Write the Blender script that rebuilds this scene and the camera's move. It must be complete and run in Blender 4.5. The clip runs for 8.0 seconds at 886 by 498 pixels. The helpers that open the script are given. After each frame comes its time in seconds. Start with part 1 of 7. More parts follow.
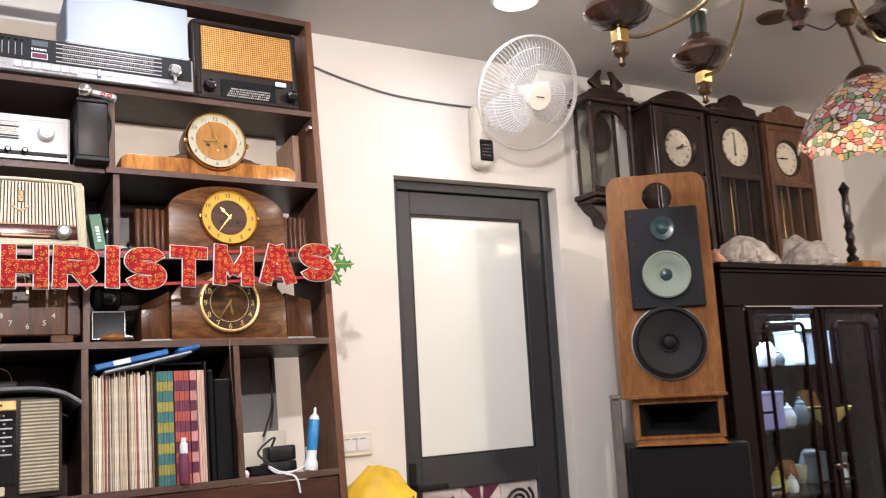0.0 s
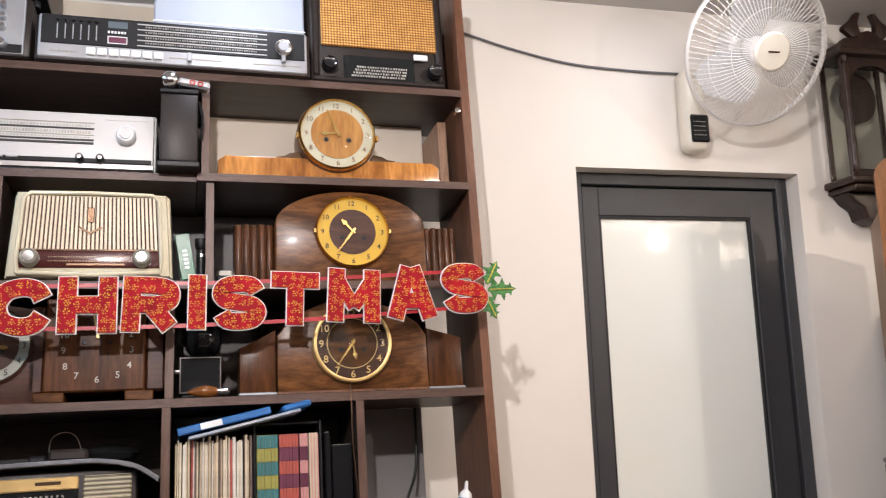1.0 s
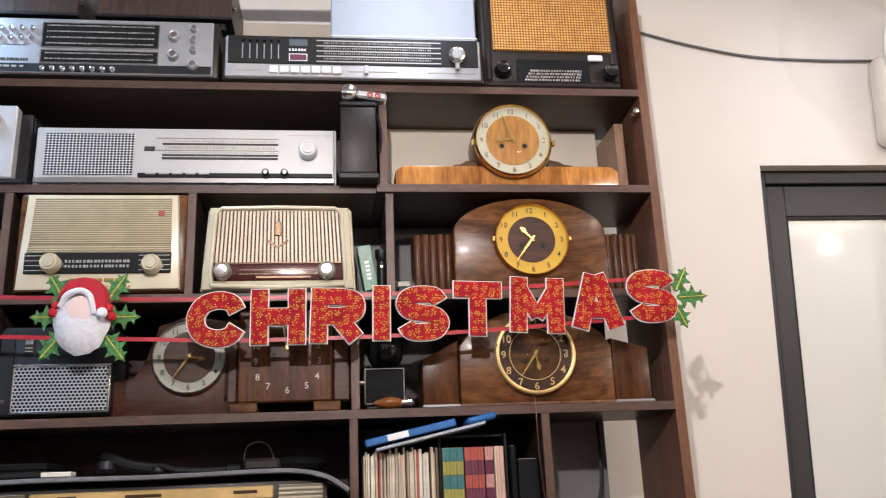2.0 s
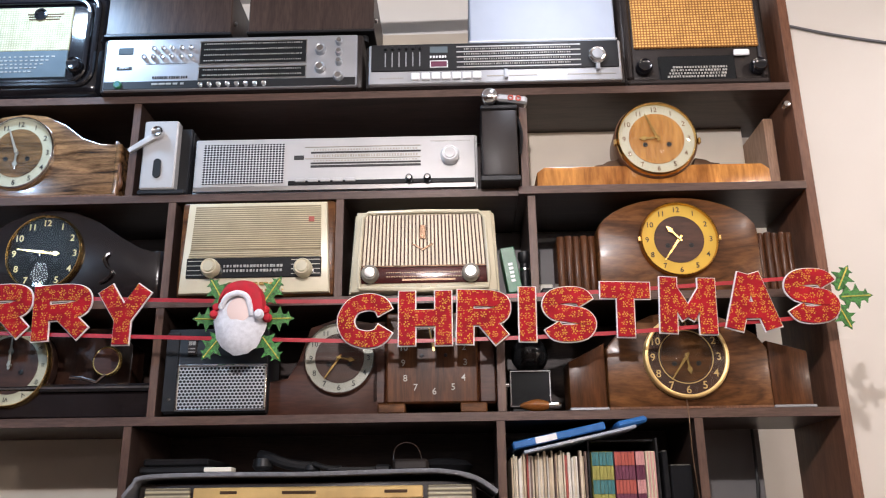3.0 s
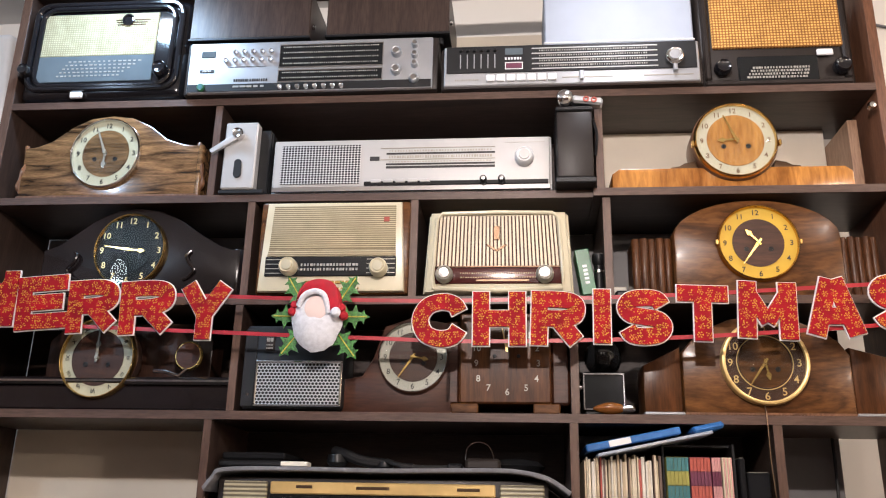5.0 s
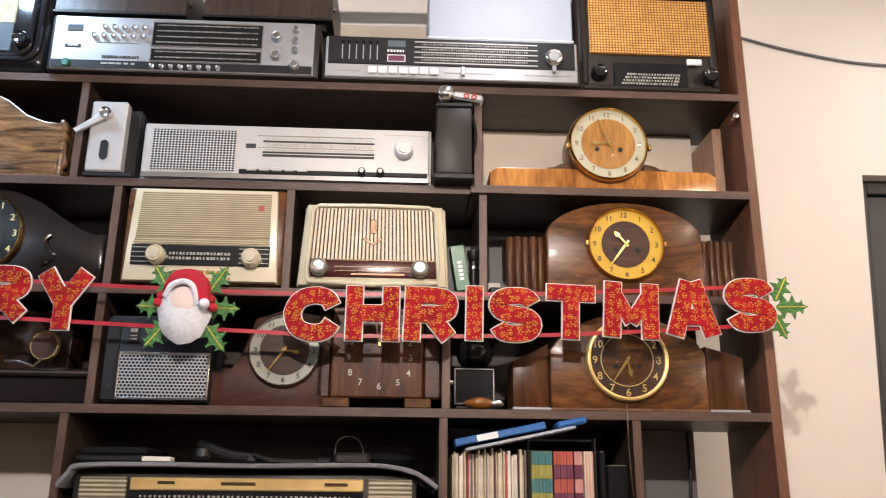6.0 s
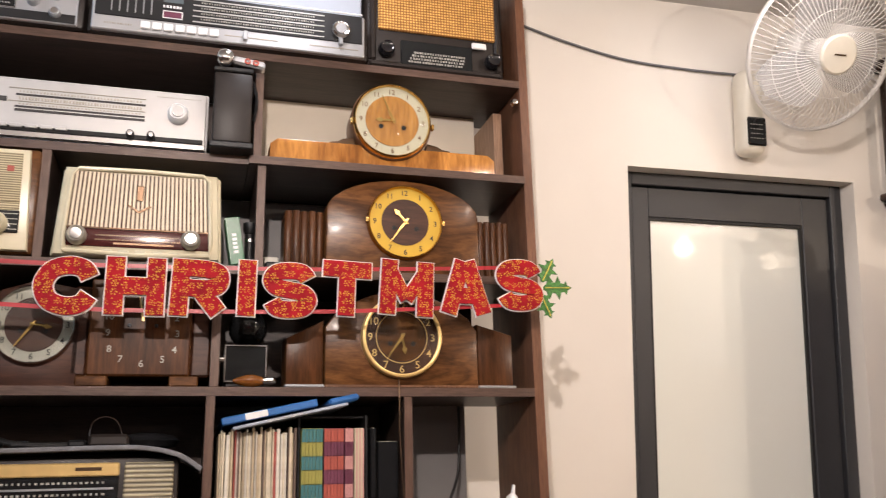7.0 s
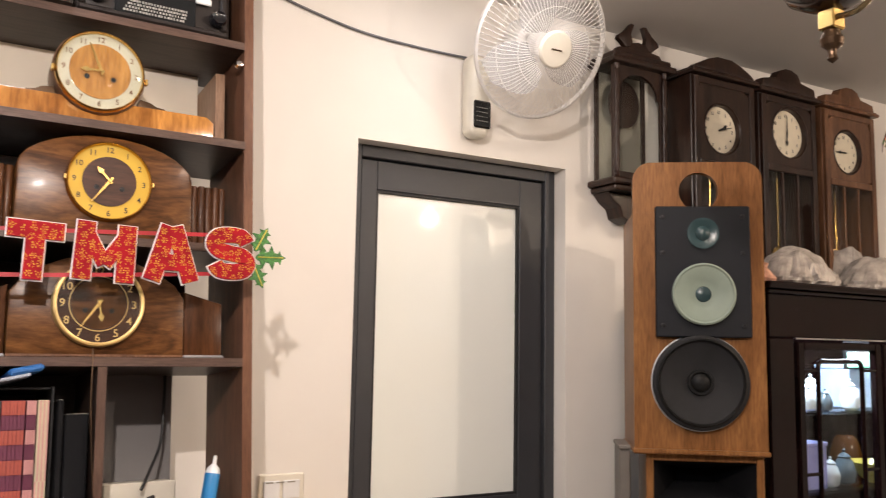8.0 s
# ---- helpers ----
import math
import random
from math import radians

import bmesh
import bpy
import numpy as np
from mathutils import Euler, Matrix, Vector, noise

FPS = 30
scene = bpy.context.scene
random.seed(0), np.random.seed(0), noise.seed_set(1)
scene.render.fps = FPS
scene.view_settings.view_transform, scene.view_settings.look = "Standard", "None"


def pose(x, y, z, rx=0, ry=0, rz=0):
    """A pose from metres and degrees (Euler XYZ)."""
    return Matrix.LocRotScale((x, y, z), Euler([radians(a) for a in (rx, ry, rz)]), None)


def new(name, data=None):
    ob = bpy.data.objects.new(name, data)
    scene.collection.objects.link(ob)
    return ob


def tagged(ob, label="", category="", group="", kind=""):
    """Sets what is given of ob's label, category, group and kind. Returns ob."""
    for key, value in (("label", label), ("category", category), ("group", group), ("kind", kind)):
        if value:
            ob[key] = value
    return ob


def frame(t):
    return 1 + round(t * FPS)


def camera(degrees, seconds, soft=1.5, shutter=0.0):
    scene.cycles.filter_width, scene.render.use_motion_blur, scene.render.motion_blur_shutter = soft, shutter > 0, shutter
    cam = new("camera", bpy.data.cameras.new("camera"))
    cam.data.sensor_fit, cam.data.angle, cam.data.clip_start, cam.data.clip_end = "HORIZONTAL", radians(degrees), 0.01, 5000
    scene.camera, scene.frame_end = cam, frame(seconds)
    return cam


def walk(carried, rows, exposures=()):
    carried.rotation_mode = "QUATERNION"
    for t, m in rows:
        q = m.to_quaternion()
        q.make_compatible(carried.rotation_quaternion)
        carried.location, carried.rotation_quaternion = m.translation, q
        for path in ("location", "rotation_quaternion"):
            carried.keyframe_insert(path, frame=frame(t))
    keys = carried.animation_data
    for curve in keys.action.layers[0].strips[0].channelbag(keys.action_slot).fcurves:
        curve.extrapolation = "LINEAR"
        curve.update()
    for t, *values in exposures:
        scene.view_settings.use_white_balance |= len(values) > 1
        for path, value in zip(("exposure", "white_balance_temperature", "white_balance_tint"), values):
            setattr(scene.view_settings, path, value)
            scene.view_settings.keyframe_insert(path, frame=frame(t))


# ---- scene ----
cam = camera(55.2, 8.0, soft=1.1, shutter=0.15)
ROWS = [
    (0.0, -0.824, -2.083, 1.356, -28.989, 8.940, 3.001),
    (0.2, -0.710, -1.947, 1.398, -25.872, 8.980, 2.877),
    (0.5, -0.568, -1.793, 1.462, -20.841, 8.500, 2.273),
    (1.0, -0.499, -1.610, 1.496, -14.442, 9.072, 2.012),
    (1.5, -0.531, -1.562, 1.500, -9.520, 9.680, 1.901),
    (2.0, -0.566, -1.552, 1.501, -4.894, 10.087, 1.581),
    (3.5, -0.620, -1.541, 1.461, 6.371, 11.892, 0.432),
    (4.0, -0.629, -1.548, 1.465, 8.464, 11.690, 0.014),
    (4.2, -0.635, -1.549, 1.465, 8.722, 11.712, -0.113),
    (5.3, -0.628, -1.553, 1.471, 5.493, 11.614, -0.728),
    (5.5, -0.622, -1.554, 1.478, 3.937, 11.271, -0.692),
    (6.0, -0.612, -1.550, 1.491, -0.622, 10.547, -0.796),
    (6.5, -0.593, -1.542, 1.495, -6.652, 9.808, -0.674),
    (7.0, -0.568, -1.535, 1.498, -14.125, 8.939, -0.418),
    (7.5, -0.539, -1.545, 1.519, -22.368, 7.397, -0.743),
    (8.0, -0.483, -1.569, 1.516, -30.234, 6.583, -1.007),
]
walk(cam, [(t, pose(x, y, z, 90 + pitch, roll, yaw)) for t, x, y, z, yaw, pitch, roll in ROWS],
     exposures=[(0.0, 0.26, 5850, 14), (0.8, 0.10, 5850, 14), (1.5, -0.07, 5850, 14), (2.0, -0.08, 5850, 14), (3.5, 0.0, 5850, 16), (4.2, 0.06, 5850, 16), (5.5, 0.04, 6400, 16), (6.5, -0.07, 6400, 16), (7.0, -0.05, 6400, 16), (8.0, 0.08, 6400, 15)])

# ---- light: ceiling lamps, some of them added fill, and a dim indoor surround ----
world = bpy.data.worlds.new("world")
scene.world = world
world.use_nodes = True
world.node_tree.nodes["Background"].inputs[0].default_value = (0.8, 0.9, 1.0, 1)
world.node_tree.nodes["Background"].inputs[1].default_value = 0.05
CEIL = 2.482
# x, y, watts, tone, and whether it is a bare bulb below the ceiling or a recessed downlight
# third, fourth, eighth and last are unseen fill lamps, added to brighten shelf and wall
LAMPS = [(-0.65, -1.52, 76, (1.0, 0.89, 0.78), True), (2.2, -2.4, 62, (1.0, 0.83, 0.64), True), (-2.2, -1.5, 20, (0.58, 0.8, 1.0), True), (0.2, -3.2, 5, (1.0, 0.92, 0.84), True),
         (0.58, -0.12, 1.8, (1.0, 0.95, 0.9), False), (-0.45, -0.16, 1.6, (0.95, 0.97, 1.0), False), (-1.5, -0.16, 4.5, (0.5, 0.76, 1.0), False), (0.1, -1.1, 3, (1.0, 0.8, 0.58), True), (0.5, -0.62, 5, (1.0, 0.82, 0.66), False)]
for lx, ly, watts, tone, bare in LAMPS:
    ld = bpy.data.lights.new("lamp_glow", "POINT" if bare else "AREA")
    ld.energy, ld.color = watts, tone
    if bare:
        ld.shadow_soft_size = 0.018
    else:
        ld.shape, ld.size = "DISK", 0.11
    lo = new("lamp_glow", ld)
    lo.location = (lx, ly, CEIL - (0.135 if bare else 0.016))

# ---- materials ----
def nodes_of(name):
    m = bpy.data.materials.new(name)
    m.use_nodes = True
    nt = m.node_tree
    return m, nt, nt.nodes["Principled BSDF"]


def setv(b, **kw):
    table = {"rough": "Roughness", "metal": "Metallic", "spec": "Specular IOR Level", "coat": "Coat Weight", "trans": "Transmission Weight", "alpha": "Alpha", "ior": "IOR", "sheen": "Sheen Weight"}
    for k, v in kw.items():
        b.inputs[table[k]].default_value = v


def coords(nt, scale=(1, 1, 1), rot=(0, 0, 0)):
    tc = nt.nodes.new("ShaderNodeTexCoord")
    mp = nt.nodes.new("ShaderNodeMapping")
    mp.inputs["Scale"].default_value = scale
    mp.inputs["Rotation"].default_value = rot
    nt.links.new(tc.outputs["Object"], mp.inputs["Vector"])
    return mp.outputs["Vector"]


def noise_of(nt, vec, scale, detail=4.0, distort=0.0, rough=0.55):
    n = nt.nodes.new("ShaderNodeTexNoise")
    n.inputs["Scale"].default_value, n.inputs["Detail"].default_value = scale, detail
    n.inputs["Distortion"].default_value, n.inputs["Roughness"].default_value = distort, rough
    nt.links.new(vec, n.inputs["Vector"])
    return n.outputs["Fac"]


def ramp_of(nt, fac, stops):
    r = nt.nodes.new("ShaderNodeValToRGB")
    while len(r.color_ramp.elements) < len(stops):
        r.color_ramp.elements.new(0.5)
    for e, (p, c) in zip(r.color_ramp.elements, stops):
        e.position, e.color = p, (*c, 1)
    nt.links.new(fac, r.inputs["Fac"])
    return r.outputs["Color"]


def mixed(nt, kind, a, b, fac=1.0):
    m = nt.nodes.new("ShaderNodeMix")
    m.data_type, m.blend_type = "RGBA", kind
    m.inputs["Factor"].default_value = fac
    nt.links.new(a, m.inputs["A"])
    nt.links.new(b, m.inputs["B"])
    return m.outputs["Result"]


def calc(nt, op, a, b=None):
    m = nt.nodes.new("ShaderNodeMath")
    m.operation = op
    for i, v in enumerate((a, b)):
        if v is None:
            continue
        if isinstance(v, (int, float)):
            m.inputs[i].default_value = v
        else:
            nt.links.new(v, m.inputs[i])
    return m.outputs[0]


def bump_to(nt, b, height, strength, dist=0.001):
    n = nt.nodes.new("ShaderNodeBump")
    n.inputs["Strength"].default_value, n.inputs["Distance"].default_value = strength, dist
    nt.links.new(height, n.inputs["Height"])
    nt.links.new(n.outputs["Normal"], b.inputs["Normal"])


def plain(name, col, rough=0.4, metal=0.0, vary=0.12, scale=18, bump=0.08, **kw):
    """Paint, plastic or metal with faint blotches, uneven gloss and fine grain."""
    m, nt, b = nodes_of(name)
    v = coords(nt)
    big = noise_of(nt, v, scale, 3)
    fine = noise_of(nt, v, scale * 25, 2)
    lo_c = tuple(c * (1 - vary) for c in col)
    hi_c = tuple(min(1, c * (1 + vary)) for c in col)
    nt.links.new(ramp_of(nt, big, [(0.3, lo_c), (0.7, hi_c)]), b.inputs["Base Color"])
    rr = nt.nodes.new("ShaderNodeMapRange")
    rr.inputs["To Min"].default_value, rr.inputs["To Max"].default_value = rough * 0.8, min(1, rough * 1.25)
    nt.links.new(big, rr.inputs["Value"])
    nt.links.new(rr.outputs[0], b.inputs["Roughness"])
    setv(b, metal=metal, **kw)
    if bump:
        bump_to(nt, b, fine, bump, 0.0006)
    return m


def wood(name, dark, light, along="x", rough=0.35, scale=9.0, stretch=9.0, coat=0.0, rot=0.0, distort=1.2, spec=0.35):
    """Wood with grain along one axis, growth bands and pores."""
    m, nt, b = nodes_of(name)
    s = {"x": (1, stretch, stretch), "y": (stretch, 1, stretch), "z": (stretch, stretch, 1)}[along]
    v = coords(nt, s, (0, rot, 0))
    bands = noise_of(nt, v, scale * 0.35, 5, distort)
    pores = noise_of(nt, v, scale * 4, 3, 0.2)
    c1 = ramp_of(nt, bands, [(0.32, dark), (0.5, tuple((d + l) / 2 for d, l in zip(dark, light))), (0.68, light)])
    c2 = ramp_of(nt, pores, [(0.35, (0.55, 0.5, 0.48)), (0.6, (1, 1, 1))])
    nt.links.new(mixed(nt, "MULTIPLY", c1, c2, 0.7), b.inputs["Base Color"])
    setv(b, rough=rough, coat=coat, spec=spec)
    b.inputs["Coat Roughness"].default_value = 0.12
    bump_to(nt, b, pores, 0.12, 0.0008)
    return m


def striped(name, a, b_col, pitch, axis="z", rough=0.5, metal=0.0, bump=0.6, ratio=0.5):
    """Fine lines of two colours at a true pitch, with relief."""
    m, nt, b = nodes_of(name)
    tc = nt.nodes.new("ShaderNodeTexCoord")
    sx = nt.nodes.new("ShaderNodeSeparateXYZ")
    nt.links.new(tc.outputs["Object"], sx.inputs[0])
    f = calc(nt, "FRACT", calc(nt, "MULTIPLY", sx.outputs["xyz".index(axis)], 1.0 / pitch))
    tri = calc(nt, "ABSOLUTE", calc(nt, "SUBTRACT", f, 0.5))
    nz = noise_of(nt, tc.outputs["Object"], 30, 3)
    c1 = ramp_of(nt, tri, [(ratio * 0.5 - 0.06, a), (ratio * 0.5 + 0.06, b_col)])
    c2 = ramp_of(nt, nz, [(0.3, (0.82, 0.82, 0.82)), (0.7, (1, 1, 1))])
    nt.links.new(mixed(nt, "MULTIPLY", c1, c2), b.inputs["Base Color"])
    setv(b, rough=rough, metal=metal)
    bump_to(nt, b, tri, bump, pitch * 0.3)
    return m


def gridded(name, a, b_col, px, pz, radius=0.3, rough=0.4, metal=0.0, offset=True, ax="x"):
    """A field of round holes or threads at a true pitch."""
    m, nt, b = nodes_of(name)
    tc = nt.nodes.new("ShaderNodeTexCoord")
    sx = nt.nodes.new("ShaderNodeSeparateXYZ")
    nt.links.new(tc.outputs["Object"], sx.inputs[0])
    u = calc(nt, "MULTIPLY", sx.outputs["xyz".index(ax)], 1 / px)
    w = calc(nt, "MULTIPLY", sx.outputs[2], 1 / pz)
    if offset:
        u = calc(nt, "ADD", u, calc(nt, "MULTIPLY", calc(nt, "MODULO", calc(nt, "FLOOR", w), 2), 0.5))
    du = calc(nt, "SUBTRACT", calc(nt, "FRACT", u), 0.5)
    dw = calc(nt, "SUBTRACT", calc(nt, "FRACT", w), 0.5)
    d = calc(nt, "SQRT", calc(nt, "ADD", calc(nt, "MULTIPLY", du, du), calc(nt, "MULTIPLY", dw, dw)))
    nt.links.new(ramp_of(nt, d, [(radius - 0.05, b_col), (radius + 0.05, a)]), b.inputs["Base Color"])
    setv(b, rough=rough, metal=metal)
    bump_to(nt, b, d, 0.4, px * 0.3)
    return m


def woven(name, dark, light, pitch, rough=0.8):
    """Cane or cloth weave: threads over and under."""
    m, nt, b = nodes_of(name)
    v = coords(nt)
    wx = nt.nodes.new("ShaderNodeTexWave")
    wz = nt.nodes.new("ShaderNodeTexWave")
    wx.bands_direction, wz.bands_direction = "X", "Z"
    for w in (wx, wz):
        w.inputs["Scale"].default_value = 0.314 / pitch
        w.inputs["Distortion"].default_value = 1.2
        w.inputs["Detail Scale"].default_value = 3
        nt.links.new(v, w.inputs["Vector"])
    both = calc(nt, "MULTIPLY", wx.outputs["Fac"], wz.outputs["Fac"])
    nz = noise_of(nt, v, 60, 4)
    c1 = ramp_of(nt, both, [(0.02, dark), (0.45, light)])
    c2 = ramp_of(nt, nz, [(0.3, (0.72, 0.7, 0.66)), (0.7, (1, 1, 1))])
    nt.links.new(mixed(nt, "MULTIPLY", c1, c2), b.inputs["Base Color"])
    setv(b, rough=rough)
    bump_to(nt, b, both, 0.5, 0.001)
    return m


def glassy(name, tint=(0.95, 0.97, 0.96), rough=0.006):
    """A thin clear pane: mostly see-through, with a Fresnel gloss."""
    m, nt, b = nodes_of(name)
    out = nt.nodes["Material Output"]
    tr = nt.nodes.new("ShaderNodeBsdfTransparent")
    tr.inputs[0].default_value = (*tint, 1)
    gl = nt.nodes.new("ShaderNodeBsdfGlossy")
    gl.inputs["Roughness"].default_value = rough
    fr = nt.nodes.new("ShaderNodeLayerWeight")
    fr.inputs[0].default_value = 0.5
    gloss = calc(nt, "ADD", calc(nt, "MULTIPLY", calc(nt, "POWER", fr.outputs["Facing"], 4.0), 0.5), 0.018)
    mx = nt.nodes.new("ShaderNodeMixShader")
    nt.links.new(gloss, mx.inputs[0])
    nt.links.new(tr.outputs[0], mx.inputs[1])
    nt.links.new(gl.outputs[0], mx.inputs[2])
    nt.links.new(mx.outputs[0], out.inputs[0])
    return m


def snowflaked(name):
    """Red felt printed with small golden six-petalled flakes and loose specks."""
    m, nt, b = nodes_of(name)
    v = coords(nt, (1, 1, 1), (math.pi / 2, 0, 0))
    vo = nt.nodes.new("ShaderNodeTexVoronoi")
    vo.voronoi_dimensions = "2D"
    vo.inputs["Scale"].default_value = 66
    vo.inputs["Randomness"].default_value = 0.55
    nt.links.new(v, vo.inputs["Vector"])
    arm = nt.nodes.new("ShaderNodeVectorMath")
    arm.operation = "SUBTRACT"
    nt.links.new(v, arm.inputs[0])
    nt.links.new(vo.outputs["Position"], arm.inputs[1])
    xy = nt.nodes.new("ShaderNodeSeparateXYZ")
    nt.links.new(arm.outputs[0], xy.inputs[0])
    ang = calc(nt, "ARCTAN2", xy.outputs[1], xy.outputs[0])
    wave = calc(nt, "COSINE", calc(nt, "MULTIPLY", ang, 6.0))
    d = vo.outputs["Distance"]
    annulus = calc(nt, "MULTIPLY", calc(nt, "LESS_THAN", d, 0.38), calc(nt, "GREATER_THAN", d, 0.15))
    petal = calc(nt, "MULTIPLY", annulus, calc(nt, "GREATER_THAN", wave, -0.2))
    core = calc(nt, "LESS_THAN", d, 0.09)
    v2 = nt.nodes.new("ShaderNodeTexVoronoi")
    v2.voronoi_dimensions = "2D"
    v2.inputs["Scale"].default_value = 330
    nt.links.new(v, v2.inputs["Vector"])
    grain = calc(nt, "LESS_THAN", v2.outputs["Distance"], 0.43)
    pick = nt.nodes.new("ShaderNodeSeparateColor")
    nt.links.new(v2.outputs["Color"], pick.inputs[0])
    loose = calc(nt, "MULTIPLY", calc(nt, "GREATER_THAN", pick.outputs[0], 0.93), calc(nt, "LESS_THAN", v2.outputs["Distance"], 0.35))
    gold = calc(nt, "MAXIMUM", calc(nt, "MULTIPLY", calc(nt, "MAXIMUM", petal, core), grain), loose)
    mx = nt.nodes.new("ShaderNodeMix")
    mx.data_type = "RGBA"
    nt.links.new(gold, mx.inputs["Factor"])
    red = ramp_of(nt, noise_of(nt, v, 25, 3), [(0.3, (0.2, 0.002, 0.008)), (0.7, (0.36, 0.005, 0.012))])
    nt.links.new(red, mx.inputs["A"])
    mx.inputs["B"].default_value = (0.55, 0.29, 0.035, 1)
    nt.links.new(mx.outputs["Result"], b.inputs["Base Color"])
    nt.links.new(calc(nt, "MULTIPLY", gold, 0.35), b.inputs["Metallic"])
    setv(b, rough=0.62, spec=0.15)
    bump_to(nt, b, noise_of(nt, v, 420, 3), 0.7, 0.0012)
    return m


def stained(name):
    """Leaded coloured glass: patches of petals and leaves with dark joints, a faint glow put into the colour for the
    bulb's light.
    """
    m, nt, b = nodes_of(name)
    v = coords(nt)
    vo = nt.nodes.new("ShaderNodeTexVoronoi")
    vo.inputs["Scale"].default_value = 44
    nt.links.new(v, vo.inputs["Vector"])
    ed = nt.nodes.new("ShaderNodeTexVoronoi")
    ed.feature = "DISTANCE_TO_EDGE"
    ed.inputs["Scale"].default_value = 44
    nt.links.new(v, ed.inputs["Vector"])
    pick = nt.nodes.new("ShaderNodeSeparateColor")
    nt.links.new(vo.outputs["Color"], pick.inputs[0])
    col = ramp_of(nt, pick.outputs[0], [(0.0, (0.34, 0.1, 0.09)), (0.16, (0.46, 0.28, 0.14)), (0.36, (0.5, 0.4, 0.33)), (0.6, (0.14, 0.2, 0.12)), (0.74, (0.36, 0.33, 0.33)), (0.93, (0.42, 0.2, 0.2))])
    col.node.color_ramp.interpolation = "CONSTANT"
    lead = ramp_of(nt, ed.outputs["Distance"], [(0.03, (0.02, 0.02, 0.02)), (0.06, (1, 1, 1))])
    c = mixed(nt, "MULTIPLY", col, lead)
    nt.links.new(c, b.inputs["Base Color"])
    nt.links.new(c, b.inputs["Emission Color"])
    b.inputs["Emission Strength"].default_value = 0.07
    setv(b, rough=0.25)
    return m


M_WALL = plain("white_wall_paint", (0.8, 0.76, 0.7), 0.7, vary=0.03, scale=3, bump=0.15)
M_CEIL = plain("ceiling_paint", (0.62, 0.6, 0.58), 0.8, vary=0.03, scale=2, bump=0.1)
M_UNSEENWALL = wood("unseen_dark_wall", (0.07, 0.04, 0.03), (0.13, 0.08, 0.055), "z", 0.5)
M_BACK = plain("pale_cream_back_board", (0.68, 0.61, 0.5), 0.6, vary=0.06, scale=6)
M_REDFRAME = wood("red_lacquer_frame", (0.1, 0.012, 0.01), (0.2, 0.03, 0.02), "x", 0.25)
M_BACKSHADE = plain("shaded_back_board", (0.2, 0.19, 0.19), 0.6, vary=0.08, scale=6)
M_TUBE = plain("dark_green_tube", (0.012, 0.03, 0.016), 0.4)
M_FLOOR = plain("grey_floor_tile", (0.3, 0.27, 0.24), 0.25, vary=0.15, scale=5)
M_SHELF = wood("espresso_veneer", (0.03, 0.0185, 0.0145), (0.06, 0.037, 0.029), "x", 0.38)
M_SHELFV = wood("espresso_veneer_upright", (0.032, 0.020, 0.016), (0.064, 0.041, 0.032), "z", 0.4)
M_EDGE = wood("brown_edge_band", (0.07, 0.040, 0.030), (0.115, 0.068, 0.05), "x", 0.42)
M_EDGEV = wood("brown_edge_band_upright", (0.085, 0.046, 0.032), (0.135, 0.08, 0.056), "z", 0.42)
M_SIDE = wood("brown_end_panel", (0.12, 0.052, 0.028), (0.2, 0.092, 0.05), "z", 0.4)
M_BATTEN = wood("pale_batten", (0.26, 0.15, 0.09), (0.4, 0.26, 0.17), "z", 0.45)
M_WALNUT = wood("walnut", (0.042, 0.015, 0.005), (0.175, 0.073, 0.022), "x", 0.3, 12, 4, 0.04, 0.5, 3.0, spec=0.2)
M_WALNUTV = wood("walnut_upright_grain", (0.036, 0.013, 0.005), (0.115, 0.043, 0.014), "z", 0.3, 10, 9, 0.04, spec=0.2)
M_ZEBRA = wood("striped_walnut", (0.022, 0.010, 0.004), (0.32, 0.18, 0.08), "x", 0.2, 26, 8, 0.5, 0.24, 0.8)
M_HONEY = wood("honey_oak", (0.24, 0.085, 0.014), (0.6, 0.27, 0.06), "z", 0.22, 8, 5, 0.5)
M_HONEYD = wood("honey_dial_wood", (0.38, 0.16, 0.035), (0.56, 0.28, 0.08), "z", 0.25, 8, 7)
M_REDWOOD = wood("red_brown_wood", (0.034, 0.011, 0.006), (0.078, 0.028, 0.013), "x", 0.4, 9, 6, 0.0)
M_DARKWOOD = wood("dark_clock_wood", (0.014, 0.006, 0.004), (0.045, 0.02, 0.012), "z", 0.35, 9, 8, 0.2)
M_MIDWOOD = wood("brown_clock_wood", (0.1, 0.045, 0.022), (0.22, 0.105, 0.052), "z", 0.35, 9, 8, 0.2)
M_MAHOG = wood("mahogany_cabinet", (0.005, 0.002, 0.002), (0.012, 0.0045, 0.004), "z", 0.25, 8, 8, 0.0, spec=0.15)
M_SPK = wood("teak_veneer", (0.15, 0.06, 0.018), (0.28, 0.13, 0.045), "z", 0.38, 7, 8, spec=0.2)
M_EBONY = plain("black_lacquer", (0.010, 0.007, 0.007), 0.15, vary=0.2, bump=0.03, coat=0.4)
M_BLACK = plain("black_plastic", (0.010, 0.010, 0.011), 0.42, spec=0.3)
M_BLACKM = plain("matt_black", (0.009, 0.009, 0.010), 0.85, spec=0.1)
M_BAKE = plain("black_bakelite", (0.008, 0.008, 0.010), 0.12, vary=0.15, bump=0.02, coat=0.5)
M_BROWNBAKE = plain("brown_black_case", (0.022, 0.017, 0.015), 0.42, spec=0.25)
M_SILVER = plain("brushed_aluminium", (0.46, 0.47, 0.49), 0.34, 0.75, 0.05)
M_LIGHTPL = plain("pale_grey_front", (0.46, 0.45, 0.44), 0.35, 0.25, 0.04)
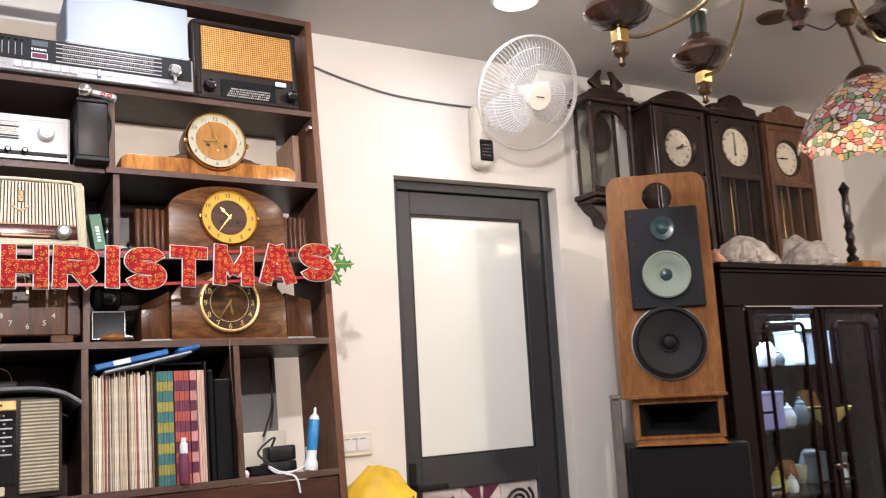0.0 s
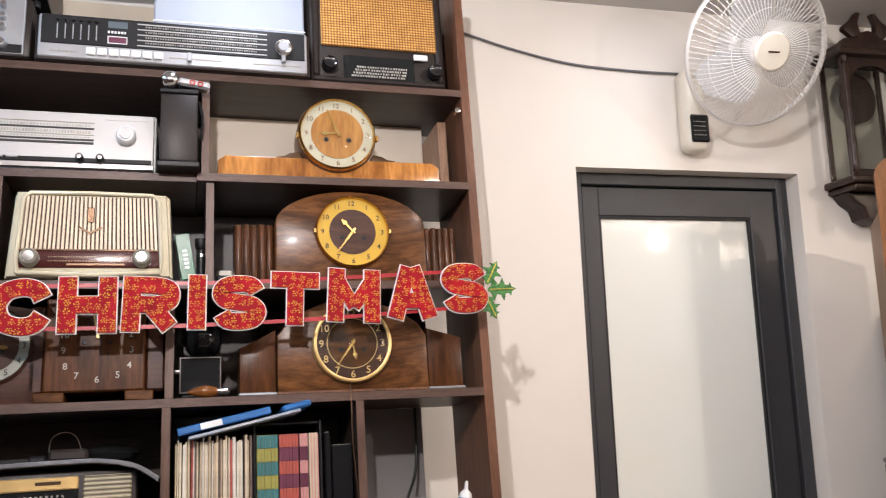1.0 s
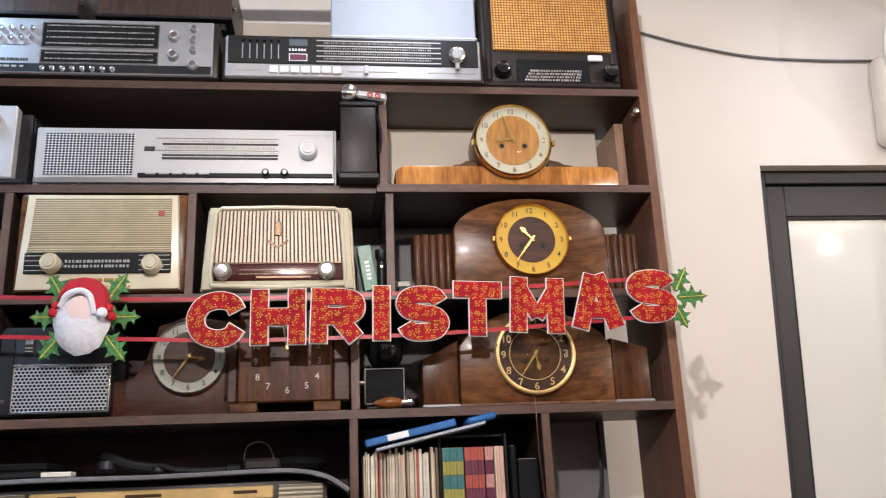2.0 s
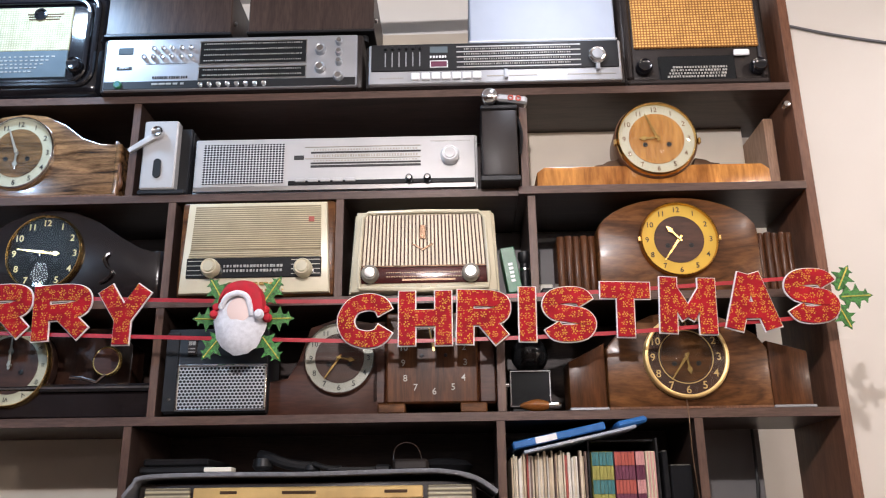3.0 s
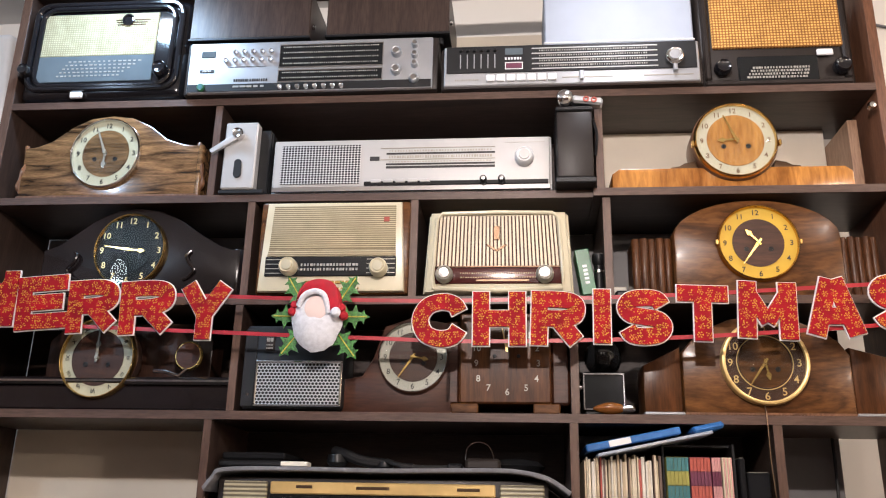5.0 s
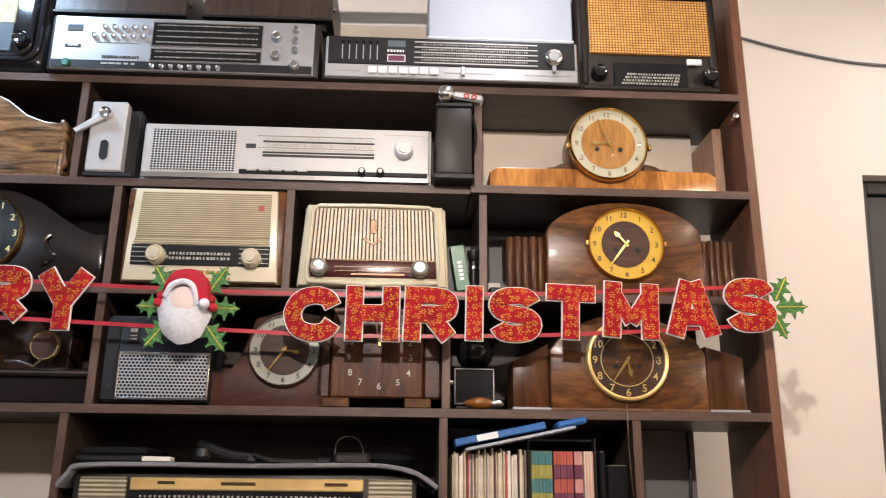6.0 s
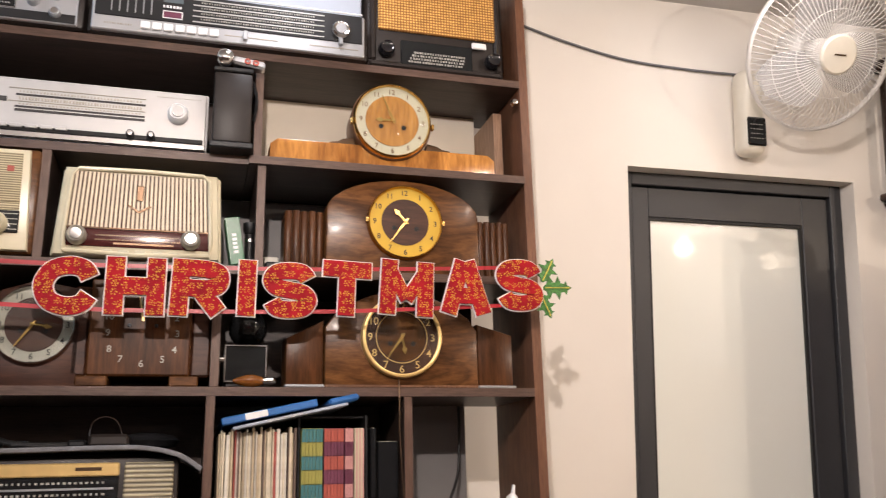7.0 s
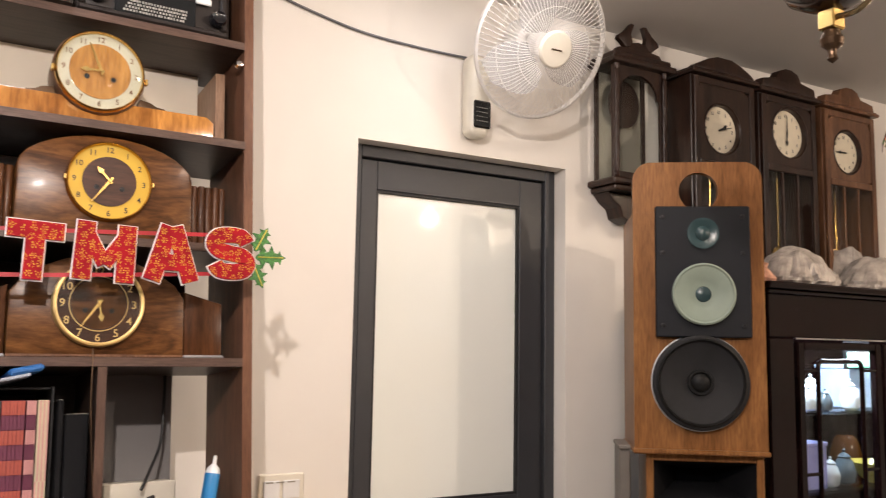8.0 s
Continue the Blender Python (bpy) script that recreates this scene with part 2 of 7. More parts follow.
M_CHROME = plain("chrome", (0.72, 0.71, 0.70), 0.12, 1.0, 0.04, bump=0.02)
M_BRASS = plain("brass", (0.68, 0.45, 0.16), 0.22, 1.0, 0.1, bump=0.03)
M_BRASSD = plain("dull_brass", (0.32, 0.24, 0.13), 0.25, 0.9, 0.15)
M_JET = plain("jet_black_dial", (0.006, 0.006, 0.007), 0.5, vary=0.1, bump=0.0, spec=0.15)
M_GOLD = plain("gold_paint", (0.72, 0.5, 0.2), 0.35, 0.5)
M_CREAM = plain("cream_plastic", (0.6, 0.54, 0.38), 0.3, vary=0.05)
M_IVORY = plain("ivory_dial", (0.5, 0.46, 0.33), 0.4, vary=0.05)
M_GREYDIAL = plain("silvered_dial", (0.33, 0.31, 0.26), 0.35, 0.3, 0.06)
M_YELLOWD = plain("yellow_dial_ring", (0.55, 0.34, 0.02), 0.5, 0.0, 0.06)
M_PEARL = plain("white_dial", (0.5, 0.46, 0.35), 0.4, vary=0.06)
M_ENAMEL = plain("pale_enamel_dial", (0.74, 0.67, 0.52), 0.3, vary=0.08)
M_INK = plain("black_ink", (0.015, 0.013, 0.012), 0.5, bump=0)
M_WHITE = plain("white_plastic", (0.78, 0.78, 0.78), 0.35, vary=0.03)
M_OFFW = plain("off_white_plastic", (0.74, 0.7, 0.6), 0.35, vary=0.04)
M_PAPER = plain("white_card", (0.34, 0.38, 0.45), 0.55, vary=0.04)
M_CLOTHY = woven("pale_yellow_speaker_cloth", (0.34, 0.31, 0.18), (0.54, 0.51, 0.34), 0.0052)
M_CANE = woven("tan_woven_cane", (0.26, 0.1, 0.015), (0.8, 0.46, 0.13), 0.0062)
M_CLOTHA = striped("beige_ribbed_cloth", (0.2, 0.16, 0.09), (0.5, 0.42, 0.27), 0.0042, "z", 0.75)
M_SLAT = plain("cream_slat", (0.6, 0.5, 0.34), 0.4)
M_SLATBACK = plain("dark_maroon_backing", (0.07, 0.03, 0.02), 0.7)
M_DIALGLASS = plain("smoked_scale", (0.012, 0.013, 0.014), 0.08, bump=0)
M_DIALGREY = plain("grey_scale_glass", (0.1, 0.125, 0.14), 0.1, bump=0)
M_SCALE = plain("scale_print", (0.3, 0.29, 0.26), 0.5, bump=0)
M_MAROON = plain("maroon_scale", (0.06, 0.014, 0.012), 0.15, bump=0)
M_GRILLED = gridded("punched_metal", (0.42, 0.42, 0.43), (0.008, 0.008, 0.008), 0.0068, 0.0058, 0.41, 0.35, 0.6)
M_GRILLEL = gridded("fine_punched_front", (0.55, 0.54, 0.53), (0.012, 0.012, 0.014), 0.0062, 0.0052, 0.43, 0.4, 0.3, offset=False)
M_FELT = snowflaked("red_felt_with_gold_flakes")
M_EDGEW = plain("white_felt_border", (0.8, 0.76, 0.76), 0.7)
M_RIBBON = plain("red_ribbon", (0.33, 0.006, 0.014), 0.35)
M_PLUSHW = plain("white_plush", (0.78, 0.79, 0.84), 0.95, vary=0.12, scale=130, bump=1.0, spec=0.1)
M_PLUSHR = plain("red_plush", (0.42, 0.008, 0.02), 0.8, vary=0.2, scale=60, bump=0.6)
M_SKIN = plain("pale_pink_felt", (0.76, 0.61, 0.57), 0.85, vary=0.05)
M_HOLLY = plain("glitter_green", (0.035, 0.15, 0.025), 0.4, vary=0.75, scale=260, bump=0.6, metal=0.2)
M_HOLLYG = plain("gold_glitter", (0.62, 0.5, 0.08), 0.35, 0.4, 0.3, 200)
M_FRAME = plain("charcoal_aluminium", (0.036, 0.037, 0.041), 0.45, vary=0.06)
M_GASKET = plain("dark_gasket", (0.012, 0.012, 0.013), 0.6)
M_FROST = plain("frosted_glass", (0.84, 0.86, 0.8), 0.035, vary=0.015, scale=2, bump=0.0)
M_GLASS = glassy("clear_glass")
M_GLASSC = glassy("cabinet_glass", (0.9, 0.93, 0.94))
M_CONE = plain("black_paper_cone", (0.013, 0.013, 0.014), 0.65, vary=0.25, spec=0.25)
M_RUBBER = plain("black_rubber", (0.007, 0.007, 0.007), 0.5, spec=0.2)
M_CONEG = plain("pale_green_cone", (0.21, 0.255, 0.21), 0.5, vary=0.06, spec=0.3)
M_TWEET = plain("teal_dome", (0.025, 0.05, 0.055), 0.25)
M_BAFFLE = plain("black_baffle", (0.011, 0.012, 0.015), 0.6, spec=0.2)
M_CORD = plain("black_cable", (0.01, 0.01, 0.01), 0.5)
M_CORDW = plain("white_cable", (0.7, 0.7, 0.7), 0.45)
M_GREYCORD = plain("grey_cable", (0.12, 0.12, 0.13), 0.5)
M_YELLOW = plain("yellow_bag", (0.75, 0.48, 0.02), 0.5, vary=0.2, scale=14)
M_BLUE = plain("blue_label", (0.03, 0.22, 0.5), 0.35)
M_BINDER = plain("blue_binder", (0.02, 0.12, 0.36), 0.4)
M_TEAL = plain("teal_card", (0.03, 0.14, 0.15), 0.6)
M_OLIVE = plain("olive_card", (0.28, 0.26, 0.05), 0.6)
M_RUST = plain("rust_card", (0.36, 0.07, 0.045), 0.6)
M_WINE = plain("wine_card", (0.12, 0.02, 0.05), 0.6)
M_PINK = plain("pink_card", (0.6, 0.3, 0.28), 0.6)
M_GREEN = plain("dark_green_box", (0.02, 0.12, 0.05), 0.35)
M_AMBER = plain("amber_bulb", (0.16, 0.055, 0.01), 0.12, bump=0)
M_WOODFOOT = wood("chandelier_wood", (0.018, 0.008, 0.005), (0.05, 0.02, 0.011), "x", 0.15, 10, 4, 0.8)
M_MILK = plain("milk_glass", (0.74, 0.76, 0.66), 0.2, vary=0.03)
M_STAIN = stained("stained_glass_flowers")
M_WRAP = plain("plastic_wrap", (0.42, 0.39, 0.37), 0.14, vary=0.3, scale=30, bump=0.8)
M_LILAC = plain("lilac_box", (0.32, 0.32, 0.62), 0.5)
M_CHINA = plain("white_china", (0.75, 0.78, 0.78), 0.12, vary=0.04)
M_YBOWL = plain("yellow_glaze", (0.66, 0.55, 0.12), 0.15)
M_GREYBOX = plain("grey_metal_box", (0.35, 0.36, 0.37), 0.4, 0.3)
M_CASE = plain("dull_grey_case", (0.16, 0.14, 0.12), 0.5, 0.1)
M_TILEW = plain("tile_white", (0.72, 0.66, 0.62), 0.25)
M_CLOTHG = plain("grey_cloth", (0.15, 0.15, 0.16), 0.9, vary=0.15, scale=60, bump=0.8)
M_BRONZE = plain("antique_bronze", (0.1, 0.06, 0.035), 0.35, 0.8)
M_FAN = plain("fan_white", (0.74, 0.72, 0.69), 0.45, vary=0.02)
M_FANB = plain("fan_blade_clear", (0.62, 0.63, 0.66), 0.25, vary=0.02, alpha=0.3)


def glow(name, col, power):
    m, nt, b = nodes_of(name)
    b.inputs["Emission Color"].default_value, b.inputs["Emission Strength"].default_value = (*col, 1), power
    return m


M_GLOW = glow("downlight_lens", (1.0, 0.95, 0.88), 12)
M_EXIT = glow("green_led", (0.05, 0.9, 0.4), 1.2)
M_CABFILL = glow("cabinet_fill_strip", (0.75, 0.88, 1.0), 4)

# ---- shape helpers ----
OFF = {}


def thing(name, base, label, category, group="", kind="", turn=0.0, local=False):
    """An Empty at the base of a thing. local: its parts are given round that base, not in the room's metres."""
    ob = new(name)
    ob.empty_display_size = 0.05
    ob.matrix_world = pose(*base, 0, 0, turn)
    ob.matrix_basis = pose(*base, 0, 0, turn)
    OFF[ob] = Vector((0, 0, 0)) if local else Vector(base)
    return tagged(ob, label, category, group, kind)


def meshed(name, bm, mat, shift=Vector((0, 0, 0)), smooth=True):
    bmesh.ops.translate(bm, verts=bm.verts, vec=-shift)
    if smooth:
        for f in bm.faces:
            f.smooth = True
        for e in bm.edges:
            if len(e.link_faces) == 2 and e.calc_face_angle(0) > 0.6:
                e.smooth = False
    me = bpy.data.meshes.new(name)
    bm.to_mesh(me)
    bm.free()
    me.materials.append(mat)
    return me


def part(name, bm, mat, parent, label=""):
    shift = OFF[parent]
    ob = new(name, meshed(name, bm, mat, shift))
    ob.parent = parent
    OFF[ob] = shift
    return tagged(ob, label)


def solo(name, bm, mat, base, label, category, group="", kind=""):
    """A thing that is one mesh, with its origin at base."""
    ob = new(name, meshed(name, bm, mat, Vector(base)))
    ob.location = base
    OFF[ob] = Vector(base)
    return tagged(ob, label, category, group, kind)


def box(x0, x1, y0, y1, z0, z1, bev=0.0015, seg=1):
    bm = bmesh.new()
    bmesh.ops.create_cube(bm, size=1, matrix=Matrix.Translation(((x0 + x1) / 2, (y0 + y1) / 2, (z0 + z1) / 2)) @ Matrix.Diagonal((abs(x1 - x0), abs(y1 - y0), abs(z1 - z0), 1)))
    if bev:
        bmesh.ops.bevel(bm, geom=bm.edges[:], offset=bev, segments=seg, profile=0.5, affect="EDGES")
    return bm


def prism(pts, y0, y1, bev=0.0):
    """An outline in x and z, drawn out from y0 (front) to y1."""
    bm = bmesh.new()
    a = [bm.verts.new((x, y0, z)) for x, z in pts]
    c = [bm.verts.new((x, y1, z)) for x, z in pts]
    bm.faces.new(a)
    bm.faces.new(c[::-1])
    for i in range(len(pts)):
        j = (i + 1) % len(pts)
        bm.faces.new((a[j], a[i], c[i], c[j]))
    bmesh.ops.recalc_face_normals(bm, faces=bm.faces)
    if bev:
        rim = [e for e in bm.edges if abs(e.verts[0].co.y - y0) < 1e-6 and abs(e.verts[1].co.y - y0) < 1e-6]
        bmesh.ops.bevel(bm, geom=rim, offset=bev, segments=2, profile=0.5, affect="EDGES")
    return bm


def lathe(profile, at, axis="y", seg=40, ring=False):
    """A turned body: (radius, distance along the axis) from at. For y the distance runs towards the viewer's side (minus y)."""
    bm = bmesh.new()
    rings = []
    for r, d in profile:
        loop = []
        for i in range(seg):
            a = 2 * math.pi * i / seg
            u, v = r * math.cos(a), r * math.sin(a)
            co = {"y": (u, -d, v), "z": (u, v, d), "x": (d, u, v)}[axis]
            loop.append(bm.verts.new(Vector(at) + Vector(co)))
        rings.append(loop)
    for a, c in zip(rings, rings[1:] + (rings[:1] if ring else [])):
        for i in range(seg):
            j = (i + 1) % seg
            bm.faces.new((a[i], a[j], c[j], c[i]))
    for loop, r in ((rings[0], profile[0][0]), (rings[-1], profile[-1][0])):
        if r > 1e-5 and not ring:
            bm.faces.new(loop)
    bmesh.ops.remove_doubles(bm, verts=bm.verts, dist=1e-6)
    bmesh.ops.recalc_face_normals(bm, faces=bm.faces)
    return bm


def cyl(at, r, length, axis="y", seg=28, bev=0.001):
    return lathe([(r - bev, 0), (r, bev), (r, length - bev), (r - bev, length)], at, axis, seg)


def tube(points, r, seg=8):
    """A cable or bar along points."""
    bm = bmesh.new()
    pts = [Vector(p) for p in points]
    rings = []
    side = None
    for i, p in enumerate(pts):
        d = (pts[min(i + 1, len(pts) - 1)] - pts[max(i - 1, 0)]).normalized()
        if side is None:
            side = d.cross(Vector((0.13, 0.31, 0.94))).normalized()
        side = (side - d * side.dot(d)).normalized()
        up = d.cross(side)
        rr = r[i] if isinstance(r, (list, tuple)) else r
        rings.append([bm.verts.new(p + rr * (math.cos(2 * math.pi * k / seg) * side + math.sin(2 * math.pi * k / seg) * up)) for k in range(seg)])
    for a, c in zip(rings, rings[1:]):
        for i in range(seg):
            j = (i + 1) % seg
            bm.faces.new((a[i], a[j], c[j], c[i]))
    bm.faces.new(rings[0])
    bm.faces.new(rings[-1])
    bmesh.ops.recalc_face_normals(bm, faces=bm.faces)
    return bm


def smoothed(pts, n=6, closed=False):
    """Points of a curve that passes through pts."""
    P = [Vector(p) for p in pts]
    out = []
    k = len(P)
    for i in range(k if closed else k - 1):
        if closed:
            a, b, c, d = P[(i - 1) % k], P[i], P[(i + 1) % k], P[(i + 2) % k]
        else:
            a, b, c, d = P[max(i - 1, 0)], P[i], P[i + 1], P[min(i + 2, k - 1)]
        for j in range(n):
            t = j / n
            out.append(0.5 * ((2 * b) + (c - a) * t + (2 * a - 5 * b + 4 * c - d) * t * t + (3 * b - a - 3 * c + d) * t ** 3))
    if not closed:
        out.append(P[-1])
    return out


def joined(*bms):
    out = bmesh.new()
    for b in bms:
        me = bpy.data.meshes.new("tmp")
        b.to_mesh(me)
        b.free()
        out.from_mesh(me)
        bpy.data.meshes.remove(me)
    return out


def moved(bm, m):
    bmesh.ops.transform(bm, matrix=m, verts=bm.verts)
    return bm


GLYPHS = {}


def lettering(s, size, x, y, z, thick=0.0004, turn=0.0):
    """Writing that faces the viewer (minus y), centred on x and z."""
    if s not in GLYPHS:
        cu = bpy.data.curves.new("glyph", "FONT")
        cu.body, cu.size, cu.align_x, cu.align_y, cu.extrude, cu.offset, cu.resolution_u = s, 1, "CENTER", "CENTER", 0.03, 0.004, 3
        ob = new("glyph", cu)
        bpy.context.view_layer.update()
        GLYPHS[s] = bpy.data.meshes.new_from_object(ob)
        bpy.data.objects.remove(ob)
        bpy.data.curves.remove(cu)
    bm = bmesh.new()
    bm.from_mesh(GLYPHS[s])
    if bm.verts:
        xs = [v.co.x for v in bm.verts]
        ys = [v.co.y for v in bm.verts]
        bmesh.ops.translate(bm, verts=bm.verts, vec=(-(min(xs) + max(xs)) / 2, -(min(ys) + max(ys)) / 2, 0))
    return moved(bm, Matrix.Translation((x, y, z)) @ Matrix.Rotation(turn, 4, "Y") @ Matrix.Rotation(math.pi / 2, 4, "X") @ Matrix.Diagonal((size, size, thick / 0.03, 1)))


def bars(x0, x1, z, y, n, h=0.002, seed=1, fill=0.7):
    """A line of unreadable small print as plain bars."""
    rnd = random.Random(seed)
    n = int(n * 1.7)
    bms, w = [], (x1 - x0) / n
    for i in range(n):
        u = w * fill * rnd.uniform(0.5, 1.0)
        bms.append(box(x0 + i * w, x0 + i * w + u, y - 0.0005, y + 0.0005, z - h / 2, z + h / 2, 0))
    return joined(*bms)

# ---- structure: one room, closed all round ----
WY = 0.344
X0, X1, Y0 = -2.7, 2.70, -3.9
DX0, DX1, DZ = 0.375, 1.033, 2.034


def setting(name, bm, mat, label, category):
    return solo(name, bm, mat, (0, 0, 0), label, category, kind="structure")


setting("floor", box(X0 - 0.2, X1 + 0.2, Y0 - 0.2, WY + 0.3, -0.1, 0.0, 0), M_FLOOR, "grey stone floor of the shop", "floor")
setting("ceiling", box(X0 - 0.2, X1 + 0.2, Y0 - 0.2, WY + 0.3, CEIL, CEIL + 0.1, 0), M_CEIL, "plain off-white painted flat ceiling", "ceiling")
setting("wall_north", joined(box(X0 - 0.2, DX0, WY, WY + 0.2, 0, CEIL, 0), box(DX1, X1 + 0.2, WY, WY + 0.2, 0, CEIL, 0), box(DX0, DX1, WY, WY + 0.2, DZ, CEIL, 0)), M_WALL, "cream white plastered wall with a door opening", "wall")
setting("wall_east", box(X1, X1 + 0.2, Y0, WY, 0, CEIL, 0), M_WALL, "cream white plastered side wall", "wall")
# West and south walls stay out of view, made dark to cut bounce light.
setting("wall_west", box(X0 - 0.2, X0, Y0, WY, 0, CEIL, 0), M_UNSEENWALL, "unseen wall kept dark to cut bounced light", "wall")
setting("wall_south", box(X0 - 0.2, X1 + 0.2, Y0 - 0.2, Y0, 0, CEIL, 0), M_UNSEENWALL, "unseen wall kept dark to cut bounced light", "wall")

# door: charcoal aluminium frame, frosted pane, patterned tiles below
door = thing("door_1", ((DX0 + DX1) / 2, 0.4340, 0), "closed charcoal aluminium door with a frosted glass pane", "door", kind="structure")
part("door_frame", joined(box(DX0, DX0 + 0.035, 0.3940, 0.4940, 0, DZ, 0.002), box(DX1 - 0.035, DX1, 0.3940, 0.4940, 0, DZ, 0.002), box(DX0 + 0.035, DX1 - 0.035, 0.3940, 0.4940, DZ - 0.032, DZ, 0.002)), M_FRAME, door)
gx0, gx1, gz0, gz1 = 0.461, 0.916, 1.115, 1.921
leaf0, leaf1 = DX0 + 0.039, DX1 - 0.039
for nm, bm in (("stile", box(leaf0, gx0, 0.4060, 0.4460, 0.01, DZ - 0.036, 0.002)), ("stile", box(gx1, leaf1, 0.4060, 0.4460, 0.01, DZ - 0.036, 0.002)),
               ("top_rail", box(gx0, gx1, 0.4065, 0.4455, gz1, DZ - 0.036, 0.002)), ("lock_rail", box(gx0, gx1, 0.4065, 0.4455, 1.012, gz0, 0.002)),
               ("bottom_rail", box(gx0, gx1, 0.4065, 0.4455, 0.01, 0.14, 0.002))):
    part(nm, bm, M_FRAME, door)
part("gasket", joined(box(gx0, gx0 + 0.006, 0.4100, 0.4200, gz0, gz1, 0), box(gx1 - 0.006, gx1, 0.4100, 0.4200, gz0, gz1, 0), box(gx0 + 0.006, gx1 - 0.006, 0.4100, 0.4200, gz1 - 0.006, gz1, 0), box(gx0 + 0.006, gx1 - 0.006, 0.4100, 0.4200, gz0, gz0 + 0.006, 0)), M_GASKET, door)
part("pane", box(gx0 - 0.005, gx1 + 0.005, 0.4210, 0.4290, gz0 - 0.005, gz1 + 0.005, 0), M_FROST, door, "frosted milky glass pane")
handle = part("handle", joined(box(0.413, 0.439, 0.3970, 0.4060, 0.965, 1.105, 0.003), box(0.417, 0.435, 0.3540, 0.3980, 1.02, 1.04, 0.003), box(0.417, 0.53, 0.3510, 0.3660, 1.022, 1.038, 0.004)), M_BLACK, door, "black lever handle")
tile_w = (gx1 - gx0) / 3
for i in range(3):
    for k in range(6):
        tx, tz = gx0 + tile_w * i, 1.012 - tile_w * (k + 1)
        if tz < 0.135:
            continue
        tile = part("tile", box(tx + 0.0015, tx + tile_w - 0.0015, 0.4200, 0.4280, tz + 0.0015, tz + tile_w - 0.0015, 0.001), M_TILEW, door)
        cx, cz, h = tx + tile_w / 2, tz + tile_w / 2, tile_w / 2 - 0.004
        if (i + k) % 2:
            part("tile_pattern", joined(prism([(cx, cz), (cx - h, cz + h), (cx - h * 0.1, cz + h)], 0.4185, 0.4205), prism([(cx, cz), (cx + h * 0.1, cz + h), (cx + h, cz + h)], 0.4185, 0.4205), prism([(cx, cz), (cx + h, cz - h), (cx - h, cz - h)], 0.4185, 0.4205)), M_WINE if k % 2 == 0 else M_INK, tile, "dark triangles")
        else:
            part("tile_pattern", joined(*[tube([(cx + s * h * (0.25 + 0.6 * a / 16) * math.cos(a * 0.45), 0.4195, cz + s * h * (0.25 + 0.6 * a / 16) * math.sin(a * 0.45)) for a in range(17)], 0.0055, 6) for s in (1, -1)]), M_INK, tile, "black scrolls")

# ceiling lamps, the added fill ones included
for lx, ly, watts, tone, bare in LAMPS:
    if bare:
        dl = thing("ceiling_bulb", (lx, ly, CEIL), "unseen bare bulb in a white ceiling holder, lit", "ceiling light", "bare ceiling bulbs", local=True)
        part("holder", lathe([(0.05, 0), (0.048, -0.012), (0.022, -0.03), (0.02, -0.055)], (0, 0, 0), "z", 28), M_WHITE, dl)
        gl = part("bulb", lathe([(0.018, -0.056), (0.02, -0.07), (0.03, -0.095), (0.032, -0.112), (0.022, -0.132), (0.0, -0.14)], (0, 0, 0), "z", 24), M_GLOW, dl, "frosted glass bulb, lit")
        gl.visible_shadow = False
        continue
    dl = thing("downlight", (lx, ly, CEIL), "round white recessed ceiling downlight, lit", "ceiling light", "ceiling downlights", local=True)
    part("trim", lathe([(0.075, 0), (0.075, -0.006), (0.066, -0.011), (0.062, -0.006), (0.062, 0)], (0, 0, 0), "z", 32, True), M_WHITE, dl)
    part("lens", lathe([(0.062, -0.001), (0.062, -0.003), (0.0, -0.003)], (0, 0, 0), "z", 32), M_GLOW, dl)

# ---- the shelf unit, built upright; it leans back against the wall ----
ROOM = set(scene.objects)
SX0, SX1 = -1.815, 0.016
B1, B2, B3, B4, B5, TOP = 2.129, 1.914, 1.704, 1.488, 1.155, 2.415
TH = 0.016
shelf = thing("shelf_unit", (-0.9, 0.13, 0), "tall dark brown wooden shelf unit along the wall, crowded", "shelf unit")
SD = 0.222


def plank(nm, x0, x1, y0, y1, z0, z1, mat, edge, label=""):
    p = part(nm, box(x0, x1, y0 + 0.0015, y1, z0, z1, 0.0006), mat, shelf, label)
    part("edge_band", box(x0, x1, y0, y0 + 0.0012, z0 + 0.0002, z1 - 0.0002, 0.0002), edge, p, "lighter brown edge band")
    return p


plank("side_panel", SX1 - 0.018, SX1, 0, SD, 0.025, TOP, M_SIDE, M_SIDE, "reddish brown end panel")
plank("side_panel", SX0, SX0 + 0.02, 0, SD, 0.025, TOP, M_SHELFV, M_EDGEV)
IX0, IX1 = SX0 + 0.02, SX1 - 0.018
plank("top_rail", IX0, IX1, 0, 0.06, TOP - 0.018, TOP, M_SHELF, M_EDGE)
plank("board", IX0, IX1, 0.0, SD, B1 - TH, B1, M_SHELF, M_EDGE)
plank("board", IX0, -0.546, 0.001, SD, B2 - TH, B2, M_SHELF, M_EDGE)
plank("board", -0.5455, IX1, -0.006, SD, B2 - TH + 0.001, B2 + 0.001, M_SHELF, M_EDGE)
plank("board", IX0, IX1, 0.0, SD, B3 - TH, B3, M_SHELF, M_EDGE)
plank("board", IX0, IX1, 0.0, SD, B4 - TH, B4, M_SHELF, M_EDGE)
plank("board", IX0, IX1, 0.0, SD, B5 - TH, B5, M_SHELF, M_EDGE)
plank("board", IX0, IX1, 0.0, SD, 0.06, 0.08, M_SHELF, M_EDGE)
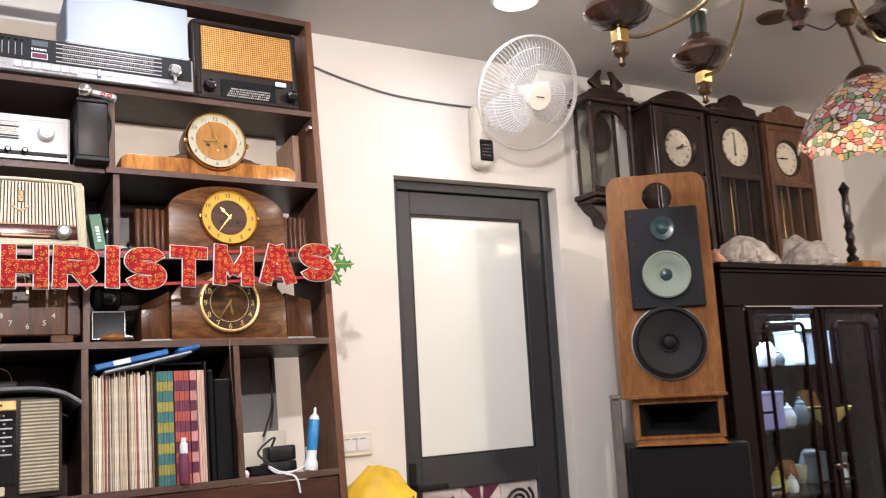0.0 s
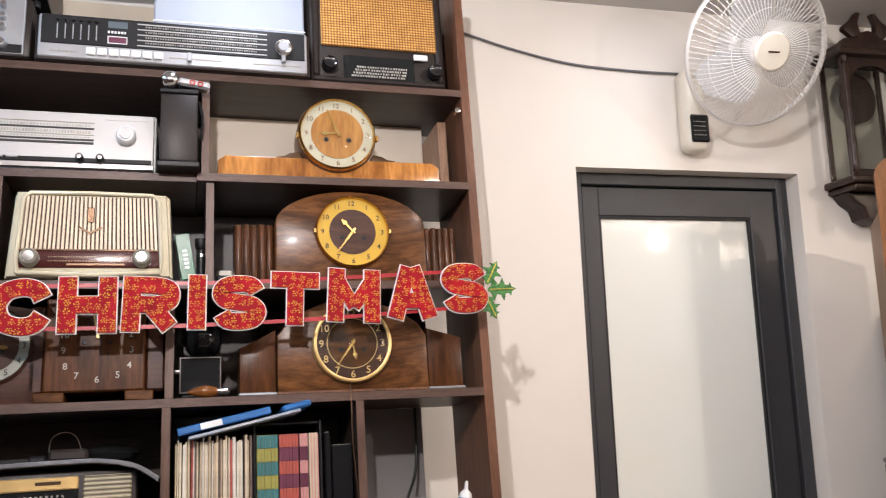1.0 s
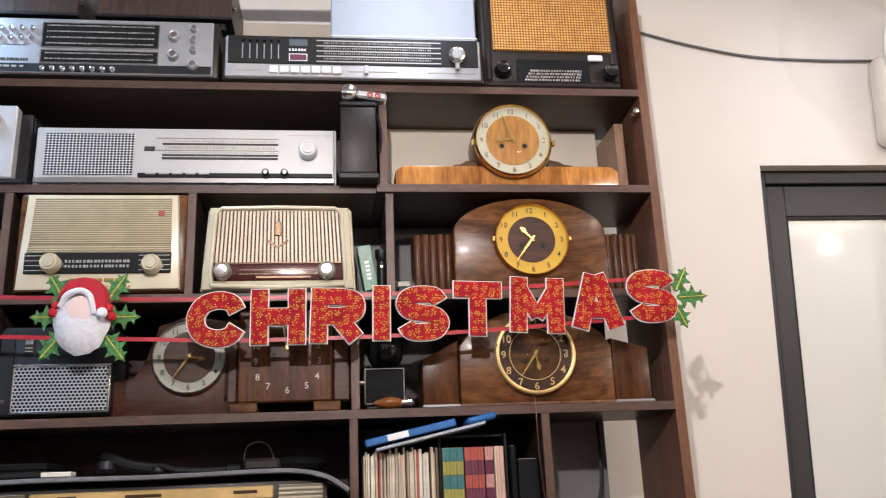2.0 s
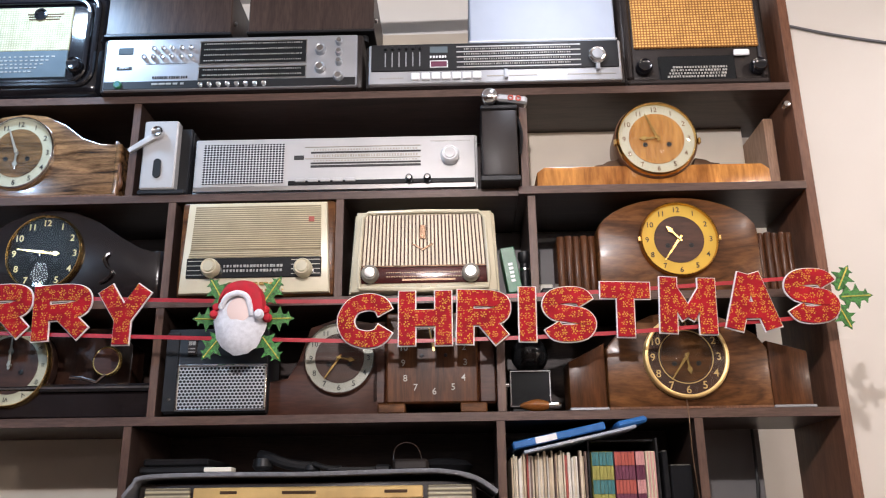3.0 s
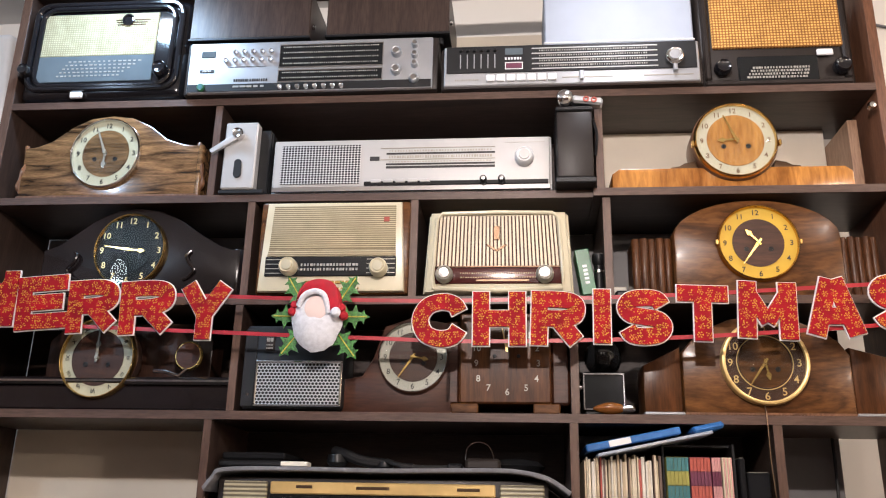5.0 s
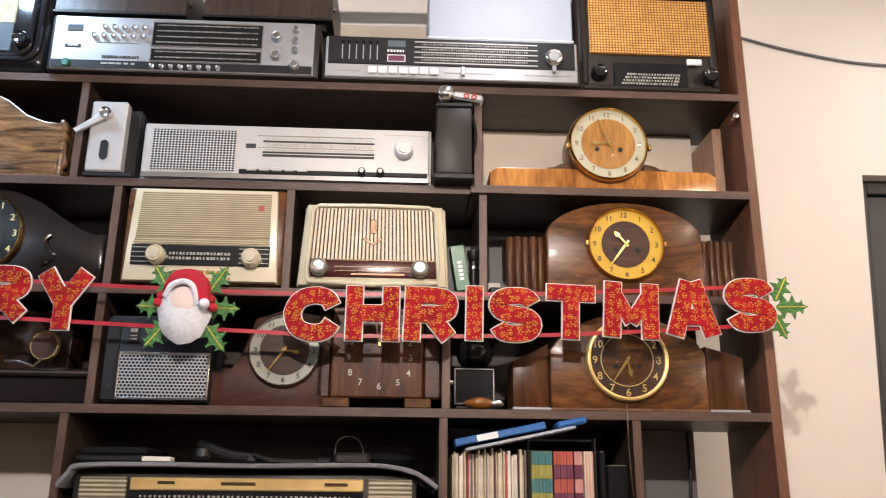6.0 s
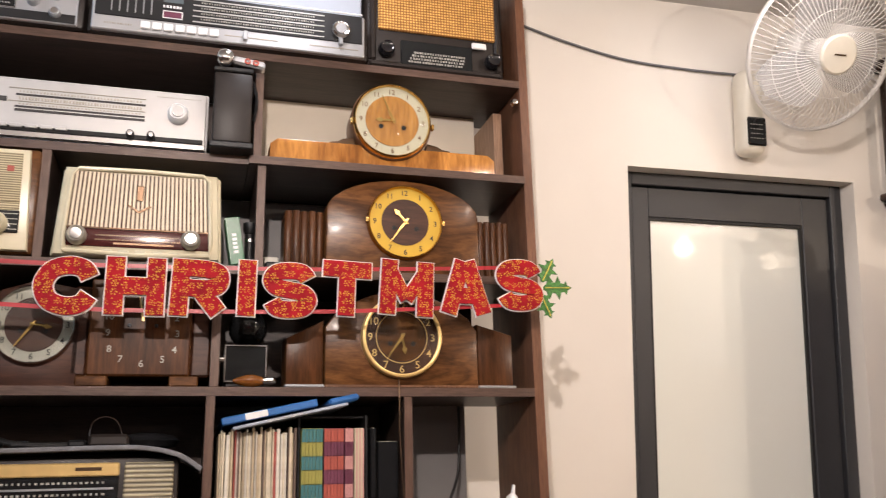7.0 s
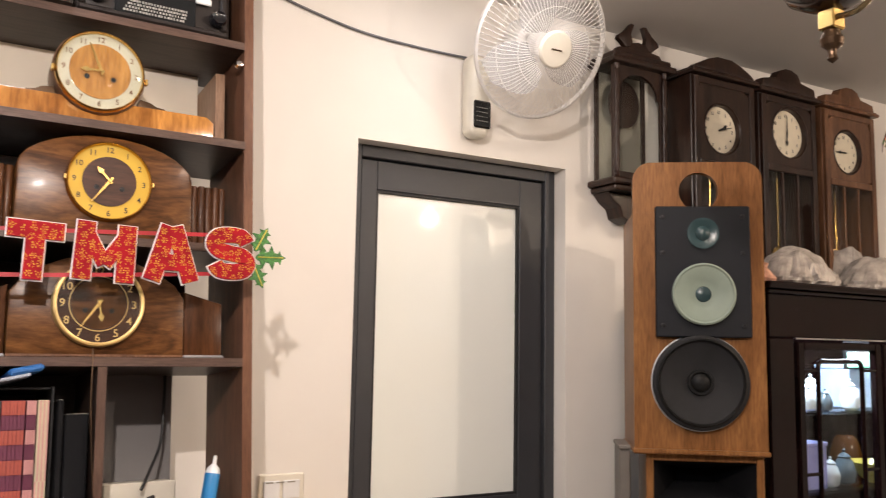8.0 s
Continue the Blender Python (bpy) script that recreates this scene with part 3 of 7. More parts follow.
for x, zlo, zhi in ((-1.318, B2, B1), (-0.530, B2 + 0.001, B1), (-1.227, B3, B2), (-0.893, B3, B2), (-0.521, B3, B2), (-1.232, B4, B3), (-0.590, B4, B3), (-1.272, B5, B4), (-0.594, B5, B4), (-0.247, B5, B4)):
    plank("upright", x - 0.0075, x + 0.0075, 0.0015, SD, zlo, zhi - TH, M_SHELFV, M_EDGEV)
# back colour carries each bay's shade: pale where lit, grey or dark where shaded
for xa, xb, za, zb4, bm4 in ((IX0, -0.072, B1, TOP - 0.018, M_BACK), (IX0, -0.530, B2, B1 - TH, M_SHELF), (IX0, -0.072, B3, B2 - TH, M_BACKSHADE), (IX0, -0.05, B4, B3 - TH, M_SHELF),
                             (IX0, -1.267, B5, B4 - TH, M_BACK), (-1.266, -0.248, B5, B4 - TH, M_SHELF), (-0.247, -0.072, B5, B4 - TH, M_BACKSHADE)):
    part("back_panel", box(xa + 0.001, xb, SD + 0.0005, SD + 0.005, za, zb4, 0.0005), bm4, shelf)
part("back_panel", box(-0.522, -0.045, 0.175, 0.18, B2 + 0.001, B1 - TH, 0.0005), M_BACK, shelf, "pale cream back board")
plank("batten", -0.044, -0.026, 0.05, 0.18, B2 + 0.001, B1 - 0.055, M_BATTEN, M_BATTEN, "pale wooden batten")
# drawers and doors below
for i in range(3):
    a = IX0 + 0.003 + (IX1 - IX0) / 3 * i
    w = (IX1 - IX0) / 3 - 0.006
    d = part("drawer", box(a, a + w, 0.002, 0.03, 0.985, B5 - TH - 0.003, 0.001), M_REDWOOD, shelf)
    part("knob", cyl((a + w / 2, 0.002, 1.06), 0.012, 0.02), M_BRASS, d)
    d = part("cupboard_door", box(a, a + w, 0.002, 0.022, 0.085, 0.98, 0.001), M_SHELFV, shelf)
    part("knob", cyl((a + w - 0.04, 0.002, 0.6), 0.012, 0.02), M_BRASS, d)
for x, z in ((-0.012, 2.082),):
    part("shelf_pin", lathe([(0.006, -0.003), (0.006, 0.003), (0.009, 0.006), (0.006, 0.012), (0, 0.013)], (x, 0.012, z), "y", 14), M_CHROME, shelf, "small chrome pin")

# ---- clocks ----
ARABIC = [str(i) for i in range(1, 13)]
ROMAN = ["I", "II", "III", "IIII", "V", "VI", "VII", "VIII", "IX", "X", "XI", "XII"]


def pointer(cx, y, cz, angle, length, width, shape="spade"):
    """A clock pointer that lies at angle (degrees clockwise from twelve)."""
    a = radians(angle)
    ux, uz = math.sin(a), math.cos(a)
    px, pz = uz, -ux
    L, w = length, width
    prof = [(-0.18 * L, 0.35 * w), (0.0, 0.4 * w), (0.55 * L, 0.35 * w), (0.68 * L, 1.0 * w), (0.8 * L, 0.75 * w), (L, 0.05 * w)] if shape == "spade" else [(-0.15 * L, 0.5 * w), (0, 0.7 * w), (L, 0.25 * w)]
    pts = [(cx + d * ux + s * px, cz + d * uz + s * pz) for d, s in prof] + [(cx + d * ux - s * px, cz + d * uz - s * pz) for d, s in prof[::-1]]
    return prism(pts, y - 0.0006, y + 0.0006)


def dial(owner, cx, cz, y, r, ring, centre, ink, bezel, marks, hour, minute, inner=0.68, size=0.2, pins=True, pmat=None, skip=(), domed=True, rot=0.0):
    """A round clock face in its bezel. y is the plane of the case front."""
    f = part("dial", lathe([(r * 0.97, 0.0), (r * 0.97, 0.004), (0, 0.004)], (cx, y, cz), "y", 56), ring, owner)
    part("dial_centre", lathe([(r * inner, 0.004), (r * inner, 0.0052), (0, 0.0052)], (cx, y, cz), "y", 48), centre, f)
    for i, s in enumerate(marks):
        if i + 1 not in skip:
            part("numeral", lettering(s, r * size * (0.8 if len(s) > 2 else 1), cx + r * 0.82 * math.sin(radians(30 * (i + 1) + rot)), y - 0.0046, cz + r * 0.82 * math.cos(radians(30 * (i + 1) + rot)), 0.0004, radians(30 * (i + 1)) if len(marks[-1]) == 3 else 0.0), ink, f)
    pm = pmat or M_BRASS
    part("hour_pointer", pointer(cx, y - 0.009, cz, hour, r * 0.46, r * 0.07), pm, f)
    part("minute_pointer", pointer(cx, y - 0.0105, cz, minute, r * 0.72, r * 0.055, "plain"), pm, f)
    part("arbor", cyl((cx, y - 0.004, cz), r * 0.045, 0.009, "y", 14, 0.0004), pm, f)
    if pins:
        for s in (-1, 1):
            part("winding_hole", lathe([(r * 0.065, 0.0052), (r * 0.065, 0.0062), (r * 0.04, 0.0064), (r * 0.038, 0.0055), (0, 0.0055)], (cx + s * r * 0.3, y, cz - r * 0.17), "y", 16), M_BLACK, f)
    part("bezel", lathe([(r * 0.955, 0.003), (r * 0.96, 0.010), (r * 0.985, 0.0125), (r * 1.01, 0.010), (r * 1.025, 0.004), (r * 1.03, 0.0), (r * 0.96, 0.0)], (cx, y, cz), "y", 64, True), bezel, owner, "polished metal bezel")
    if domed:
        g = part("crystal", lathe([(r * 0.957, 0.0105), (r * 0.7, 0.0165), (r * 0.4, 0.0195), (r * 0.001, 0.0205)], (cx, y, cz), "y", 48), M_GLASS, owner, "domed clear glass")
        g.visible_shadow = False


def arch(xa, xb, zb, zs, zt, n=14, flat=0.0):
    """An outline with a curved top between two shoulders."""
    xm, h = (xa + xb) / 2, (xb - xa) / 2
    top = [(xm + h * math.cos(math.pi * i / n), zs + (zt - zs) * math.sin(math.pi * i / n) ** 1.1) for i in range(n + 1)]
    return [(xa, zb), (xb, zb)] + top


def fluted(owner, x0, x1, y0, y1, z0, z1, mat, n=4, name="pilaster"):
    w = (x1 - x0) / n
    for i in range(n):
        part(name, lathe([(w * 0.46, 0), (w * 0.5, 0.002), (w * 0.5, z1 - z0 - 0.002), (w * 0.46, z1 - z0)], (x0 + w * (i + 0.5), y0 + w * 0.5 + (0.0 if i % 2 else 0.004), z0), "z", 14), mat, owner)
    part(name + "_block", box(x0, x1, y0 + w * 0.6, y1, z0, z1 - 0.002, 0.001), mat, owner)


# clock with a round dial over a long honey-coloured base
c = thing("mantel_clock", (-0.27, 0.05, B2 + 0.001), "honey oak mantel clock with round dial on a long base", "clock", "mantel clocks")
zb = B2 + 0.001
part("base", joined(prism([(-0.512, zb), (-0.052, zb), (-0.052, zb + 0.006), (-0.058, zb + 0.010), (-0.058, zb + 0.036), (-0.072, zb + 0.047), (-0.492, zb + 0.047), (-0.506, zb + 0.036), (-0.506, zb + 0.010), (-0.512, zb + 0.006)], 0.015, 0.095, 0.002)), M_HONEY, c)
part("base_moulding", joined(box(-0.517, -0.047, 0.008, 0.10, zb, zb + 0.006, 0.002)), M_MIDWOOD, c)
for s in (-1, 1):
    part("scroll", prism([(-0.271 + s * 0.07, zb + 0.046), (-0.271 + s * 0.125, zb + 0.046), (-0.271 + s * 0.12, zb + 0.051), (-0.271 + s * 0.105, zb + 0.053), (-0.271 + s * 0.095, zb + 0.059), (-0.271 + s * 0.075, zb + 0.063)][::s], 0.02, 0.05, 0.001), M_BRONZE, c)
part("drum", lathe([(0.074, -0.07), (0.079, -0.065), (0.081, 0.0), (0.079, 0.004)], (-0.271, 0.012, 2.0135), "y", 56), M_MIDWOOD, c)
dial(c, -0.271, 2.0135, 0.009, 0.0765, M_PEARL, M_HONEYD, M_MIDWOOD, M_BRASS, ARABIC, 268, 338, 0.7, 0.19)
for s in (-1, 1):
    part("bezel_hinge", box(-0.271 + s * 0.081 - 0.0025, -0.271 + s * 0.081 + 0.0025, -0.002, 0.008, 2.0, 2.012, 0.001), M_BRASS, c)

# arched walnut clock with a yellow dial ring and bundled side pilasters
c = thing("mantel_clock", (-0.25, 0.05, B3), "arched walnut mantel clock with yellow dial ring and fluted sides", "clock", "mantel clocks")
part("case", prism(arch(-0.398, -0.098, B3, 1.825, 1.893), 0.012, 0.11, 0.004), M_WALNUT, c)
fluted(c, -0.474, -0.4, 0.022, 0.1, B3, 1.822, M_WALNUTV, 5)
fluted(c, -0.096, -0.03, 0.022, 0.1, B3, 1.822, M_WALNUTV, 5)
dial(c, -0.247, 1.8055, 0.011, 0.0725, M_YELLOWD, M_REDWOOD, M_INK, M_BRASS, ARABIC, 318, 216, 0.64, 0.2, domed=False)
part("bezel_hinge", box(-0.3245, -0.319, 0.0, 0.01, 1.801, 1.811, 0.001), M_BRASS, c)
part("bezel_hinge", box(-0.175, -0.1695, 0.0, 0.01, 1.801, 1.811, 0.001), M_BRASS, c)

# low walnut clock with a brass ring and gold figures
c = thing("mantel_clock", (-0.25, 0.05, B4), "low walnut mantel clock with brass ring and gold figures", "clock", "mantel clocks")
part("case", prism([(-0.397, B4), (-0.108, B4), (-0.108, 1.597), (-0.125, 1.622), (-0.16, 1.645), (-0.2, 1.662), (-0.255, 1.668), (-0.31, 1.662), (-0.35, 1.645), (-0.38, 1.622), (-0.397, 1.6)], 0.014, 0.11, 0.003), M_WALNUT, c)
for xa, xb, zo, zi in ((-0.466, -0.399, 1.598, 1.612), (-0.106, -0.036, 1.612, 1.592)):
    part("wing", prism([(xa, B4), (xb, B4), (xb, zi if xa < -0.3 else zo - 0.02), (xa, zo - 0.02 if xa < -0.3 else zi + 0.02)], 0.02, 0.1, 0.003), M_WALNUTV, c)
    part("foot_band", box(xa - 0.003, xb + 0.001, 0.008, 0.101, B4, B4 + 0.006, 0.002), M_SILVER, c, "worn metal foot band")
part("base_line", box(-0.397, -0.108, 0.0125, 0.0135, B4 + 0.002, B4 + 0.006, 0), M_MIDWOOD, c)
dial(c, -0.256, 1.582, 0.013, 0.072, M_REDWOOD, M_WALNUT, M_GOLD, M_BRASS, ARABIC, 170, 215, 0.62, 0.27)
part("outer_ring", lathe([(0.0685, 0.010), (0.069, 0.0135), (0.0715, 0.0145), (0.0745, 0.0135), (0.0762, 0.008), (0.0762, 0.0), (0.07, 0.0)], (-0.256, 0.013, 1.582), "y", 64, True), M_GOLD, c, "broad gilt ring")
part("chapter_line", lathe([(0.049, 0.0054), (0.049, 0.0062), (0.0475, 0.0062), (0.0475, 0.0054)], (-0.256, 0.013, 1.582), "y", 48, True), M_GOLD, c)

# striped walnut camel-back clock
c = thing("mantel_clock", (-1.55, 0.05, B2), "striped walnut camel-back mantel clock with ivory dial ring", "clock", "mantel clocks")
hump = [(-1.75, B2 + 0.004), (-1.352, B2 + 0.004), (-1.352, 2.028), (-1.392, 2.031), (-1.43, 2.044), (-1.47, 2.074), (-1.513, 2.094), (-1.56, 2.1), (-1.607, 2.094), (-1.65, 2.074), (-1.69, 2.044), (-1.722, 2.032), (-1.75, 2.028)]
part("case", prism(hump, 0.01, 0.11, 0.003), M_ZEBRA, c)
part("plinth", box(-1.75, -1.345, 0.004, 0.115, B2, B2 + 0.005, 0.001), M_MIDWOOD, c)
for s, x in ((-1, -1.744), (1, -1.352)):
    fl = [(x - 0.008, 0.018, 2.036), (x, 0.014, 2.0), (x + s * 0.006, 0.012, 1.97), (x + s * 0.010, 0.012, 1.945), (x + s * 0.004, 0.014, 1.928)]
    part("carved_scroll", tube(smoothed(fl, 5), [0.0045 + 0.0015 * math.sin(i * 0.9) for i in range(21)], 8), M_MIDWOOD, c, "carved scroll trim")
fluted(c, -1.372, -1.345, 0.006, 0.1, B2 + 0.005, 2.028, M_ZEBRA, 2)
dial(c, -1.561, 2.011, 0.009, 0.0765, M_IVORY, M_ZEBRA, M_INK, M_CHROME, ARABIC, 180, 337, 0.68, 0.2, pmat=M_GREYDIAL)

# black camel-back clock with gold figures
c = thing("mantel_clock", (-1.46, 0.05, B3), "black lacquered camel-back mantel clock with black dial and gilt figures", "clock", "mantel clocks")
part("case", prism([(-1.67, B3), (-1.25, B3), (-1.25, 1.80), (-1.29, 1.812), (-1.33, 1.835), (-1.38, 1.868), (-1.43, 1.888), (-1.475, 1.893), (-1.52, 1.888), (-1.565, 1.868), (-1.61, 1.835), (-1.64, 1.815), (-1.67, 1.805)], 0.015, 0.11, 0.004), M_EBONY, c)
fluted(c, -1.272, -1.238, 0.012, 0.11, B3, 1.805, M_EBONY, 1, "corner_roll")
dial(c, -1.478, 1.802, 0.014, 0.075, M_JET, M_JET, M_GOLD, M_BRASS, ARABIC, 95, 278, 0.6, 0.24)
for s in (-1, 1):
    part("scroll", tube(smoothed([(-1.473 + s * 0.125, 0.012, 1.80), (-1.473 + s * 0.118, 0.009, 1.79), (-1.473 + s * 0.124, 0.008, 1.775), (-1.473 + s * 0.135, 0.009, 1.762), (-1.473 + s * 0.125, 0.010, 1.748), (-1.473 + s * 0.112, 0.012, 1.742)], 5), 0.0035, 6), M_EBONY, c, "carved black scroll")

# clock with a roman dial on a long black base
c = thing("mantel_clock", (-1.5, 0.05, B4), "dark mantel clock with ivory roman dial and long black base", "clock", "mantel clocks")
part("base", joined(box(-1.775, -1.238, 0.01, 0.12, B4, 1.535, 0.004), box(-1.78, -1.234, 0.005, 0.125, 1.536, 1.55, 0.004)), M_EBONY, c)
part("back_case", prism([(-1.65, 1.55), (-1.30, 1.55), (-1.30, 1.63), (-1.34, 1.665), (-1.61, 1.665), (-1.65, 1.63)], 0.06, 0.12, 0.003), M_DARKWOOD, c)
part("chrome_line", box(-1.77, -1.238, 0.0035, 0.005, 1.541, 1.5445, 0), M_CHROME, c, "bright metal line")
part("drum", lathe([(0.075, -0.03), (0.08, 0.0)], (-1.512, 0.012, 1.586), "y", 48), M_DARKWOOD, c)
dial(c, -1.512, 1.586, 0.011, 0.0765, M_IVORY, M_REDWOOD, M_INK, M_BRASS, ROMAN, 0, 0, 0.7, 0.15, pmat=M_GREYDIAL)
fig = thing("small_ornament", (-1.345, 0.03, 1.55), "small dark oval trinket with metal fittings on the clock base", "ornament")
part("oval", lathe([(0.022, 0), (0.026, 0.004), (0.024, 0.008), (0, 0.009)], (-1.33, 0.02, 1.592), "y", 28), M_REDWOOD, fig)
part("rim", lathe([(0.026, 0.0), (0.029, 0.004), (0.026, 0.008)], (-1.33, 0.02, 1.592), "y", 28), M_BRASS, fig)
part("stem", tube([(-1.395, 0.01, 1.562), (-1.37, 0.008, 1.56), (-1.345, 0.012, 1.553), (-1.33, 0.015, 1.568)], 0.004, 8), M_CHROME, fig)

# clock with a silvered ring beside a square one
c = thing("mantel_clock", (-0.92, 0.06, B4), "brown mantel clock with silvered dial ring and sloping case", "clock", "mantel clocks")
part("case", prism([(-1.022, B4), (-0.815, B4), (-0.815, 1.655), (-0.89, 1.668), (-0.945, 1.65), (-0.965, 1.59), (-0.985, 1.556), (-1.022, 1.55)], 0.02, 0.11, 0.003), M_REDWOOD, c)
dial(c, -0.888, 1.591, 0.019, 0.0655, M_GREYDIAL, M_REDWOOD, M_INK, M_CHROME, ARABIC, 100, 215, 0.7, 0.22)
c = thing("mantel_clock", (-0.70, 0.06, B4), "square walnut mantel clock with gilt figures set on the wood", "clock", "mantel clocks")
part("case", box(-0.80, -0.632, 0.008, 0.11, B4 + 0.018, 1.672, 0.003), M_WALNUTV, c)
part("side_block", box(-0.829, -0.801, 0.02, 0.1, B4 + 0.018, 1.66, 0.004), M_REDWOOD, c)
part("side_block", box(-0.631, -0.598, 0.02, 0.1, B4 + 0.018, 1.66, 0.004), M_REDWOOD, c)
for xa, xb in ((-0.815, -0.765), (-0.665, -0.617)):
    part("foot", box(xa, xb, 0.004, 0.1, B4, B4 + 0.0175, 0.002), M_WALNUT, c)
sq = [(0.043, 0.056), (0.058, 0.03), (0.06, 0.0), (0.056, -0.03), (0.036, -0.048), (0.0, -0.056), (-0.036, -0.048), (-0.056, -0.03), (-0.06, 0.0), (-0.058, 0.03), (-0.043, 0.056), (0, 0.06)]
SQN = ["1", "2", "3", "4", "5", "6", "7", "8", "9", "10", "11", "12"]
for s, (u, w) in zip(SQN, sq):
    part("numeral", lettering(s, 0.0165, -0.713 + 0.001 + u * 0.95, 0.0072, 1.579 + w * 0.93, 0.0012), M_GREYDIAL, c)
part("hour_pointer", pointer(-0.713, 0.004, 1.605, 12, 0.026, 0.004), M_GOLD, c)
part("minute_pointer", pointer(-0.713, 0.003, 1.605, 348, 0.04, 0.003, "plain"), M_GOLD, c)
for s in (-1, 1):
    part("winding_hole", cyl((-0.713 + s * 0.022, 0.0085, 1.592), 0.0035, 0.002), M_BLACK, c)

# ---- radios and sets ----
def knob(owner, x, y, z, r, depth, mat, cap=None, name="knob"):
    k = part(name, lathe([(r, 0), (r, depth * 0.6), (r * 0.92, depth * 0.8), (r * 0.8, depth), (r * 0.6, depth * 0.9), (0, depth * 0.88)], (x, y, z), "y", 26), mat, owner)
    if cap:
        part("cap", lathe([(r * 0.58, depth * 0.88), (r * 0.56, depth * 1.06), (0, depth * 1.08)], (x, y, z), "y", 22), cap, k)
    return k


def ring_panel(x0, x1, z0, z1, w, y0, y1, bev=0.002):
    return joined(box(x0, x1, y0, y1, z1 - w, z1, bev), box(x0, x1, y0, y1, z0, z0 + w, bev), box(x0, x0 + w, y0 + 0.0003, y1, z0 + w, z1 - w, bev), box(x1 - w, x1, y0 + 0.0003, y1, z0 + w, z1 - w, bev))


# black bakelite radio
r = thing("tube_radio", (-1.59, 0.1, B1), "black bakelite valve radio with pale yellow cloth and grey glass scale", "radio", "old radios")
part("case", box(-1.79, -1.405, 0.0, 0.2, B1 + 0.002, 2.378, 0.028, 5), M_BAKE, r)
for g, dy, tr in ((0.020, 0.002, 0.007), (0.036, 0.004, 0.006)):
    xa, xb, za, zb4, rad = -1.79 + g, -1.405 - g, B1 + 0.022 + g * 0.4, 2.378 - g * 0.7, 0.03
    loop = []
    for cx4, cz4, a0 in ((xb - rad, zb4 - rad, 0), (xa + rad, zb4 - rad, 90), (xa + rad, za + rad, 180), (xb - rad, za + rad, 270)):
        loop += [(cx4 + rad * math.cos(radians(a0 + 15 * k)), -dy, cz4 + rad * math.sin(radians(a0 + 15 * k))) for k in range(7)]
    part("moulding", tube(loop + loop[:2], tr, 10), M_BAKE, r)
part("speaker_cloth", box(-1.748, -1.48, -0.004, 0.004, 2.237, 2.34, 0.001), M_CLOTHY, r)
sc = part("scale_glass", box(-1.748, -1.48, -0.005, 0.004, 2.174, 2.2365, 0.001), M_DIALGREY, r)
part("scale_print", joined(*[bars(-1.7 + 0.006 * i, -1.55 + 0.012 * i, 2.188 + 0.0085 * i, -0.0055, 9, 0.0028, 40 + i) for i in range(5)]), M_SCALE, sc)
eye = part("tuning_eye", lathe([(0.014, 0), (0.014, 0.004), (0.010, 0.005), (0.008, 0.002), (0, 0.002)], (-1.55, -0.004, 2.322), "y", 24), M_BAKE, r)
for k, (a, b) in enumerate(((-1.58, -1.5), (-1.577, -1.505), (-1.575, -1.509))):
    part("trim_line", box(a, b, -0.0055, -0.0045, 2.3215 - 0.006 * k, 2.3235 - 0.006 * k, 0), M_BRONZE, eye)
knob(r, -1.455, -0.004, 2.193, 0.017, 0.024, M_BAKE)
knob(r, -1.772, -0.004, 2.2, 0.014, 0.02, M_BAKE)
part("paper_tag", box(-1.66, -1.632, -0.008, 0.0, 2.136, 2.15, 0.002), M_WHITE, r, "scrap of white paper")

# two dark boxes on the receiver
for xa, xb in ((-1.405, -1.135), (-1.098, -0.832)):
    s = thing("loudspeaker_box", ((xa + xb) / 2, 0.1, 2.252), "dark brown veneered loudspeaker box on the receiver", "loudspeaker", "loudspeaker boxes on the receiver")
    part("case", box(xa, xb, 0.0, 0.2, 2.272, 2.385, 0.002), M_SHELFV, s)
    part("trim", box(xa - 0.002, xb + 0.002, -0.003, 0.2, 2.266, 2.272, 0.001), M_BLACK, s)
    part("catch", cyl((xb, 0.02, 2.305), 0.006, 0.006, "x", 16), M_CHROME, s)
    for fx in (xa + 0.02, xb - 0.02):
        for fy in (0.02, 0.18):
            part("foot", cyl((fx, fy, 2.252), 0.008, 0.014, "z", 14), M_BLACK, s)

# silver receiver
r = thing("stereo_receiver", (-1.125, 0.1, B1), "silver stereo receiver with dark tuning windows and small knobs", "receiver", "old radios")
part("case", box(-1.398, -0.852, -0.012, 0.2, B1 + 0.002, 2.252, 0.004, 2), M_BROWNBAKE, r)
fp = part("front_panel", box(-1.388, -0.863, -0.021, -0.011, B1 + 0.002, 2.247, 0.0015), M_SILVER, r)
part("lower_band", box(-1.386, -0.865, -0.0222, -0.0205, B1 + 0.004, B1 + 0.021, 0.0004), M_BLACK, fp)
part("maker_bars", bars(-1.285, -1.21, B1 + 0.029, -0.0218, 9, 0.0055, 5, 0.85), M_INK, fp)
part("model_bars", bars(-1.285, -1.21, B1 + 0.014, -0.0228, 3, 0.004, 6, 0.95), M_SCALE, fp)
for za, zb2 in ((2.186, 2.236), (2.153, 2.177)):
    w = part("tuning_window", box(-1.188, -0.968, -0.0228, -0.0205, za, zb2, 0.001), M_DIALGLASS, fp)
    part("window_trim", ring_panel(-1.19, -0.966, za - 0.002, zb2 + 0.002, 0.0022, -0.0235, -0.021, 0.0004), M_CHROME, w)
    n = 4 if zb2 - za > 0.03 else 2
    part("scale_print", joined(*[bars(-1.18, -0.975, za + 0.007 + (zb2 - za - 0.012) / max(1, n - 1) * i, -0.0233, 26, 0.0026, 60 + i + n, 0.75) for i in range(n)]), M_SCALE, w)
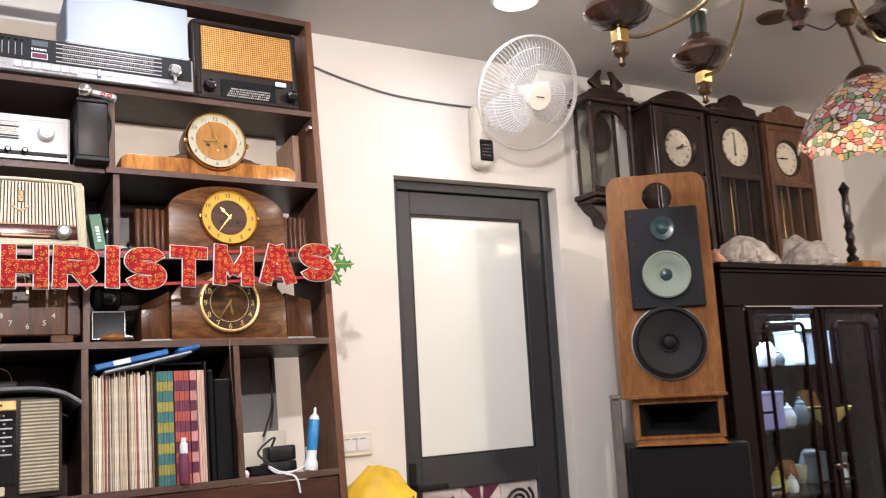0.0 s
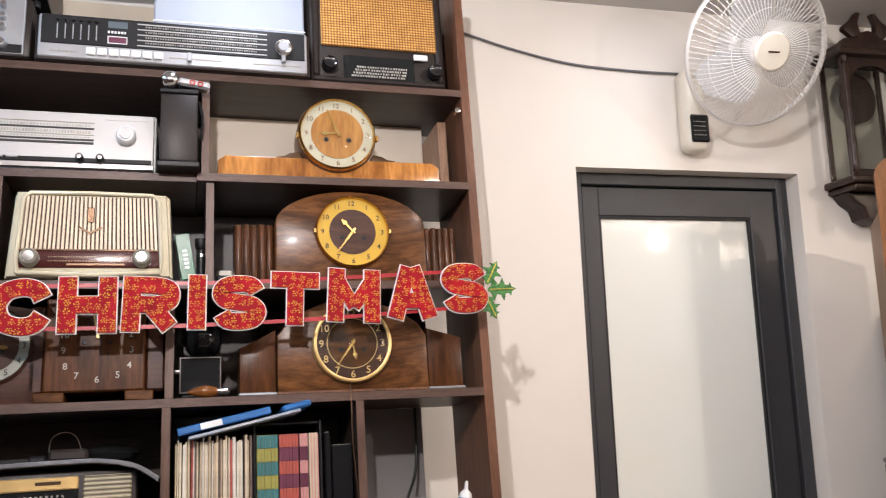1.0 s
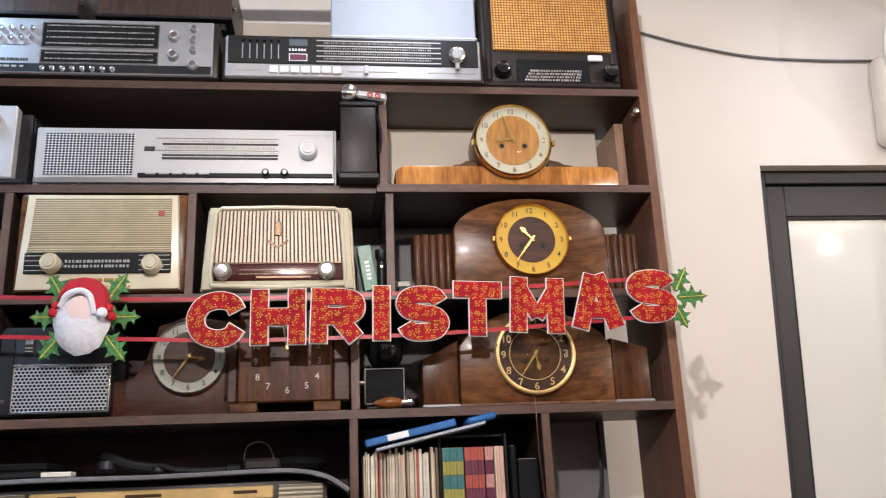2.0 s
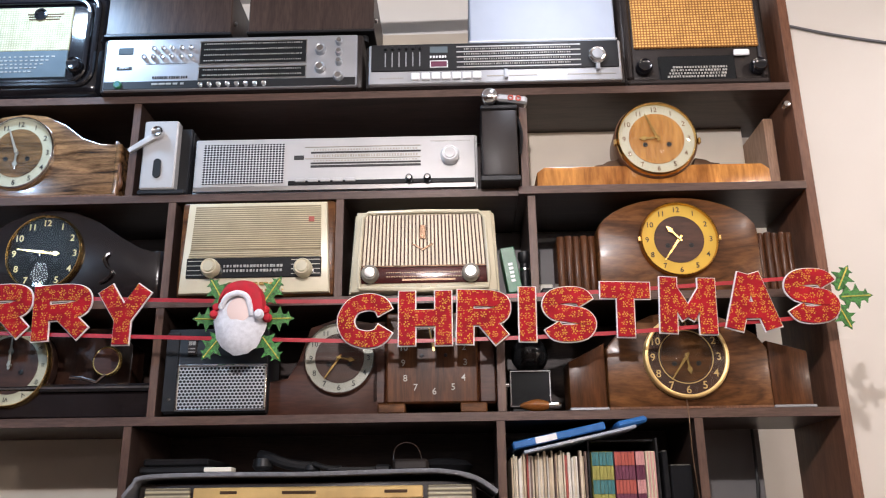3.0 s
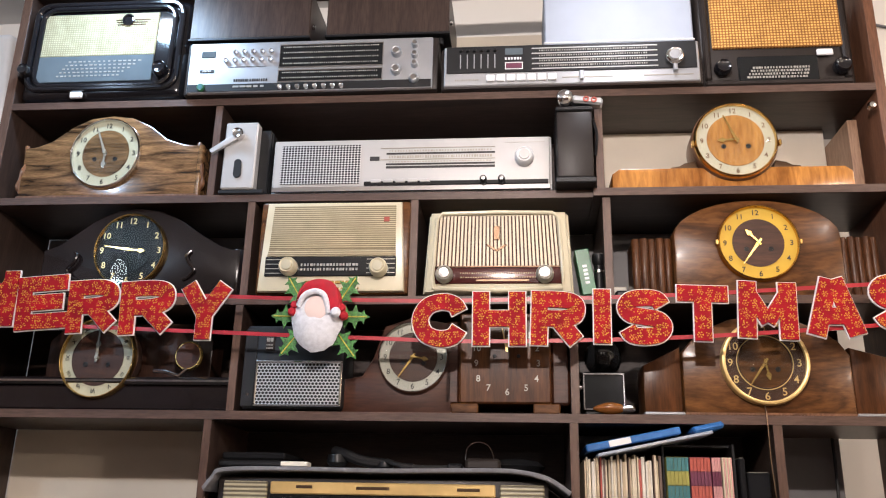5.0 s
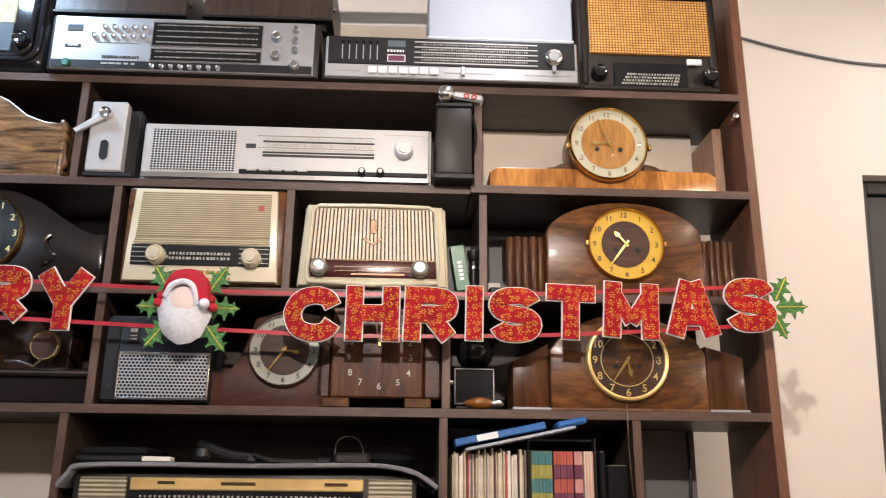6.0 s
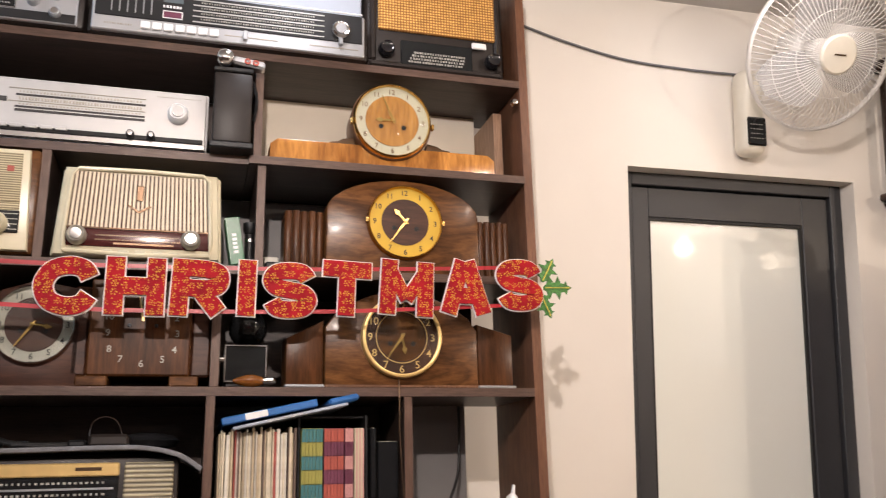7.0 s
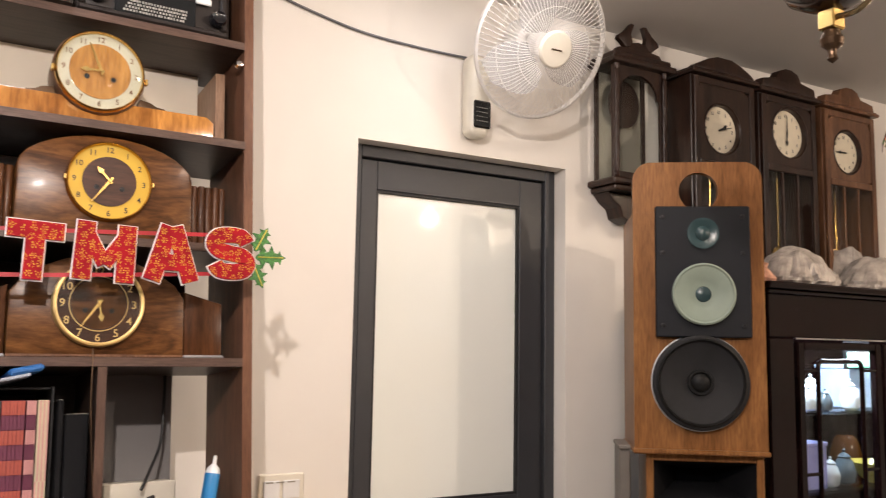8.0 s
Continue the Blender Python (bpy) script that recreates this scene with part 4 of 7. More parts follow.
part("meter", box(-1.362, -1.33, -0.0226, -0.0205, 2.212, 2.228, 0.001), M_DIALGREY, fp)
part("stereo_sign", box(-1.362, -1.33, -0.0224, -0.0205, 2.177, 2.184, 0.0004), M_INK, fp)
part("stereo_letters", lettering("stereo", 0.0075, -1.346, -0.0227, 2.181, 0.0003), M_WHITE, fp)
for row, (zz, xx) in enumerate(((2.222, -1.285), (2.203, -1.305))):
    for i in range(5 + row):
        knob(fp, xx + 0.0195 * i, -0.021, zz, 0.0055, 0.008, M_CHROME, name="push_knob")
part("function_bars", bars(-1.30, -1.215, 2.189, -0.0217, 10, 0.0018, 8), M_INK, fp)
for i in range(8):
    knob(fp, -1.182 + 0.0187 * i, -0.021, 2.139, 0.006, 0.007, M_CHROME, name="push_button")
knob(fp, -1.355, -0.022, B1 + 0.013, 0.0085, 0.006, M_GREEN, M_TEAL, "jack")
for x, z, rr in ((-0.938, 2.212, 0.0115), (-0.938, 2.171, 0.0115), (-0.9, 2.229, 0.0075), (-0.9, 2.205, 0.0075), (-0.9, 2.183, 0.0075), (-0.9, 2.15, 0.0105)):
    knob(fp, x, -0.021, z, rr, 0.012, M_SILVER, M_CHROME)

# long black and silver tuner with slide controls
r = thing("tuner_receiver", (-0.58, 0.1, B1), "black and silver tuner receiver with slide controls and a chrome dial", "receiver", "old radios")
part("case", box(-0.845, -0.325, -0.012, 0.2, B1, 2.222, 0.003, 2), M_BROWNBAKE, r)
fp = part("front_panel", box(-0.838, -0.332, -0.0235, -0.011, B1 + 0.001, 2.219, 0.002), M_SILVER, r)
bk = part("black_panel", box(-0.833, -0.337, -0.0255, -0.0232, 2.158, 2.2185, 0.001), M_BLACK, fp)
for i in range(6):
    part("slot", box(-0.8055 + 0.014 * i, -0.8035 + 0.014 * i, -0.0265, -0.0254, 2.168, 2.2, 0.0003), M_GREYBOX, bk)
    part("slider", cyl((-0.804 + 0.014 * i, -0.0255, 2.208), 0.0035, 0.006, "y", 12, 0.0005), M_BLACK, bk)
part("meter", box(-0.714, -0.678, -0.0266, -0.0254, 2.197, 2.212, 0.0006), M_DIALGREY, bk)
part("red_meter", joined(box(-0.712, -0.68, -0.0268, -0.0254, 2.166, 2.178, 0.0006)), M_WINE, bk)
part("meter_trim", ring_panel(-0.714, -0.678, 2.164, 2.18, 0.0018, -0.027, -0.0254, 0.0003), M_WHITE, bk)
part("maker_bars", bars(-0.714, -0.678, 2.1885, -0.026, 4, 0.005, 3, 0.9), M_WHITE, bk)
for i in range(5):
    part("scale_line", box(-0.66, -0.412, -0.0264, -0.0254, 2.163 + 0.0115 * i, 2.1655 + 0.0115 * i, 0.0002), M_LIGHTPL, bk)
    if i < 4:
        part("scale_print", bars(-0.645, -0.43, 2.1705 + 0.0115 * i, -0.026, 28, 0.003, 80 + i, 0.7), M_SCALE, bk)
knob(bk, -0.380, -0.0255, 2.182, 0.0185, 0.012, M_CHROME, M_SILVER)
for i in range(7):
    part("push_key", box(-0.752 + 0.0206 * i, -0.735 + 0.0206 * i, -0.030, -0.0232, 2.137, 2.152, 0.0015), M_WHITE, fp)
part("maker_bars", bars(-0.815, -0.765, 2.143, -0.0242, 7, 0.003, 9), M_GREYDIAL, fp)
for a, b in ((-0.6, -0.5), (-0.44, -0.345)):
    part("slide_groove", box(a, b, -0.0242, -0.0232, 2.1435, 2.1455, 0), M_GREYDIAL, fp)
part("slider", box(-0.566, -0.558, -0.033, -0.0232, 2.136, 2.155, 0.001), M_SILVER, fp)
part("slider", box(-0.384, -0.376, -0.033, -0.0232, 2.15, 2.169, 0.001), M_SILVER, fp)

wb = thing("white_carton", (-0.48, 0.1, 2.226), "plain white cardboard carton lying on the tuner", "box")
part("carton", box(-0.632, -0.332, 0.01, 0.2, 2.2265, 2.39, 0.003), M_PAPER, wb)
part("lid_edge", box(-0.634, -0.33, 0.008, 0.202, 2.2415, 2.2445, 0.0008), M_WHITE, wb)

# black set with woven cane front
r = thing("tube_radio", (-0.175, 0.1, B1), "dark brown valve radio with tan woven cane front", "radio", "old radios")
part("case", box(-0.323, -0.026, 0.018, 0.21, B1 + 0.003, 2.375, 0.012, 3), M_BROWNBAKE, r)
part("front_frame", ring_panel(-0.315, -0.034, B1 + 0.006, 2.37, 0.014, 0.010, 0.022, 0.004), M_BROWNBAKE, r)
part("cane_front", box(-0.296, -0.045, 0.012, 0.02, 2.221, 2.352, 0.002), M_CANE, r)
sc = part("scale_glass", box(-0.25, -0.098, 0.010, 0.02, 2.143, 2.2, 0.002), M_DIALGLASS, r)
part("scale_print", joined(*[bars(-0.235 + 0.004 * i, -0.118 + 0.002 * i, 2.152 + 0.007 * i, 0.0096, 12, 0.0045, 20 + i, 0.8) for i in range(4)]), M_SCALE, sc)
part("tan_inset", box(-0.315, -0.034, 0.012, 0.02, B1 + 0.01, B1 + 0.018, 0.001), M_BROWNBAKE, r)
knob(r, -0.281, 0.014, 2.173, 0.0165, 0.02, M_BAKE)
knob(r, -0.055, 0.014, 2.171, 0.0165, 0.02, M_BAKE)
part("paper_tag", box(-0.099, -0.068, 0.006, 0.012, 2.197, 2.211, 0.002), M_WHITE, r, "white paper tag")

# silver box with a lever
r = thing("film_projector", (-1.26, 0.06, B2), "small silver and black hand projector with a lever", "projector")
part("front_plate", box(-1.296, -1.226, -0.006, 0.02, B2 + 0.010, 2.07, 0.003), M_LIGHTPL, r)
for i in range(11):
    part("rib", box(-1.29, -1.205 + 0.001 * (i % 2), 0.02 + 0.012 * i, 0.0315 + 0.012 * i, B2 + 0.006, 2.064, 0.0025), M_BLACK, r)
lv = part("lever", prism([(-1.268, 2.043), (-1.262, 2.031), (-1.318, 1.998), (-1.324, 2.006)], -0.016, -0.009, 0.001), M_LIGHTPL, r)
knob(lv, -1.265, -0.008, 2.041, 0.0125, 0.014, M_CHROME)
part("socket", prism([(-1.262 + 0.008 * math.cos(a * 0.4), 1.967 + (0.012 if math.sin(a * 0.4) > 0 else -0.012) + 0.008 * math.sin(a * 0.4)) for a in range(16)], -0.009, -0.004), M_BLACK, r)
part("base", box(-1.3, -1.205, -0.004, 0.15, B2, B2 + 0.0095, 0.002), M_BLACK, r)
part("top_tube", cyl((-1.27, 0.03, 2.067), 0.006, 0.010, "z", 14), M_BLACK, r)

# long pale radio
r = thing("table_radio", (-0.91, 0.1, B2), "long low pale grey radio with punched grille and narrow scales", "radio", "old radios")
part("case", box(-1.196, -0.622, 0.02, 0.2, B2 + 0.004, 2.038, 0.004, 2), M_WHITE, r)
fp = part("front_panel", box(-1.192, -0.626, 0.012, 0.021, B2 + 0.014, 2.034, 0.002), M_LIGHTPL, r)
part("grille", box(-1.176, -1.009, 0.0095, 0.0125, B2 + 0.024, 2.022, 0.001), M_GRILLEL, fp)
part("base_strip", box(-1.192, -0.626, 0.009, 0.013, B2 + 0.007, B2 + 0.018, 0.001), M_CHROME, fp)
ks = part("key_strip", box(-1.0, -0.63, 0.0095, 0.0128, B2 + 0.019, B2 + 0.028, 0.001), M_DIALGLASS, fp)
for i in range(5):
    part("key", box(-0.985 + 0.025 * i, -0.965 + 0.025 * i, 0.006, 0.0125, B2 + 0.024, B2 + 0.031, 0.001), M_LIGHTPL, ks)
for z, h, c1 in ((2.013, 0.0018, M_GREYDIAL), (2.0, 0.0035, M_INK), (1.988, 0.0018, M_GREYDIAL), (1.977, 0.0035, M_INK), (1.97, 0.0045, M_INK)):
    part("scale_line", box(-0.958 + (0.002 if h > 0.003 else -0.01), -0.735, 0.0108, 0.0125, z, z + h, 0.0002), c1, fp)
part("scale_print", joined(bars(-0.95, -0.74, 2.0075, 0.0115, 22, 0.003, 31), bars(-0.95, -0.74, 1.9945, 0.0115, 24, 0.005, 32, 0.85), bars(-0.95, -0.74, 1.984, 0.0115, 20, 0.002, 33)), M_GREYDIAL, fp)
part("badge", box(-0.99, -0.97, 0.0105, 0.0125, 1.987, 1.996, 0.0004), M_INK, fp)
part("maker_bars", bars(-0.715, -0.635, 2.022, 0.0113, 12, 0.0015, 34), M_GREYDIAL, fp)
knob(fp, -0.677, 0.012, 1.988, 0.0185, 0.02, M_WHITE, M_LIGHTPL)
knob(ks, -0.758, 0.0095, B2 + 0.026, 0.0075, 0.014, M_BLACK, M_CHROME)
knob(ks, -0.722, 0.0095, B2 + 0.026, 0.0075, 0.014, M_BLACK, M_CHROME)

r = thing("leather_case", (-0.578, 0.03, B2), "upright black leather camera case on the shelf", "case")
part("body", box(-0.614, -0.545, -0.035, 0.1, B2 + 0.012, 2.064, 0.004, 2), M_BROWNBAKE, r)
part("lid", box(-0.615, -0.544, -0.037, 0.102, 2.0645, 2.074, 0.002), M_BLACK, r)
part("bottom", box(-0.618, -0.541, -0.038, 0.104, B2, B2 + 0.0115, 0.002), M_BLACK, r)
part("strap", tube(smoothed([(-0.543, -0.01, 2.06), (-0.536, -0.02, 2.02), (-0.539, -0.01, 1.98)], 5), 0.003, 6), M_BLACK, r)
r = thing("torch", (-0.575, -0.02, 2.074), "small chrome torch lying on the leather case", "torch")
part("head", lathe([(0.006, -0.028), (0.013, -0.014), (0.0165, -0.002), (0.0168, 0.006), (0.0145, 0.0115), (0.009, 0.0155), (0.0, 0.0172)], (-0.597, -0.034, 2.091), "y", 28), M_CHROME, r)
part("body", moved(box(-0.03, 0.03, 0, 0.025, -0.008, 0.008, 0.004), Matrix.Translation((-0.553, -0.036, 2.088)) @ Matrix.Rotation(radians(8), 4, "Y")), M_SILVER, r)
for i in range(2):
    part("ring", lathe([(0.006, 0), (0.006, 0.003), (0.003, 0.003), (0.003, 0)], (-0.556 + 0.015 * i, -0.036, 2.088 - 0.002 * i), "y", 14, True), M_RUST, r, "dull red ring")

# radio with ribbed cloth front
r = thing("table_radio", (-1.05, 0.1, B3), "walnut table radio with ribbed beige cloth and cream knobs", "radio", "old radios")
part("case", box(-1.203, -0.9, -0.004, 0.2, B3 + 0.002, 1.894, 0.006, 2), M_WALNUT, r)
fr = [(-1.196, B3 + 0.006), (-0.907, B3 + 0.006), (-0.916, 1.889), (-1.187, 1.889)]
part("cream_surround", prism(fr, -0.014, -0.003, 0.004), M_CREAM, r)
part("cloth", prism([(-1.177, 1.793), (-0.925, 1.793), (-0.927, 1.881), (-1.172, 1.881)], -0.0165, -0.012, 0.001), M_CLOTHA, r)
part("mesh_lower", prism([(-1.18, 1.779), (-0.924, 1.779), (-0.925, 1.7925), (-1.177, 1.7925)], -0.0168, -0.012, 0.001), M_CLOTHA, r)
sc = part("scale_glass", box(-1.182, -0.923, -0.0175, -0.012, 1.739, 1.7775, 0.001), M_DIALGLASS, r)
part("scale_print", joined(*[bars(-1.11, -0.995, 1.752 + 0.009 * i, -0.018, 11, 0.005, 50 + i, 0.8) for i in range(2)]), M_SCALE, sc)
for i in range(4):
    part("scale_line", joined(box(-1.18, -1.125, -0.0179, -0.0173, 1.744 + 0.009 * i, 1.7455 + 0.009 * i, 0), box(-0.98, -0.925, -0.0179, -0.0173, 1.744 + 0.009 * i, 1.7455 + 0.009 * i, 0)), M_GREYDIAL, sc)
knob(r, -1.133, -0.017, 1.756, 0.0175, 0.022, M_CREAM, M_IVORY)
knob(r, -0.956, -0.017, 1.753, 0.0175, 0.022, M_CREAM, M_IVORY)
part("keys", joined(*[box(-1.10 + 0.02 * i, -1.083 + 0.02 * i, -0.017, -0.013, 1.724, 1.73, 0.001) for i in range(5)]), M_BRASS, r)
part("maker_bars", bars(-1.1, -0.99, 1.7155, -0.0145, 10, 0.003, 52), M_BRASS, r)
part("red_badge", box(-0.95, -0.939, -0.0175, -0.016, 1.847, 1.857, 0.0005), M_RUST, r)

# cream radio with slatted front
r = thing("table_radio", (-0.73, 0.1, B3), "cream plastic radio with slatted front and maroon scale", "radio", "old radios")
shell = [(-0.872, B3 + 0.003), (-0.587, B3 + 0.003), (-0.594, 1.862), (-0.602, 1.869), (-0.73, 1.872), (-0.854, 1.869), (-0.862, 1.862)]
part("case", prism(shell, 0.0, 0.19, 0.004), M_CREAM, r)
rim = [(-0.868, B3 + 0.004), (-0.591, B3 + 0.004), (-0.6, 1.866), (-0.73, 1.869), (-0.858, 1.866)]
part("bezel", prism(rim, -0.010, 0.002, 0.005), M_CREAM, r)
part("rim", tube([(x4, -0.0125, z4) for x4, z4 in ((-0.85, 1.715), (-0.853, 1.74), (-0.846, 1.852), (-0.835, 1.8625), (-0.73, 1.8645), (-0.625, 1.8625), (-0.614, 1.852), (-0.607, 1.74), (-0.609, 1.715), (-0.73, 1.71), (-0.85, 1.715), (-0.853, 1.74))], 0.0042, 10), M_CREAM, r, "raised cream rim")
part("backing", prism([(-0.847, 1.758), (-0.612, 1.758), (-0.618, 1.858), (-0.842, 1.858)], -0.0115, -0.008), M_SLATBACK, r)
for i in range(32):
    u = (i + 0.5) / 32
    xb, xt = -0.846 + 0.233 * u, -0.841 + 0.222 * u
    part("slat", prism([(xb - 0.0022, 1.758), (xb + 0.0022, 1.758), (xt + 0.0021, 1.8575), (xt - 0.0021, 1.8575)], -0.0145, -0.0112), M_SLAT, r)
part("badge", joined(box(-0.737, -0.725, -0.0165, -0.014, 1.808, 1.836, 0.001), prism([(-0.751, 1.798), (-0.731, 1.785), (-0.711, 1.798), (-0.713, 1.8), (-0.731, 1.789), (-0.749, 1.8)], -0.0165, -0.014)), M_BRONZE, r)
part("scale_panel", prism([(-0.85, 1.724), (-0.61, 1.724), (-0.611, 1.755), (-0.848, 1.755)], -0.0125, -0.008, 0.001), M_MAROON, r)
part("scale_print", joined(bars(-0.80, -0.655, 1.744, -0.0131, 20, 0.002, 61), bars(-0.80, -0.655, 1.736, -0.0131, 18, 0.002, 62)), M_BRONZE, r)
part("scale_inset", box(-0.77, -0.67, -0.0136, -0.012, 1.728, 1.732, 0.0003), M_BRONZE, r)
part("trim", box(-0.85, -0.608, -0.0135, -0.009, 1.7555, 1.758, 0.0004), M_BRONZE, r)
knob(r, -0.83, -0.011, 1.7405, 0.0165, 0.02, M_GREYDIAL, M_CHROME)
knob(r, -0.641, -0.011, 1.7405, 0.0165, 0.02, M_GREYDIAL, M_CHROME)
part("keys", joined(*[box(-0.79 + 0.028 * i, -0.772 + 0.028 * i, -0.013, -0.009, 1.713, 1.719, 0.001) for i in range(5)]), M_IVORY, r)

# small boxes beside it
r = thing("small_carton", (-0.565, 0.03, B3), "small dark green carton leaning beside the radio", "box")
part("carton", moved(joined(box(-0.013, 0.013, 0, 0.05, 0, 0.088, 0.001)), Matrix.Translation((-0.558, -0.002, B3 + 0.002)) @ Matrix.Rotation(radians(-9), 4, "Y")), M_GREEN, r)
part("print_bars", moved(joined(*[box(-0.004, 0.004, -0.0008, 0.0, 0.02 + 0.008 * i, 0.025 + 0.008 * i, 0) for i in range(5)]), Matrix.Translation((-0.558, -0.002, B3 + 0.002)) @ Matrix.Rotation(radians(-9), 4, "Y")), M_WHITE, r)
r = thing("small_torch", (-0.538, 0.04, B3), "small black torch standing beside the carton", "torch")
part("barrel", cyl((-0.536, 0.045, B3), 0.009, 0.07, "z", 18), M_BLACK, r)
part("head", lathe([(0.009, 0.07), (0.0125, 0.078), (0.0125, 0.092), (0.0, 0.093)], (-0.536, 0.045, B3), "z", 18), M_BLACK, r)
part("ring", cyl((-0.536, 0.045, B3 + 0.055), 0.0096, 0.006, "z", 18, 0.0005), M_CHROME, r)
r = thing("white_carton", (-0.49, 0.15, B3), "small white carton at the back of the shelf", "box")
part("carton", box(-0.505, -0.475, 0.12, 0.2, B3, B3 + 0.05, 0.002), M_OFFW, r)
r = thing("black_gadget", (-0.49, 0.05, B3), "small black gadget lying on the shelf", "gadget")
part("body", box(-0.508, -0.478, 0.03, 0.09, B3, B3 + 0.018, 0.004), M_BLACK, r)

# portable with punched grille
r = thing("portable_radio", (-1.11, 0.06, B4), "black portable radio with punched silver grille", "radio", "old radios")
part("case", box(-1.212, -1.018, 0.002, 0.1, B4 + 0.003, 1.648, 0.006, 2), M_BLACK, r)
part("side_plate", box(-1.2125, -1.188, 0.0, 0.004, B4 + 0.008, 1.64, 0.001), M_BLACK, r)
g = part("grille", box(-1.184, -1.021, -0.006, 0.003, B4 + 0.010, 1.577, 0.002), M_GRILLED, r)
part("grille_trim", ring_panel(-1.186, -1.019, B4 + 0.008, 1.58, 0.004, -0.0075, 0.002, 0.001), M_CHROME, r)
part("screw", joined(cyl((-1.2, 0.0005, B4 + 0.03), 0.003, 0.002, "y", 12, 0.0004), cyl((-1.2, 0.0005, 1.63), 0.003, 0.002, "y", 12, 0.0004)), M_CHROME, r)
part("maker_badge", joined(box(-1.172, -1.155, 0.0, 0.003, 1.598, 1.632, 0.0005)), M_BROWNBAKE, r)
part("badge_bars", joined(bars(-1.17, -1.157, 1.62, -0.0005, 3, 0.007, 71, 0.9), bars(-1.17, -1.157, 1.61, -0.0005, 4, 0.002, 72, 0.9), bars(-1.17, -1.157, 1.604, -0.0005, 3, 0.002, 73, 0.9)), M_SCALE, r)

# old slide viewer, globe and bulb
r = thing("slide_viewer", (-0.535, 0.06, B4), "black slide viewer with a chrome-edged square screen", "viewer")
part("body", box(-0.572, -0.499, 0.045, 0.13, B4 + 0.002, 1.57, 0.004), M_BLACK, r)
part("screen_frame", ring_panel(-0.573, -0.498, B4 + 0.012, 1.567, 0.003, 0.038, 0.047, 0.0006), M_CHROME, r)
part("screen", box(-0.570, -0.501, 0.0415, 0.0455, B4 + 0.015, 1.564, 0.0), M_DIALGLASS, r)
part("knob", cyl((-0.584, 0.06, B4 + 0.055), 0.006, 0.012, "x", 14), M_CHROME, r)
r = thing("glass_globe", (-0.53, 0.1, 1.57), "dark smoked glass globe on the viewer", "ornament")
part("globe", lathe([(0.001, 0)] + [(0.036 * math.sin(math.pi * i / 12), 0.036 - 0.036 * math.cos(math.pi * i / 12)) for i in range(1, 12)] + [(0.001, 0.072)], (-0.53, 0.1, 1.57), "z", 28), M_DIALGLASS, r)
r = thing("light_bulb", (-0.52, 0.015, B4), "amber candle bulb lying on the shelf edge", "bulb")
part("bulb", lathe([(0.002, -0.03), (0.006, -0.022), (0.0105, -0.008), (0.0115, 0.004), (0.009, 0.016), (0.0065, 0.022)], (-0.528, 0.018, B4 + 0.012), "x", 20), M_AMBER, r, "amber glass")
part("cap", lathe([(0.0065, 0.022), (0.007, 0.024), (0.007, 0.04), (0.004, 0.044), (0.0, 0.046)], (-0.528, 0.018, B4 + 0.012), "x", 18), M_CHROME, r, "metal screw cap")

# ---- lower shelf: records, folders, old set, chargers ----
def sleeve(x, w, h, y, tone, lean_deg=0.0):
    """One record sleeve on edge, its worn spine to the front."""
    bm = moved(joined(box(-w / 2, w / 2, 0, 0.215, 0, h, 0.0006)), Matrix.Translation((x, y, B5)) @ Matrix.Rotation(radians(lean_deg), 4, "Y"))
    return solo("record_sleeve", bm, tone, (x, y, B5), "worn cream paper record sleeve standing on edge", "record", "row of record sleeves")


SLEEVES = [plain("sleeve_cream", (0.62, 0.54, 0.4), 0.7, vary=0.2, scale=40), plain("sleeve_tan", (0.45, 0.36, 0.24), 0.7, vary=0.2, scale=40), plain("sleeve_white", (0.66, 0.62, 0.54), 0.7, vary=0.15, scale=40),
           plain("sleeve_dark", (0.12, 0.08, 0.06), 0.6, vary=0.3, scale=40), plain("sleeve_red", (0.34, 0.07, 0.05), 0.6, vary=0.3, scale=40)]
rs = random.Random(4)
x = -0.577
while x < -0.448:
    w = rs.uniform(0.0028, 0.0062)
    sleeve(x + w / 2, w - 0.0006, rs.uniform(0.252, 0.266), 0.008 + rs.uniform(0, 0.006), SLEEVES[rs.choice([0, 0, 1, 2, 2, 0, 3, 1, 4])], rs.uniform(-0.3, 0.3))
    x += w
fb = thing("file_box", (-0.38, 0.1, B5), "black open file box holding checked folders", "file box")
part("side", box(-0.442, -0.438, 0.02, 0.22, B5, 1.44, 0.0005), M_BLACK, fb)
part("side", box(-0.322, -0.318, 0.02, 0.22, B5, 1.44, 0.0005), M_BLACK, fb)
part("top", box(-0.438, -0.322, 0.04, 0.22, 1.436, 1.44, 0.0005), M_BLACK, fb)
part("back", box(-0.438, -0.322, 0.215, 0.219, B5, 1.436, 0), M_BLACK, fb)
for xa, xb, tones, n in ((-0.4365, -0.399, (M_TEAL, M_OLIVE), 11), (-0.397, -0.362, (M_RUST, M_WINE), 11), (-0.360, -0.345, (M_PINK, M_WINE), 11), (-0.343, -0.326, (M_PINK, M_CREAM), 2)):
    f = thing("checked_folder", ((xa + xb) / 2, 0.1, B5), "stack of checked card folders with coloured spines", "folder", "checked folders")
    h = 0.262
    part("cover", box(xa, xb, 0.012, 0.2, B5, B5 + h, 0.001), tones[1], f)
    k = 6
    for j in range(n):
        for i in range(k):
            u = (xb - xa) / k
            part("check_strip", box(xa + u * i + 0.0003, xa + u * (i + 1) - 0.0003, 0.0095 + 0.0008 * (i % 2), 0.0125, B5 + h / n * j, B5 + h / n * (j + 1) - 0.0008, 0.0002), tones[(j + (0 if n > 2 else i)) % 2], f)
